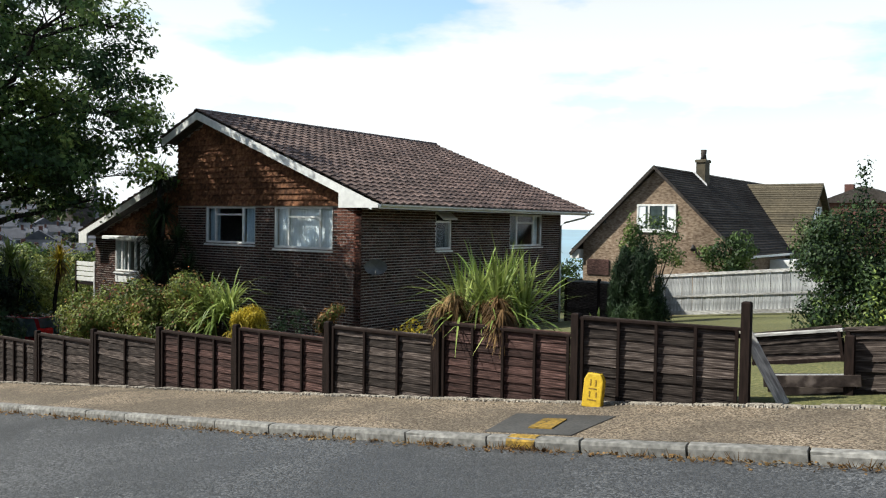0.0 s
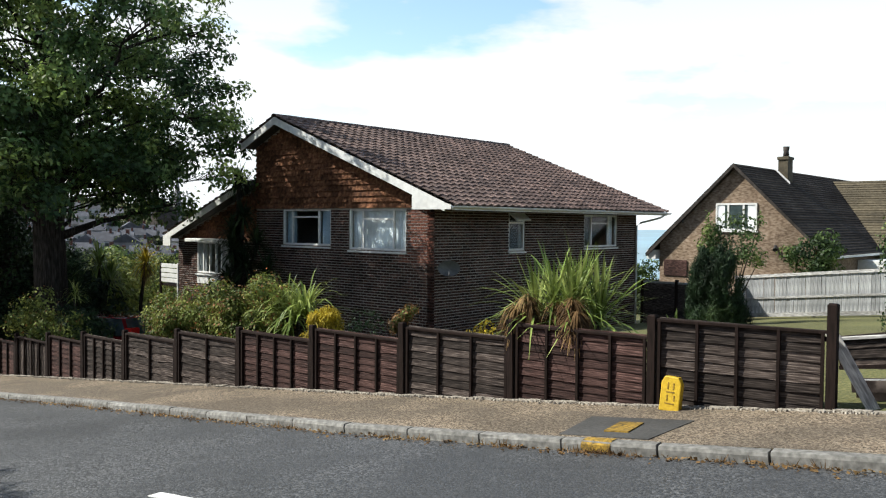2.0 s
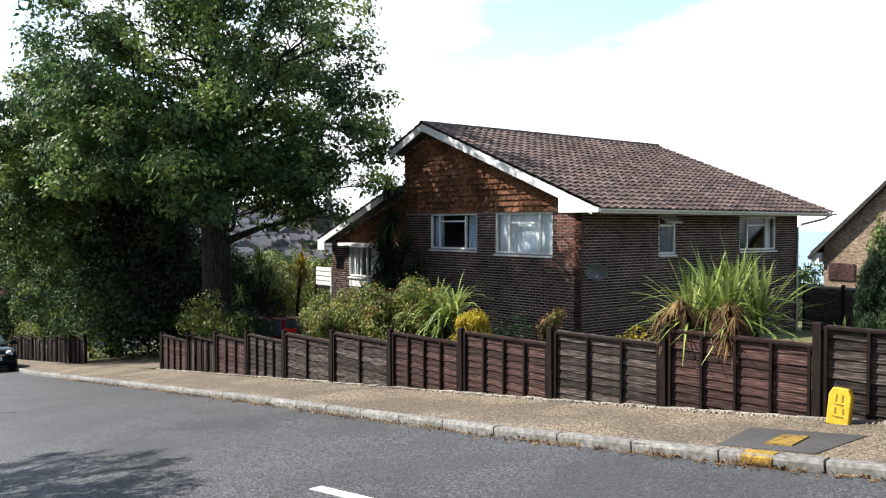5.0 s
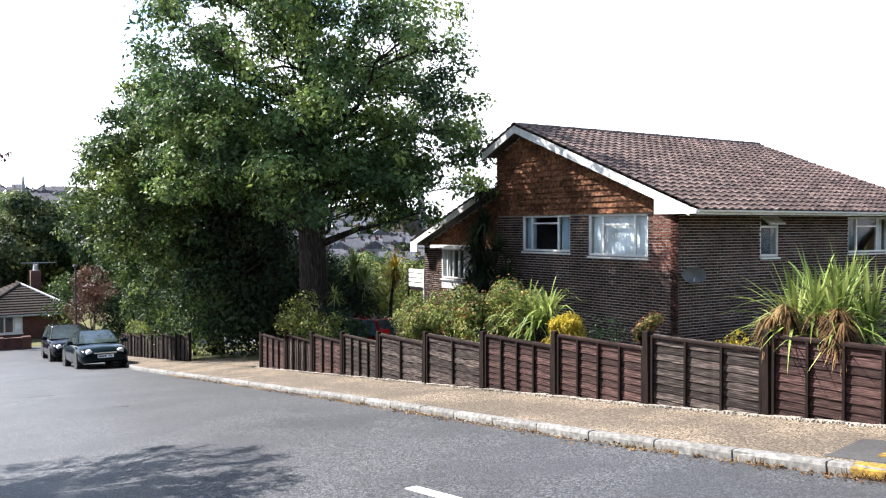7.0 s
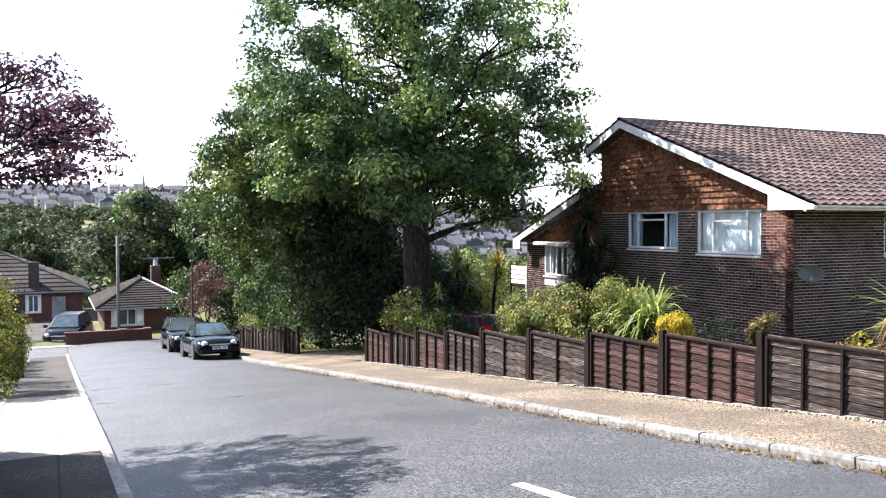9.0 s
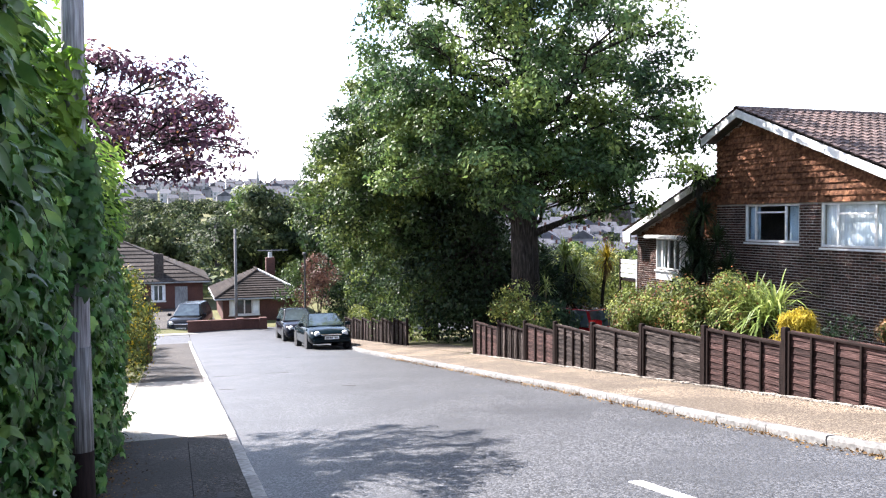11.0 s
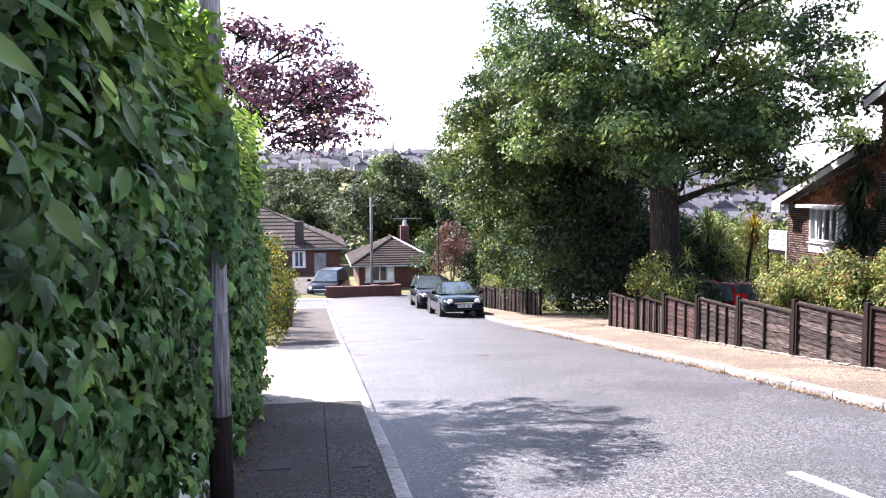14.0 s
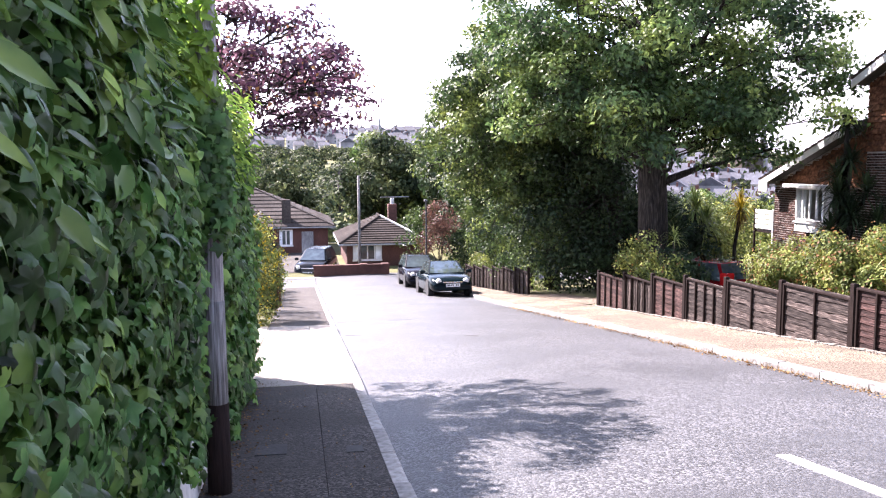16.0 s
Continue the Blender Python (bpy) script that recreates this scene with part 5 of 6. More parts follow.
part("shutter", Geo().slab(-15.79, NY - 0.05, -0.41, -14.8, NY - 0.01, 0.24, 0.01), M["fence"], nb, "dark brown boarded opening")
part("bracket", Geo().tube([(-14.9, NY - 0.02, 2.1), (-14.9, NY - 0.25, 2.1), (-14.9, NY - 0.25, 1.75)], [0.03] * 3, 6), M["ink"], nb)
part("wall_lamp", Geo().tube([(-11.3, NY, 0.9), (-11.25, NY - 0.2, 0.75)], [0.05, 0.09], 8), M["ink"], nb)
# its cross wing with the lighter roof
part("wall", Geo().extrude([(-9.3, 39.2, -3.2), (-9.3, 46.8, -3.2), (-9.3, 46.8, 0.9), (-9.3, 43.0, 3.65), (-9.3, 39.2, 0.9)], (-1.2, 0, 0)), M["far_brick"], nb)
wroof = part("roof", Geo().extrude([(-9.0, 38.6, 0.45), (-9.0, 43.0, 3.82), (-9.0, 47.4, 0.45), (-9.0, 47.4, 0.3), (-9.0, 43.0, 3.66), (-9.0, 38.6, 0.3)], (-4.0, 0, 0)), M["far_tile_brown"], nb, "mossy brown tiled cross wing roof")
part("tile_course", courses((-13.0, 38.6, 0.46), (-8.98, 38.6, 0.46), (-8.98, 43.0, 3.83), (-13.0, 43.0, 3.83), 30), M["far_tile_brown"], wroof, kind="stuff")
plain_window(nb, pose(-9.27, 42.1, 1.6, 0, 0, 90), 1.8, 1.1, (0.9,))
part("porch", Geo().slab(-9.58, 36.0, -0.6, -8.6, 38.4, 0.3, 0.02), M["white"], nb)
# far house beyond
fhs = thing("house", "distant brick house with a chimney behind the shrubs", "house", m=pose(-12.6, 75, -6))
part("wall", Geo().box(-3, 0, 0, 3.5, 8, 10.0), M["bung_brick"], fhs)
part("roof", Geo().extrude([(-3.4, -0.3, 9.8), (0.2, -0.3, 11.2), (3.9, -0.3, 9.8)], (0, 8.6, 0)), M["far_tile"], fhs)
part("chimney", Geo().slab(-1.4, 1, 9.8, -0.7, 1.8, 11.4, 0.03), M["bung_brick"], fhs)

# grey closeboard fence across the lawn
cb = thing("closeboard_fence", "weathered silver-grey closeboard fence across the lawn", "fence", m=pose(0, 0, 0))
fx = np.arange(-11.4, -4.0, 0.125)
CB = Geo().slab(0, -0.012, 0, 0.118, 0.008, 1, 0.004).data("board", M["grey_wood"])
for k, x in enumerate(fx):
    b0 = -1.55 + (x + 11.4) * 0.098
    h = 1.34 + RNG.normal(0, 0.006)
    part("board", CB, None, cb, m=pose(x, 28.5 + RNG.normal(0, 0.004), b0, 0, RNG.normal(0, 0.3), 0) @ Matrix.Diagonal((1, 1, h, 1)))
for z, hh in ((0.60, 0.07), (1.34, 0.10), (-0.02, 0.14)):
    part("rail", Geo().extrude([(-11.4, 28.44, -1.55 + z), (-4.0, 28.44, -0.83 + z), (-4.0, 28.44, -0.83 + z + hh), (-11.4, 28.44, -1.55 + z + hh)], (0, 0.05, 0)), M["pale_wood"], cb, "pale timber rail")
db = thing("panel_fence", "dark timber fence between the two houses", "fence", m=pose(0, 0, 0))
for k in range(8):
    part("board", Geo().slab(-14.1, 26.85 - 0.006 * (k % 2), -1.9 + 0.19 * k, -11.4, 26.88 - 0.006 * (k % 2), -1.69 + 0.19 * k, 0.006), M["fence_grey"], db)
for x in (-14.1, -12.8, -11.4):
    part("post", Geo().slab(x - 0.05, 26.8, -2.2, x + 0.05, 26.9, -0.25, 0.01), M["post"], db)
part("top_rail", Geo().slab(-14.1, 26.82, -0.40, -11.4, 26.90, -0.33, 0.01), M["grey_wood"], db)


# bungalows at the bottom of the street
def bungalow(label, x, y0, y1, depth, base, eave, ridge, hip, tile):
    root = thing("bungalow", label, "bungalow", "bungalows at the foot of the hill", m=pose(0, 0, 0))
    part("wall", Geo().box(x - depth, y0, base - 0.6, x, y1, eave), M["bung_brick"], root)
    o = 0.45
    a, b, c, d = (x + o, y0 - o, eave), (x + o, y1 + o, eave), (x - depth - o, y1 + o, eave), (x - depth - o, y0 - o, eave)
    ym = (y0 + y1) / 2
    r0, r1 = (x - hip, ym, ridge), (x - depth + hip, ym, ridge)
    g = Geo()
    g.v += [a, b, c, d, r0, r1]
    g.f += [(0, 1, 4), (1, 2, 5, 4), (2, 3, 5), (3, 0, 4, 5), (3, 2, 1, 0)]
    rf = part("roof", g, M[tile], root, "hipped grey tiled roof")
    for q in ((a, b, r0, r0), (b, c, r1, r0), (d, a, r0, r1)):
        part("tile_course", courses(q[0], q[1], q[2], q[3], 12, 0.06), M[tile], rf, kind="stuff")
    for p, q in ((a, r0), (b, r0), (r0, r1)):
        part("hip_tile", Geo().tube([Vector(p) + Vector((0, 0, .04)), Vector(q) + Vector((0, 0, .06))], [0.07, 0.07], 7), M["lead"] if p == b and tile == "bung_tile" else M[tile], rf)
    for p, q in ((a, b), (b, c), (d, a)):
        part("gutter", Geo().tube([Vector(p) - Vector((0, 0, .05)), Vector(q) - Vector((0, 0, .05))], [0.055, 0.055], 6), M["grey_wood"], rf)
    return root


b1 = bungalow("small red brick bungalow with a hipped tiled roof", -48.9, 2.4, 6.9, 8.0, -4.85, -2.80, -1.42, 2.9, "bung_tile")
plain_window(b1, pose(-48.86, 2.75, -3.80, 0, 0, 90), 1.7, 0.92, (0.42, 0.85, 1.28))
cm = part("chimney", Geo().slab(-54.5, 5.4, -1.9, -53.95, 5.95, -0.75, 0.03), M["bung_brick"], b1)
part("pot", Geo().tube([(-54.25, 5.68, -0.77), (-54.25, 5.68, -0.4)], [0.14, 0.12], 8), M["lead"], cm)
ae = part("aerial", Geo().tube([(-54.25, 4.9, -0.3), (-54.25, 6.8, -0.3)], [0.03, 0.03], 5), M["metal"], cm)
part("aerial_mast", Geo().tube([(-54.2, 5.8, -0.8), (-54.2, 5.8, -0.25)], [0.025, 0.025], 5), M["metal"], cm)
b2 = bungalow("red brick bungalow with a dark tiled roof beside the junction", -58.0, -10.5, 1.6, 11.0, -5.0, -2.4, 0.5, 5.4, "far_tile")
plain_window(b2, pose(-57.95, -1.7, -3.7, 0, 0, 90), 0.9, 1.1, (0.45,))
part("door", Geo().slab(-57.98, -0.2, -4.9, -57.9, 0.6, -2.75, 0.01), M["grey_wood"], b2)
part("chimney", Geo().slab(-58.6, -1.5, -2.4, -58.0, -0.9, -0.55, 0.03), M["far_tile"], b2)
lw = thing("garden_wall", "low red brick garden wall at the junction", "wall", m=pose(0, 0, 0))
part("wall", Geo().box(-45.6, 0.4, -4.9, -45.38, 4.1, -3.72), M["bung_brick"], lw)
part("coping", Geo().slab(-45.64, 0.35, -3.72, -45.34, 4.15, -3.64, 0.015), M["bung_brick"], lw)
part("pier", Geo().slab(-45.7, 2.9, -4.9, -45.25, 3.3, -3.6, 0.02), M["bung_brick"], lw)
part("pier", Geo().slab(-45.7, 4.1, -4.9, -45.25, 4.5, -3.6, 0.02), M["bung_brick"], lw)
tagged(part("kerb_line", Geo().extrude([(-45.3, -12, -4.37), (-44.5, -12, -4.35), (-44.5, 8, -4.35), (-45.3, 8, -4.37)], (0, 0, 0.13)), M["kerb"]), "pale concrete kerb across the junction", "kerb", kind="structure")
pl_ = thing("utility_pole", "tall wooden utility pole at the junction", "pole", m=pose(-46.1, 2.95, -4.9))
part("shaft", Geo().tube([(0, 0, 0), (-0.1, 0, 3), (-0.2, 0, 6.1)], [0.09, 0.08, 0.07], 10), M["pole"], pl_, smooth=True)
part("step", Geo().tube([(-0.25, 0, 5.4), (0.1, 0, 5.4)], [0.015, 0.015], 5), M["metal"], pl_)
p2 = thing("lamp_post", "slim dark lamp post by the parked cars", "lamp post", m=pose(-42.2, 6.1, -4.5))
part("shaft", Geo().tube([(0, 0, 0), (0, 0, 1.2), (0, 0, 4.4)], [0.07, 0.05, 0.04], 8), M["ink"], p2)
part("lantern", Geo().slab(-0.25, -0.08, 4.4, 0.12, 0.08, 4.5, 0.02), M["ink"], p2)


# ---- parked cars ----
def car(name, label, paint, m, L=4.5, W=1.78, H=1.42, hood=0.86, hatch=False):
    root = thing(name, label, "car", "", m)
    h, hw = L / 2, W / 2
    body = Geo()
    st = [(-h, 0.80, 0.62, 0.42), (-h + 0.12, 0.93, hood + 0.02, 0.25), (-h + 0.7, 1.0, hood + 0.06, 0.2), (0, 1.0, hood + 0.04, 0.18), (h - 1.15, 1.0, hood, 0.2), (h - 0.4, 0.96, hood - 0.10, 0.22), (h - 0.1, 0.86, hood - 0.22, 0.26), (h, 0.72, 0.52, 0.38)]
    rows = []
    for x, w, zt, zb in st:
        w *= hw
        half = [(0.0, zb), (w * 0.9, zb), (w, zb + 0.14), (w * 1.0, zb + (zt - zb) * 0.6), (w * 0.95, zt - 0.05), (w * 0.8, zt), (0.0, zt + 0.035)]
        ring = [(x, y, z) for y, z in half] + [(x, -y, z) for y, z in half[-2:0:-1]]
        rows.append(ring + [ring[0]])
    body.grid(rows)
    body.f.append(tuple(range(len(rows[0]) - 1)))
    k = (len(rows) - 1) * len(rows[0])
    body.f.append(tuple(k + i for i in range(len(rows[0]) - 1)))
    bo = part("body", body, paint, root, smooth=True)
    # cabin
    xb0, xb1 = (-h + 0.15 if hatch else -h + 0.75), h - 1.2
    xr0, xr1 = (xb0 + 0.35 if hatch else xb0 + 0.75), xb1 - 0.85
    zb, wb, wr = hood + 0.02, hw * 0.88, hw * 0.66
    lo = [(xb0, -wb, zb), (xb1, -wb, zb), (xb1, wb, zb), (xb0, wb, zb)]
    hi = [(xr0, -wr, H), (xr1, -wr, H), (xr1, wr, H), (xr0, wr, H)]
    cb_ = Geo().hexa(lo + hi)
    bevel(part("cabin", cb_, paint, root), 0.06, 3)

    def pane(nm, q, shrink, lift):
        c = sum((Vector(p) for p in q), Vector()) / 4
        n = (Vector(q[1]) - Vector(q[0])).cross(Vector(q[3]) - Vector(q[0])).normalized()
        if n.dot(c - Vector((0, 0, 0.9))) < 0:
            n = -n
        part(nm, Geo().extrude([Vector(p).lerp(c, shrink) + n * lift for p in q], n * 0.006), M["car_glass"], root)
    pane("windscreen", (lo[1], lo[2], hi[2], hi[1]), 0.10, 0.002)
    pane("rear_window", (lo[3], lo[0], hi[0], hi[3]), 0.14, 0.002)
    for s in (0, 1):
        a, b, c, d = (lo[0], lo[1], hi[1], hi[0]) if s == 0 else (lo[3], lo[2], hi[2], hi[3])
        a, b, c, d = map(Vector, (a, b, c, d))
        m0, m1 = a.lerp(b, 0.48), d.lerp(c, 0.48)
        pane("side_window", (m0, b, c, m1), 0.10, 0.002)
        pane("side_window", (a, m0, m1, d), 0.10, 0.002)
    for sx in (-1, 1):
        for sy in (-1, 1):
            cx, cy = sx * (L * 0.29) + 0.05, sy * (hw - 0.11)
            wh = part("wheel", Geo().tube([(cx, cy - 0.10, 0.315), (cx, cy + 0.10, 0.315)], [0.315, 0.315], 22), M["tyre"], root)
            part("rim", Geo().tube([(cx, cy + sy * 0.06, 0.315), (cx, cy + sy * 0.112, 0.315), (cx, cy + sy * 0.105, 0.315)], [0.21, 0.2, 0.04], 18), M["chrome"], wh)
            part("arch", Geo().tube([(cx, cy - 0.05 * sy, 0.33), (cx, cy + 0.115 * sy, 0.33)], [0.36, 0.36], 22), M["ink"], root)
    for sy in (-1, 1):
        part("headlight", Geo().tube([(h - 0.16, sy * hw * 0.62, hood - 0.24), (h - 0.05, sy * hw * 0.60, hood - 0.27)], [0.12, 0.10], 12), M["lens"], root)
        part("wing_mirror", Geo().slab(xb1 - 0.35, sy * (hw + 0.08) - 0.09, hood + 0.02, xb1 - 0.2, sy * (hw + 0.08) + 0.09, hood + 0.16, 0.03), paint, root)
    gr = part("grille", Geo().slab(h - 0.09, -0.34, 0.5, h + 0.015, 0.34, hood - 0.28, 0.02), M["ink"], root)
    part("trim", Geo().slab(h - 0.03, -0.37, hood - 0.29, h + 0.025, 0.37, hood - 0.25, 0.01), M["chrome"], gr)
    part("bumper", Geo().slab(h - 0.12, -hw * 0.8, 0.3, h + 0.03, hw * 0.8, 0.42, 0.03), paint, root)
    pt = part("number_plate", Geo().slab(h + 0.02, -0.26, 0.40, h + 0.04, 0.26, 0.51, 0.004), M["plate"], root)
    for k in range(7):
        if k != 4:
            part("bar", Geo().box(h + 0.04, -0.21 + 0.062 * k, 0.425, h + 0.044, -0.165 + 0.062 * k, 0.485), M["ink"], pt)
    return root


tilt = -math.degrees(math.atan(0.104))
car("saloon_car", "dark blue-green saloon car parked at the kerb", car_paint("paint_green", (0.004, 0.010, 0.014)), pose(-32.2, 5.22, street(-32.2) - 0.10, 0, tilt, 0), 4.6, 1.66, 1.34, 0.84)
car("hatchback_car", "dark grey hatchback parked behind the saloon", car_paint("paint_grey", (0.008, 0.008, 0.012)), pose(-39.2, 5.22, street(-39.2) - 0.09, 0, -math.degrees(math.atan(0.065)), 0), 4.0, 1.6, 1.46, 0.9, True)
car("estate_car", "silver-black estate car parked on the far drive", car_paint("paint_dark", (0.008, 0.009, 0.011)), pose(-48.6, 0.6, -4.62, 0, 0, -14), 4.4, 1.78, 1.6, 0.98, True)
parked = car("drive_car", "dark red car on the drive behind the shrubs", car_paint("paint_red", (0.13, 0.006, 0.008)), pose(-24.6, 12.0, -2.66, 0, 0, 200), 3.9, 1.66, 1.45, 0.9, True)
M["red_lens"] = material("red_lens", ((0.35, 0.01, 0.01), (0.5, 0.015, 0.012)), 0.15, 20, 2, 0.0, specular=0.7)
for sy in (-1, 1):
    part("tail_lamp", Geo().slab(-1.97, sy * 0.6 - 0.16, 0.85, -1.72, sy * 0.6 + 0.16, 1.2, 0.03), M["red_lens"], parked)

# ---- hedge and pole beside the pavement ----
def hedge_top(x):
    return curve(x, (-11.6, -9, -6, -3, 2), (1.95, 2.25, 2.75, 3.0, 3.1))


def hedge_face(x, z):
    return curve(x, (-11.6, -7.2, -6.2, -4), (-0.90, -0.92, -1.0, -0.97)) + 0.13 * noise.noise(Vector((x * 0.7, 3.1, z * 0.8))) + 0.06 * noise.noise(Vector((x * 2.3, 7.7, z * 2.1))) - 0.16 * smooth_step(1.7, 2.5, z) * smooth_step(-3.5, -5.0, x)


hedge = thing("ivy_hedge", "tall dense ivy-covered hedge with glossy green leaves", "hedge", m=pose(-5, -1.6, street(-5)))
off = Vector((-5, -1.6, street(-5)))
# near-black sheet behind the leaves, painted as the shade in the gaps
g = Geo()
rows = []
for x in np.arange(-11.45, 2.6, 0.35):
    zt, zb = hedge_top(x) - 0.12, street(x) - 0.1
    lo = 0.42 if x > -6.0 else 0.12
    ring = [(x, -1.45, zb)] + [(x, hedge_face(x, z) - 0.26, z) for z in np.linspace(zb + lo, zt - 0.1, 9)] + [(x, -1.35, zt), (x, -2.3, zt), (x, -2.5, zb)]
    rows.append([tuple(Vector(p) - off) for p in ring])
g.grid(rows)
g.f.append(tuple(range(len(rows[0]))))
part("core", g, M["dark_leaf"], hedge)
n = 46000
hx = RNG.uniform(-11.6, 2.4, n)
hz = np.array([street(x) for x in hx]) + 0.08
top = np.array([hedge_top(x) for x in hx])
low = np.where(hx > -6.0, 0.34, 0.05) + 0.10 * np.sin(hx * 5.1) * np.sin(hx * 2.3 + 1)
fz = hz + low + (top - hz - low) * RNG.random(n)
hy_ = np.array([hedge_face(x, z) for x, z in zip(hx, fz)]) - 0.24 + RNG.random(n) * 0.31
P = np.stack([hx, hy_, fz], 1)
N = np.tile([0.15, 1.0, 0.35], (n, 1))
n2 = 5000
tx = RNG.uniform(-11.6, 2.4, n2)
P2 = np.stack([tx, RNG.uniform(-2.3, -0.95, n2), np.array([hedge_top(x) for x in tx]) + RNG.uniform(-0.15, 0.22, n2)], 1)
n3 = 1600
ez_ = RNG.uniform(street(-11.6) + 0.1, 1.9, n3)
P3 = np.stack([-11.6 + RNG.uniform(-0.1, 0.15, n3), RNG.uniform(-2.3, -0.95, n3), ez_], 1)
keep = np.array([noise.noise(Vector((p[0] * 2.6, 1.7, p[2] * 2.6))) + 0.5 * noise.noise(Vector((p[0] * 7, 4.2, p[2] * 7))) > -0.04 for p in P])
P, N = P[keep], N[keep]
PP = np.concatenate([P, P2, P3])
NN = np.concatenate([N, np.tile([0, 0.4, 1.0], (n2, 1)), np.tile([-1.0, 0.2, 0.3], (n3, 1))])
big = 0.055 + 0.065 * RNG.random(len(PP))
part("ivy_leaves", leaf_mesh("ivy_leaves", PP - np.array(off), NN, big, "ivy", M["ivy"], 1.3, 0.42), None, hedge, kind="stuff")
# bright-coloured leaves along the top paint in the sunlit edge
young = RNG.random(n2) < 0.5
yx = np.concatenate([P2[young], np.stack([RNG.uniform(-7.2, -3.4, 900), RNG.uniform(-1.25, -0.92, 900), RNG.uniform(2.1, 3.1, 900)], 1), np.stack([RNG.uniform(-10.5, -7.0, 500), RNG.uniform(-1.0, -0.72, 500), RNG.uniform(1.5, 2.4, 500)], 1)])
part("young_leaves", leaf_mesh("young_leaves", yx + np.array([0, 0, 0.05]) - np.array(off), np.tile([0.3, 0.6, 0.8], (len(yx), 1)), 0.06 + 0.06 * RNG.random(len(yx)), "laurel", M["ivy_young_lit"], 0.3), None, hedge, "young leaves at the top, coloured bright for the sun through them", kind="stuff")
n = 1700
lx = RNG.uniform(-6.3, -1.2, n)
lz = RNG.triangular(1.5, 2.7, 3.3, n)
lp = np.stack([lx, np.array([hedge_face(x, z) for x, z in zip(lx, lz)]) + RNG.uniform(-0.10, 0.10, n), lz], 1)
part("laurel_leaves", leaf_mesh("laurel_leaves", lp - np.array(off), np.tile([0.2, 0.7, 0.75], (n, 1)), RNG.uniform(0.11, 0.19, n), "laurel", M["laurel"], 0.15), None, hedge, "larger oval leaves high in the hedge", kind="stuff")
tv, tf = LEAF["ivy"]
one = bpy.data.meshes.new("leaf")
one.from_pydata((tv * 0.1).tolist(), [], tf)
one.materials.append(M["ivy_one"])
one.polygons.foreach_set("use_smooth", [True] * len(one.polygons))
for k in range(280):
    x = RNG.uniform(-5.2, -1.9)
    z = street(x) + RNG.uniform(0.55, 3.1)
    q = pose(x, hedge_face(x, z) + RNG.uniform(0.06, 0.12), z) @ pose(0, 0, 0, -90 + RNG.normal(0, 22), RNG.normal(0, 25), RNG.normal(0, 10)) @ pose(0, 0, 0, 0, 0, RNG.normal(0, 50)) @ Matrix.Scale(RNG.uniform(0.7, 1.2), 4)
    part("leaf", one, None, hedge, m=Matrix.Translation(-off) @ q)
for k in range(12):
    g = Geo()
    x = RNG.uniform(-6, -2)
    z = street(x) + RNG.uniform(0.4, 2.6)
    p = Vector((x, hedge_face(x, z) + 0.08, z)) - off
    g.tube([p, p + Vector((RNG.normal(0, .12), 0.06, RNG.normal(-.05, .12))), p + Vector((RNG.normal(0, .3), 0.02, RNG.normal(-.1, .25)))], [0.0025, 0.002, 0.0012], 5)
    part("vine_stem", g, M["bark"], hedge)
gw_ = thing("garden_wall", "low whitewashed garden wall under the hedge", "wall", m=pose(0, 0, 0))
g = Geo()
for x in np.arange(-9, 2.5, 0.5):
    a, b = street(x), street(x + 0.5)
    g.hexa([(x, -1.3, a - 0.2), (x + 0.5, -1.3, b - 0.2), (x + 0.5, -0.99, b - 0.2), (x, -0.99, a - 0.2), (x, -1.3, a + 0.42), (x + 0.5, -1.3, b + 0.42), (x + 0.5, -1.01, b + 0.42), (x, -1.01, a + 0.42)])
part("wall", g, M["render_wall"], gw_)
up = thing("utility_pole", "weathered wooden utility pole wrapped in ivy", "pole", m=pose(-6.08, -0.857, street(-6.08) - 0.1))
part("shaft", Geo().tube([(0, 0, 0), (-0.01, -0.01, 2.4), (-0.03, 0.0, 5), (-0.04, 0.0, 8.6)], [0.075, 0.073, 0.072, 0.068], 16), M["pole_grey"], up, smooth=True)
part("stained_band", Geo().tube([(0, 0, 0.6), (-0.005, -0.005, 1.45)], [0.0775, 0.0752], 16), M["pole"], up, "dark stained band of the pole", smooth=True)
part("tarred_base", Geo().tube([(0, 0, -0.02), (0, 0, 0.3), (-0.002, -0.002, 0.74)], [0.083, 0.082, 0.079], 16), M["post"], up, "black tarred foot of the pole", smooth=True)
n = 900
a = RNG.uniform(-0.9, 3.6, n)
z = RNG.triangular(1.82, 2.3, 2.85, n)
rr = 0.10 + RNG.uniform(0, 0.10, n)
P = np.stack([np.cos(a) * rr + 0.02, np.sin(a) * rr - 0.05, z], 1)
part("ivy_leaves", leaf_mesh("ivy_leaves", P, np.stack([np.cos(a) + 0.4, np.sin(a), 0.3 + 0 * a], 1), RNG.uniform(0.06, 0.10, n), "ivy", M["ivy"], 0.9), None, up, kind="stuff")
n = 420
P = np.stack([RNG.uniform(-0.05, 0.14, n), RNG.uniform(-0.20, -0.05, n), RNG.uniform(0.55, 2.0, n)], 1)
part("ivy_leaves", leaf_mesh("ivy_leaves", P, np.tile([0.7, 0.6, 0.3], (n, 1)), RNG.uniform(0.05, 0.09, n), "ivy", M["ivy"], 0.9), None, up, kind="stuff")
n = 260
a = RNG.uniform(-0.6, 3.4, n)
P = np.stack([np.cos(a) * 0.13, np.sin(a) * 0.13 - 0.09, RNG.uniform(2.75, 3.45, n)], 1)
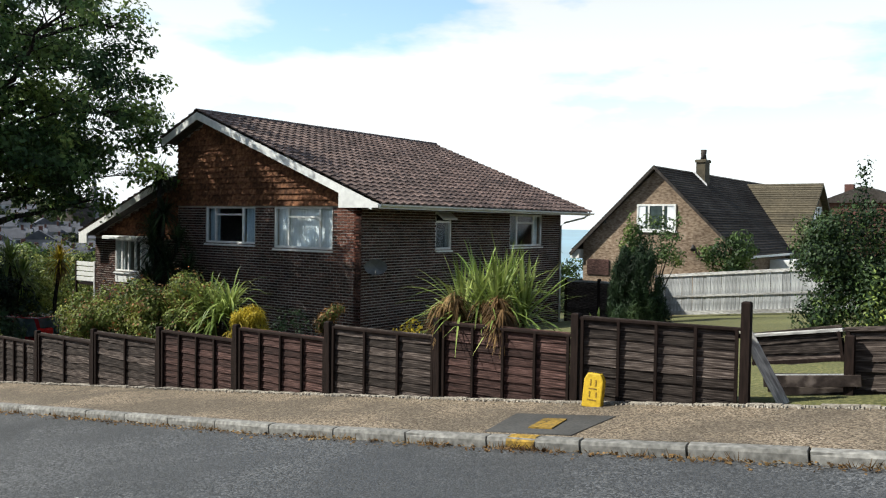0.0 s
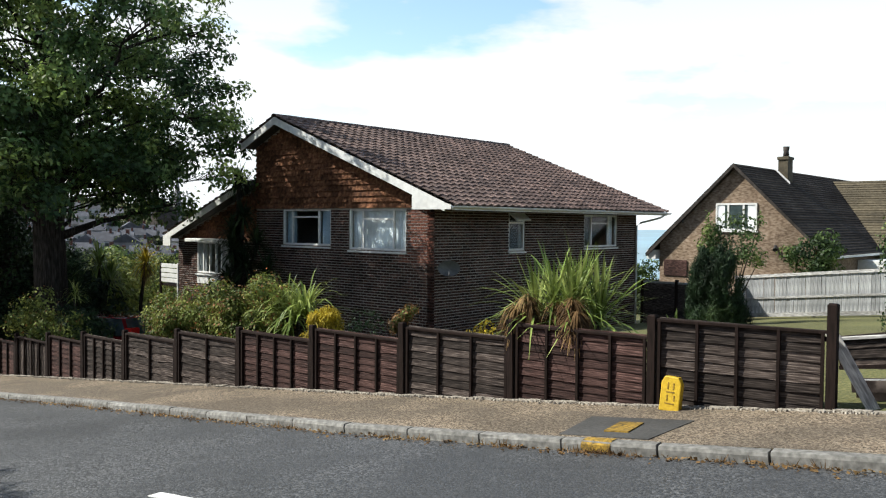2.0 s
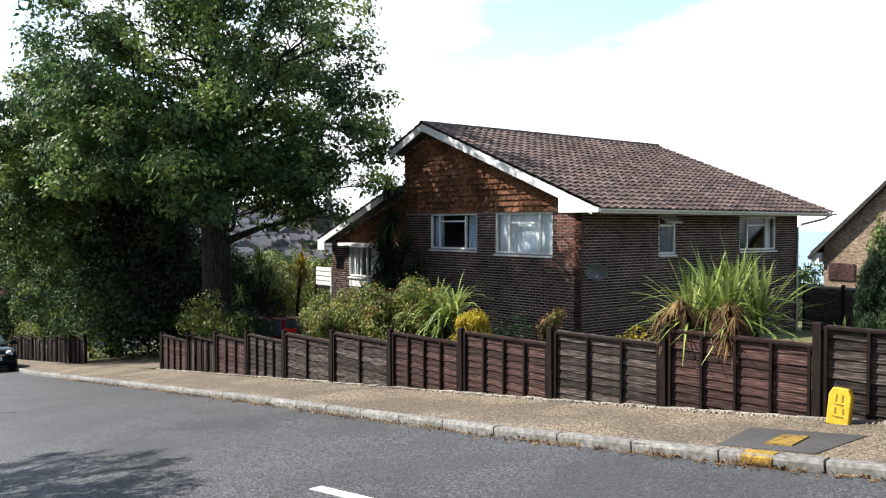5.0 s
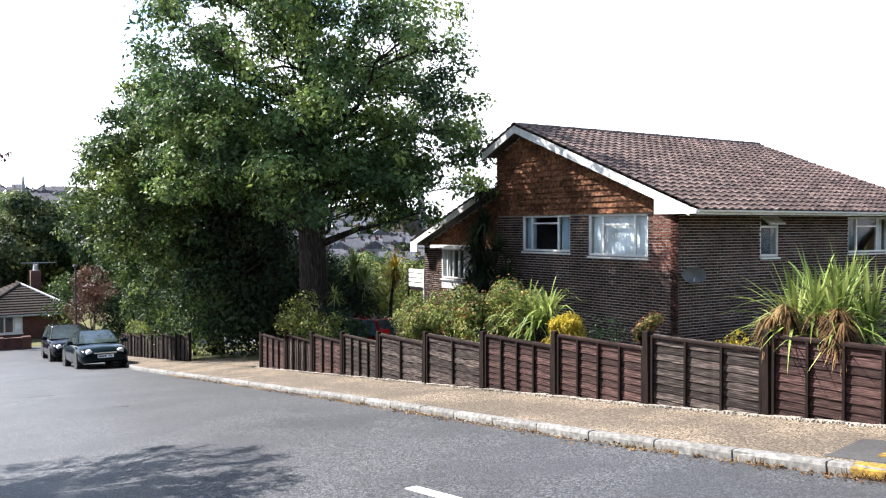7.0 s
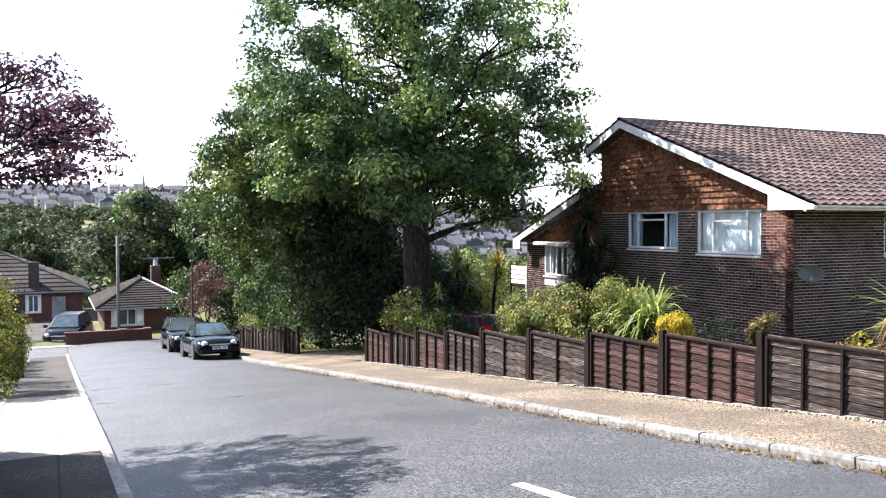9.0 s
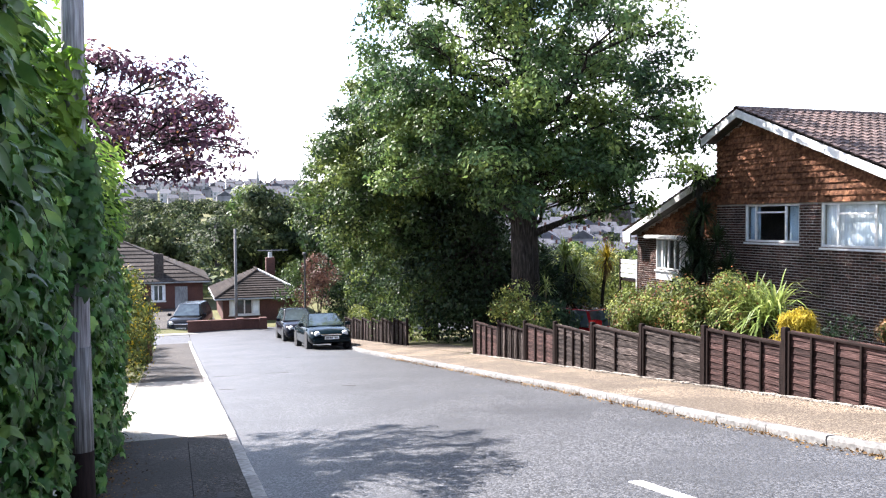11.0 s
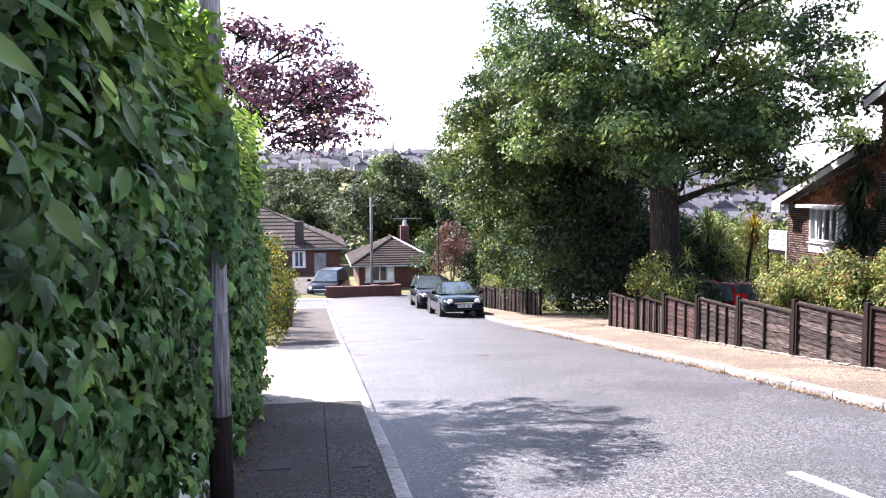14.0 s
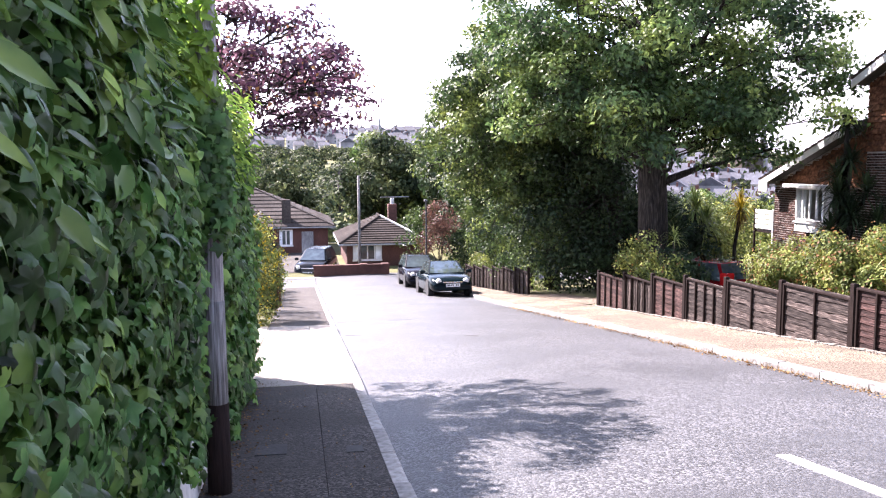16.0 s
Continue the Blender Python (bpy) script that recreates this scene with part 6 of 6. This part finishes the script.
part("young_leaves", leaf_mesh("young_leaves", P, np.stack([np.cos(a) + 0.3, np.sin(a), 0.4 + 0 * a], 1), RNG.uniform(0.08, 0.13, n), "laurel", M["ivy_young_lit"], 0.3), None, up, kind="stuff")
gp = thing("gate_post", "brown timber gate post beside the pavement", "post", m=pose(-26.5, -1.0, street(-26.5) - 0.05))
part("post", Geo().slab(-0.08, -0.08, 0, 0.08, 0.08, 1.35, 0.02), M["bung_brick"], gp)

# ---- trees ----
branch_tree("oak_tree", "large mature oak with a dense dark green crown", (-24.15, 10.35, street(-24.15)),
            ((0, 0, -0.3, 0.66), (0.02, 0, 0.5, 0.50), (0.0, 0.04, 2.0, 0.45), (-0.05, 0.0, 4.0, 0.42), (-0.1, 0.1, 6.0, 0.36), (-0.2, 0.15, 8.0, 0.26), (-0.2, 0.1, 10.5, 0.12)),
            [((-24.0, 10.4, 5.5), (4.2, 5.5, 4.6), 62, 13, -0.80), ((-24.0, 10.0, 5.2), (2.6, 3.7, 3.3), 26, 13, -0.7), ((-24.6, 8.4, 3.8), (2.8, 3.0, 2.2), 10, 14, -0.3), ((-23.2, 14.4, 3.7), (2.0, 2.0, 1.6), 8, 11, -0.8), ((-23.4, 10.3, 3.0), (2.2, 2.6, 0.9), 15, 10, -0.8)],
            "oak", 0.165, 265, 11, twig=(0.65, 1.2), spread=0.46, flat=0.85, lift=0.8, bough_r=0.2)
branch_tree("roadside_tree", "broad leafy tree hanging over the parked cars", (-31.8, 9.6, street(-31.8)),
            ((0, 0, -0.3, 0.38), (0, 0, 0.6, 0.30), (0.0, -0.1, 2.2, 0.27), (-0.1, -0.3, 4.2, 0.22), (-0.2, -0.6, 6.2, 0.16), (-0.2, -0.8, 8.4, 0.08)),
            [((-32.2, 8.3, 2.9), (3.6, 3.3, 4.4), 46, 15, -0.6), ((-31.8, 8.8, 0.9), (2.8, 2.8, 3.2), 26, 14, -0.8), ((-30.4, 6.9, 3.2), (2.6, 2.2, 2.2), 14, 13, -0.5)],
            "tree", 0.17, 280, 12, twig=(0.6, 1.15), spread=0.48, flat=0.8, lift=0.6, bough_r=0.2, keep=lambda p: p[2] > -1.7 and (p[2] > 0.6 or p[1] > 5.7 + 0.3 * (0.6 - p[2])))
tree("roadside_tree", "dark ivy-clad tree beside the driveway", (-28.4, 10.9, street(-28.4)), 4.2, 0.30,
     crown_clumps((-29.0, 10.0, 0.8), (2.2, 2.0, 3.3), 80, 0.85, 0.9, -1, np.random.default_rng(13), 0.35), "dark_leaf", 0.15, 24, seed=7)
for k, (x, y, zt, r, lf) in enumerate(((-71, 6.7, 4.6, 3.2, "bgtree"), (-70, 12.5, 3.4, 3.8, "tree"), (-77, -1.8, 1.5, 2.8, "bgtree"), (-84, 8.5, 5.6, 4.4, "tree"), (-62, 13, 2.8, 3.6, "dark_leaf"), (-66, 18, 3.6, 4.6, "tree"), (-80, 16, 5.0, 5, "bgtree"), (-56, 12.5, 1.6, 3.0, "dark_leaf"), (-52, 14, 1.6, 3.4, "tree"), (-79, 47, -1.6, 4.0, "tree"), (-84, 50, -2.0, 4.0, "bgtree"), (-86, 44, -1.8, 4.4, "tree"), (-70, 30, -0.8, 4.0, "bgtree"), (-74, 36, -1.0, 4.0, "tree"))):
    b = land(x, y)
    hgt = (zt - b)
    tree("background_tree", "leafy garden tree behind the bungalows", (x, y, b), hgt * 0.45, 0.22,
         crown_clumps((x, y, b + hgt * 0.55), (r, r, hgt * 0.42), 46, 1.25, 0.8, -0.9, np.random.default_rng(40 + k), 0.3), lf, 0.32, 10, "tuft", limbs=6, seed=20 + k)
branch_tree("plum_tree", "purple-leaved plum tree over the hedge", (-11.7, -2.15, street(-11.7)),
            ((0, 0, -0.2, 0.12), (0.02, 0.05, 0.8, 0.09), (0.05, 0.2, 1.8, 0.08), (0.05, 0.4, 2.7, 0.07), (0.0, 0.6, 3.5, 0.05)),
            [((-11.6, -1.22, 2.66), (2.3, 1.8, 1.08), 36, 11, -0.45), ((-11.6, -1.35, 2.7), (1.35, 1.1, 0.7), 16, 8, -0.4)],
            "plum", 0.08, 860, 15, twig=(0.22, 0.55), spread=0.18, flat=0.7, lift=0.25, bough_r=0.26, extra=("shrub_red", 0.05))

# ---- shrubs behind the fences ----
def ball(c, r, n, s, seed, low=-0.8):
    return crown_clumps(c, r, n, s, 0.85, low, np.random.default_rng(seed), 0.3)


bush("shrub", "round green shrub spilling over the fence", "shrub", ball((-20.6, 8.75, -1.0), (1.0, 0.7, 0.75), 26, 0.32, 1), "shrub", "leaf", 0.09, 110, (-20.6, 9.0, street(-20.6)), extra=("shrub_red", 0.05, 0.07))
bush("shrub", "wide green and russet shrub behind the fence", "shrub", ball((-14.9, 9.1, -0.45), (1.0, 0.6, 0.6), 40, 0.28, 2), "shrub", "leaf", 0.07, 330, (-14.9, 9.2, street(-14.9)), extra=("shrub_red", 0.12, 0.06))
bush("shrub", "tall russet-tipped shrub behind the fence", "shrub", ball((-13.0, 9.35, -0.16), (1.2, 0.7, 0.72), 50, 0.30, 3), "shrub", "leaf", 0.07, 330, (-13.0, 9.4, street(-13)), extra=("shrub_red", 0.12, 0.06))
bush("golden_conifer", "bright golden dome-shaped conifer", "conifer", ball((-10.38, 8.9, -0.28), (0.35, 0.31, 0.40), 70, 0.12, 4) + ball((-10.38, 8.9, 0.04), (0.25, 0.23, 0.22), 46, 0.10, 44), "gold", "needle", 0.10, 560, (-10.38, 8.9, street(-10.38)), shell=0.3, droop=1.2)
bush("dark_shrub", "dark shrub with pale flowers by the brick wall", "shrub", ball((-11.7, 11.3, -0.75), (0.55, 0.5, 0.65), 20, 0.25, 5), "dark_leaf", "leaf", 0.07, 90, (-11.7, 11.3, street(-11.7)))
sp = []
for k in range(16):
    t = k / 15
    sp.append((-8.64 + 0.10 * math.cos(t * 13), 8.95 + 0.12 * math.sin(t * 13), -0.65 + 0.98 * t, 0.165 - 0.06 * t, 0.165 - 0.06 * t, 0.09))
bush("spiral_conifer", "clipped golden-green spiral conifer", "conifer", sp, "shrub", "leaf", 0.045, 2200, (-8.72, 8.95, street(-8.72)), shell=0.3, extra=("shrub_red", 0.4, 0.045))
bush("lime_shrub", "small lime-yellow shrub behind the fence", "shrub", ball((-7.3, 9.15, -0.05), (0.22, 0.2, 0.28), 12, 0.12, 6), "gold", "leaf", 0.06, 260, (-7.3, 9.15, street(-7.3)))
con = []
for k in range(90):
    t = RNG.random() ** 1.2
    a = RNG.uniform(0, 6.3)
    r = (1.0 - 0.55 * t ** 1.6) * RNG.uniform(0.75, 1.08)
    con.append((-9.62 + r * math.cos(a) * 0.88, 22.6 + r * math.sin(a) * 0.88, -1.4 + 2.2 * t, 0.17, 0.17, 0.34))
con += [(-9.62, 22.6, -1.2 + 0.28 * k, 0.62 - 0.05 * k, 0.62 - 0.05 * k, 0.4) for k in range(7)]
bush("dark_conifer", "dense dark green upright conifer on the lawn", "conifer", con, "dark_leaf", "needle", 0.17, 420, (-9.62, 22.6, land(-9.62, 22.6)), droop=-0.9)
bush("shrub", "light green loose shrub behind the conifer", "shrub", ball((-9.5, 23.7, 0.95), (0.95, 0.6, 0.95), 34, 0.27, 7) + [(-9.5 + 0.25 * k, 23.6, 1.7 + 0.12 * (k % 2), 0.14, 0.14, 0.3) for k in range(-3, 4)], "tree", "leaf", 0.10, 95, (-9.5, 23.7, land(-9.5, 23.7)))
bush("shrub", "olive shrub in the gap between the two houses", "shrub", ball((-22.0, 41.0, -1.2), (1.4, 1.0, 1.5), 30, 0.5, 27), "tree", "leaf", 0.16, 40, (-22.0, 41.0, land(-22, 41)))
bush("large_shrub", "large leafy shrub beside the lawn", "shrub", ball((-2.45, 16.4, 0.8), (1.3, 1.1, 1.25), 90, 0.36, 8) + [(-2.72, 16.5, 2.2 + 0.2 * k, 0.12, 0.12, 0.16) for k in range(4)], "dark_leaf", "leaf", 0.07, 170, (-2.5, 16.4, land(-2.5, 16.4)), extra=("tree", 0.4, 0.07))
bush("shrub", "bright green shrub by the brick gable", "shrub", ball((-9.2, 30.0, 0.35), (1.05, 0.7, 1.0), 30, 0.34, 9), "tree", "leaf", 0.13, 80, (-9.2, 30.0, land(-9.2, 30)))
# undergrowth in near-black leaves: the shade under the trees put into the colour
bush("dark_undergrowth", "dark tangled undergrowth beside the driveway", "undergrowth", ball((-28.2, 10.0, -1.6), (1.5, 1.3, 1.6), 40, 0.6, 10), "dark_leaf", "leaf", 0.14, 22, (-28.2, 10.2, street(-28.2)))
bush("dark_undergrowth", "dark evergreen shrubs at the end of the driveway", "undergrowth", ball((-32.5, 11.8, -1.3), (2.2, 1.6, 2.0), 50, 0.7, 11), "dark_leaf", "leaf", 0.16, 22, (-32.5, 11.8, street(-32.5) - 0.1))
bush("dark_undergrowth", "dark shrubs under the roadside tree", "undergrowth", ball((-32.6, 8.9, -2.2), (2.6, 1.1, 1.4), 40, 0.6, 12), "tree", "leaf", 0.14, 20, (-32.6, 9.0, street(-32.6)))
# added screen, dark-coloured to stand for the deep shade here
bush("dark_undergrowth", "near-black leaf screen standing for the shade behind the driveway", "undergrowth", ball((-28.6, 12.6, -1.5), (2.4, 1.2, 1.9), 70, 0.6, 15), "dark_leaf", "leaf", 0.15, 40, (-28.6, 12.6, street(-28.6)))
bush("shrub", "copper-leaved shrub beyond the parked cars", "shrub", ball((-44.0, 7.1, -1.7), (1.3, 1.0, 1.4), 34, 0.42, 13), "copper", "leaf", 0.13, 40, (-44.0, 7.1, street(-44.0)))
bush("shrub", "upright green conifer-like shrub beyond the cars", "shrub", ball((-46.4, 6.3, -2.3), (1.0, 0.9, 1.9), 34, 0.42, 14), "tree", "leaf", 0.16, 24, (-46.4, 6.3, street(-46.4)))
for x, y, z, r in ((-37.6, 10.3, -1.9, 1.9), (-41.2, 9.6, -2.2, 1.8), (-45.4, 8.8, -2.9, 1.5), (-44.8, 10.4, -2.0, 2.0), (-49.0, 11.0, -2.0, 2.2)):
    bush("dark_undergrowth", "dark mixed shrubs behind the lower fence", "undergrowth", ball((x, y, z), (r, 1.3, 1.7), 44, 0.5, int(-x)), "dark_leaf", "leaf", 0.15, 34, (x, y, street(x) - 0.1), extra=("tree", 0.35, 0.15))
bush("low_hedge", "clipped light green hedge behind the fence", "hedge", [(-35.6 - 0.4 * k, 7.85, -2.75, 0.42, 0.4, 0.5) for k in range(8)], "shrub", "leaf", 0.10, 70, (-37.2, 8.1, street(-37.2)))
bush("yellow_shrub", "yellow-green shrub beside the pavement", "shrub", ball((-20.6, -1.38, -0.8), (1.5, 0.5, 1.25), 60, 0.3, 16), "shrub", "leaf", 0.09, 110, (-20.8, -1.5, street(-20.8)), extra=("gold", 0.25, 0.07))
bush("dark_shrub", "dark purple-green shrub behind the yellow one", "shrub", ball((-24.2, -1.75, -1.0), (1.6, 0.6, 1.6), 40, 0.4, 17), "dark_leaf", "leaf", 0.1, 40, (-23.6, -1.7, street(-23.6)))
for k, (x, y, z, r, h, lf) in enumerate(((-30.5, 15.6, -1.2, 1.6, 1.3, "shrub"), (-28.6, 14.9, -1.2, 1.0, 1.0, "shrub"), (-23.6, 10.9, -1.75, 0.5, 0.5, "dark_leaf"), (-29.6, 12.2, -1.2, 1.3, 1.6, "dark_leaf"), (-31.5, 13.2, -0.6, 1.4, 2.0, "dark_leaf"), (-33.0, 17.6, -1.0, 2.0, 1.6, "shrub"), (-33.5, 14.2, -1.4, 1.6, 1.5, "dark_leaf"), (-36.0, 20.5, -1.4, 2.4, 1.5, "tree"), (-30.0, 19.0, -1.3, 1.8, 1.4, "shrub"), (-38, 16.5, -1.3, 2.2, 1.8, "dark_leaf"), (-24.0, 12.4, -1.9, 0.9, 0.8, "dark_leaf"), (-21.9, 10.0, -1.45, 0.7, 0.7, "dark_leaf"), (-31, 23, -1.3, 2.0, 1.5, "bgtree"), (-41, 26, -1.8, 3, 1.8, "tree"))):
    # paler leaves mixed in: brightness of sunlit shrubs put into the colour
    bush("garden_shrub", "mixed evergreen shrub in the lower garden", "shrub", ball((x, y, z), (r, r * 0.8, h), 30, 0.5, 60 + k), lf, "leaf", 0.15, 22, (x, y, min(land(x, y), z - h * 0.6)), group="lower garden shrubs", extra=("shrub", 0.25, 0.13) if lf != "dark_leaf" else None)


for k in range(4):
    x = -27.8 - 2.9 * k
    bush("garden_hedge", "dark clipped garden hedge along the pavement", "hedge", ball((x, -1.75, street(x) + 0.75), (1.6, 0.55, 0.85), 30, 0.36, 90 + k), "tree", "leaf", 0.12, 40, (x, -1.75, street(x)), group="hedge along the lower pavement")

# ---- sword-leaved cordylines ----
def blade_mesh(name, centre, count, length, width, spread, mat, up=0.5, seed=1, droop=0.55):
    rng = np.random.default_rng(seed)
    g = Geo()
    for k in range(count):
        a = rng.uniform(0, 2 * math.pi)
        e = math.radians(rng.uniform(*spread))
        L = length * rng.uniform(0.7, 1.15)
        d = Vector((math.cos(a) * math.cos(e), math.sin(a) * math.cos(e), math.sin(e)))
        s = Vector((-math.sin(a), math.cos(a), 0)) * width
        k0 = len(g.v)
        sag = droop * rng.uniform(0.4, 1.3)
        base = Vector(centre) + d * 0.05 + Vector((0, 0, rng.uniform(-0.15, 0.15)))
        for i in range(6):
            t = i / 5
            p = base + d * L * t + Vector((0, 0, -sag * L * t * t * t * (1.1 - 0.7 * abs(d.z))))
            w = (0.55 + 0.75 * t) if t < 0.5 else (1.0 - (t - 0.5) * 1.9)
            c = Vector((0, 0, -0.25 * width * w))
            g.v += [tuple(p - s * w), tuple(p + c), tuple(p + s * w)]
        for i in range(5):
            q = k0 + 3 * i
            g.f += [(q, q + 1, q + 4, q + 3), (q + 1, q + 2, q + 5, q + 4)]
    return g.data(name, mat, fix=False)


def cordyline(label, base, heads, length, count, mat="blade", width=0.022, seed=1, skirt=(), trunk_r=0.06, spread=(-25, 85), droop=0.55):
    root = thing("cordyline", label, "palm-like plant", "", pose(*base))
    o = Vector(base)
    for k, h in enumerate(heads):
        h = Vector(h) - o
        mid = Vector((h.x * 0.3, h.y * 0.3, h.z * 0.55))
        part("trunk", Geo().tube([(0, 0, -0.1), mid, h], [trunk_r * 1.2, trunk_r, trunk_r * 0.9], 9), M["bark"], root, smooth=True)
        part("leaf_head", blade_mesh("leaf_head", h, count, length, width, spread, M[mat], seed=seed + k, droop=droop), None, root)
    for k, (c, r, n) in enumerate(skirt):
        part("dead_skirt", blade_mesh("dead_skirt", Vector(c) - o, n, r, 0.010, (-85, -5), M["dead"], seed=seed + 30 + k, droop=0.9), None, root, "drooping brown dead leaves")
    return root


cordyline("large cordyline with long arching striped green leaves and dead skirt", (-5.75, 8.95, street(-5.75)), [(-6.15, 8.85, 0.42), (-5.95, 8.95, 0.58), (-5.65, 8.9, 0.50), (-5.4, 9.15, 0.40), (-5.8, 9.3, 0.56)], 0.92, 75, "blade", 0.019, 1,
          [((-6.15, 8.42, 0.50), 0.21, 700), ((-6.05, 8.5, 0.64), 0.22, 420), ((-5.3, 8.46, 0.50), 0.21, 700), ((-5.42, 8.55, 0.64), 0.22, 420), ((-5.75, 8.7, 0.55), 0.26, 240)], spread=(-5, 84), droop=0.40)
cordyline("cordyline with pale green arching leaves", (-11.75, 9.4, street(-11.75)), [(-12.05, 9.4, -0.08), (-11.6, 9.5, 0.04), (-11.8, 9.4, -0.15)], 0.92, 85, "blade", 0.020, 11, spread=(0, 78), droop=0.8)
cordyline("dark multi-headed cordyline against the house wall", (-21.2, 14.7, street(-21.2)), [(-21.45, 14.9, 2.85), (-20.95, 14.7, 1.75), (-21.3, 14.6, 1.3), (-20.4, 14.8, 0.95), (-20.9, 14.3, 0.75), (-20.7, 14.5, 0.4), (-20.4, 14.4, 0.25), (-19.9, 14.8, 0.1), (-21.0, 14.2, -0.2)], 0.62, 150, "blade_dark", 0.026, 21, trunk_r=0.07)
cordyline("young cordyline in the lower garden", (-27.2, 13.3, -2.7), [(-27.2, 13.3, 0.2), (-27.0, 13.6, -0.35)], 0.9, 90, "blade", 0.028, 31)
cordyline("cordyline with browning leaves in the lower garden", (-26.3, 14.25, -2.6), [(-26.3, 14.5, 0.2)], 0.6, 130, "gold", 0.026, 41, [((-26.3, 14.5, 0.2), 0.6, 160)])
cordyline("small cordyline in the lower garden", (-23.1, 10.6, -2.3), [(-23.1, 10.6, -0.45)], 0.42, 60, "blade", 0.016, 51, trunk_r=0.04)
cordyline("small spiky plant behind the fence", (-4.6, 9.6, street(-4.6)), [(-4.6, 9.6, 0.15)], 0.35, 26, "blade", 0.02, 61, trunk_r=0.03)

# ---- the town on the far hill ----
far_walls = [material("far_wall_white", ((0.28, 0.28, 0.29), (0.36, 0.36, 0.37)), 0.9, 0.5, 0.1, 0.0), material("far_wall_cream", ((0.20, 0.19, 0.18), (0.27, 0.255, 0.24)), 0.9, 0.5, 0.1, 0.0), material("far_wall_grey", ((0.14, 0.14, 0.155), (0.20, 0.20, 0.215)), 0.9, 0.5, 0.1, 0.0)]
far_roof = material("far_slate", ((0.045, 0.047, 0.058), (0.085, 0.088, 0.105)), 0.8, 0.5, 0.1, 0.0, vary=0.3, by="object")
masters = []
for k, wm in enumerate(far_walls):
    t = thing("town_house", ("white", "cream", "grey")[k] + " rendered terraced house with a slate roof on the far hill", "house", "houses of the far town", pose(-400, 190, -2000))
    w, d, h = 7.0 + k, 9.0, 6.0
    part("wall", Geo().box(-d / 2, -w / 2, -6, d / 2, w / 2, h), wm, t)
    part("roof", Geo().extrude([(-d / 2 - .3, -w / 2 - .2, h - 0.1), (d / 2 + .3, -w / 2 - .2, h - 0.1), (0, -w / 2 - .2, h + 2.9)], (0, w + .4, 0)), far_roof, t)
    part("chimney", Geo().slab(-0.6, w / 2 - 1.2, h + 1.5, 0.6, w / 2 - 0.4, h + 4.2, 0.1), M["bung_brick"], t)
    for yy in (-w * 0.28, w * 0.22):
        for zz in (0.9, 3.7):
            part("window", Geo().box(d / 2 - 0.05, yy - 0.6, zz, d / 2 + 0.06, yy + 0.6, zz + 1.5), M["car_glass"], t)
    masters.append(t)
rng = np.random.default_rng(77)
spots = []
for r0, az0, az1, n in ((330, 20, 34, 16), (375, 19, 35, 18), (425, 18, 36, 20), (480, 18, 36, 18), (560, 10, 34, 14), (640, -4, 30, 22), (700, -4, 16, 20), (760, -4, 14, 22), (820, -4, 14, 24), (880, -4, 14, 24), (930, -4, 12, 22)):
    for k in range(n):
        az = math.radians(az0 + (az1 - az0) * (k + rng.uniform(0.1, 0.9)) / n)
        spots.append((r0 + rng.normal(0, 9), az))
for k, (r, az) in enumerate(spots):
    x, y = -r * math.cos(az), r * math.sin(az)
    m = pose(x, y, land(x, y), 0, 0, -math.degrees(az) + rng.choice([0, 0, 90]) + rng.normal(0, 6)) @ Matrix.Scale(rng.uniform(0.85, 1.15), 4)
    q = masters[int(rng.integers(0, 3))]
    if k < 3:
        masters[k].matrix_world = m
    else:
        copy_thing(q, m)
church_stone = material("church_stone", ((0.10, 0.10, 0.105), (0.17, 0.17, 0.175), (0.24, 0.24, 0.24)), 0.9, 0.6, 0.1, 0.0)
for x, y, z0, zt, lab in ((-314.5, 30.0, -6, 21.0, "stone church with a pointed spire far off"), (-467, 279, -6, 34.5, "distant church tower with a tall spire")):
    c = thing("church", lab, "church", m=pose(x, y, land(x, y)))
    hgt = zt - land(x, y)
    part("tower", Geo().box(-2, -2, -4, 2, 2, hgt * 0.5), church_stone, c)
    part("spire", Geo().tube([(0, 0, hgt * 0.48), (0, 0, hgt)], [2.3, 0.05], 8), church_stone, c)
    part("nave", Geo().extrude([(-4, -16, -3), (4, -16, -3), (4, -16, hgt * 0.25), (0, -16, hgt * 0.42), (-4, -16, hgt * 0.25)], (0, 14, 0)), M["far_tile"], c)
cl = []
for k in range(640):
    r = rng.uniform(110, 900) if k > 150 else rng.uniform(90, 300)
    az = math.radians(rng.uniform(-9, 62) if r < 240 else rng.uniform(-8, 16) if k % 2 and r < 580 else rng.uniform(9, 44))
    x, y = -r * math.cos(az), r * math.sin(az)
    s = rng.uniform(2.2, 4.2) * (1 + r / 900)
    cl.append((x, y, land(x, y) + s * 0.5, s * 1.3, s * 1.3, s))
for k in range(560):
    r = rng.uniform(100, 450) if k < 330 else rng.uniform(330, 640)
    az = math.radians(rng.uniform(-10, 9)) if k % 3 or k > 330 else math.radians(rng.uniform(45, 80))
    x, y = -r * math.cos(az), r * math.sin(az)
    s = rng.uniform(2.0, 3.6) * (1 + r / 900)
    cl.append((x, y, land(x, y) + s * 0.4, s * 1.5, s * 1.5, s))
P, N = clump_points(cl, 0.9, 0.7)
tagged(part("far_woods", leaf_mesh("far_woods", P, N, RNG.uniform(0.9, 2.0, len(P)), "tuft", M["bgtree"], 0.1), None), "trees and woods between the far houses", "woods", kind="stuff")

tagged(part("front_drive", Geo().grid([[(x, y, street(x) + 0.03) for y in (-11, -5, 0, 2.0)] for x in np.arange(-60, -45.6, 1.5)]), M["path"]), "grey drive in front of the far bungalow", "driveway", kind="structure")
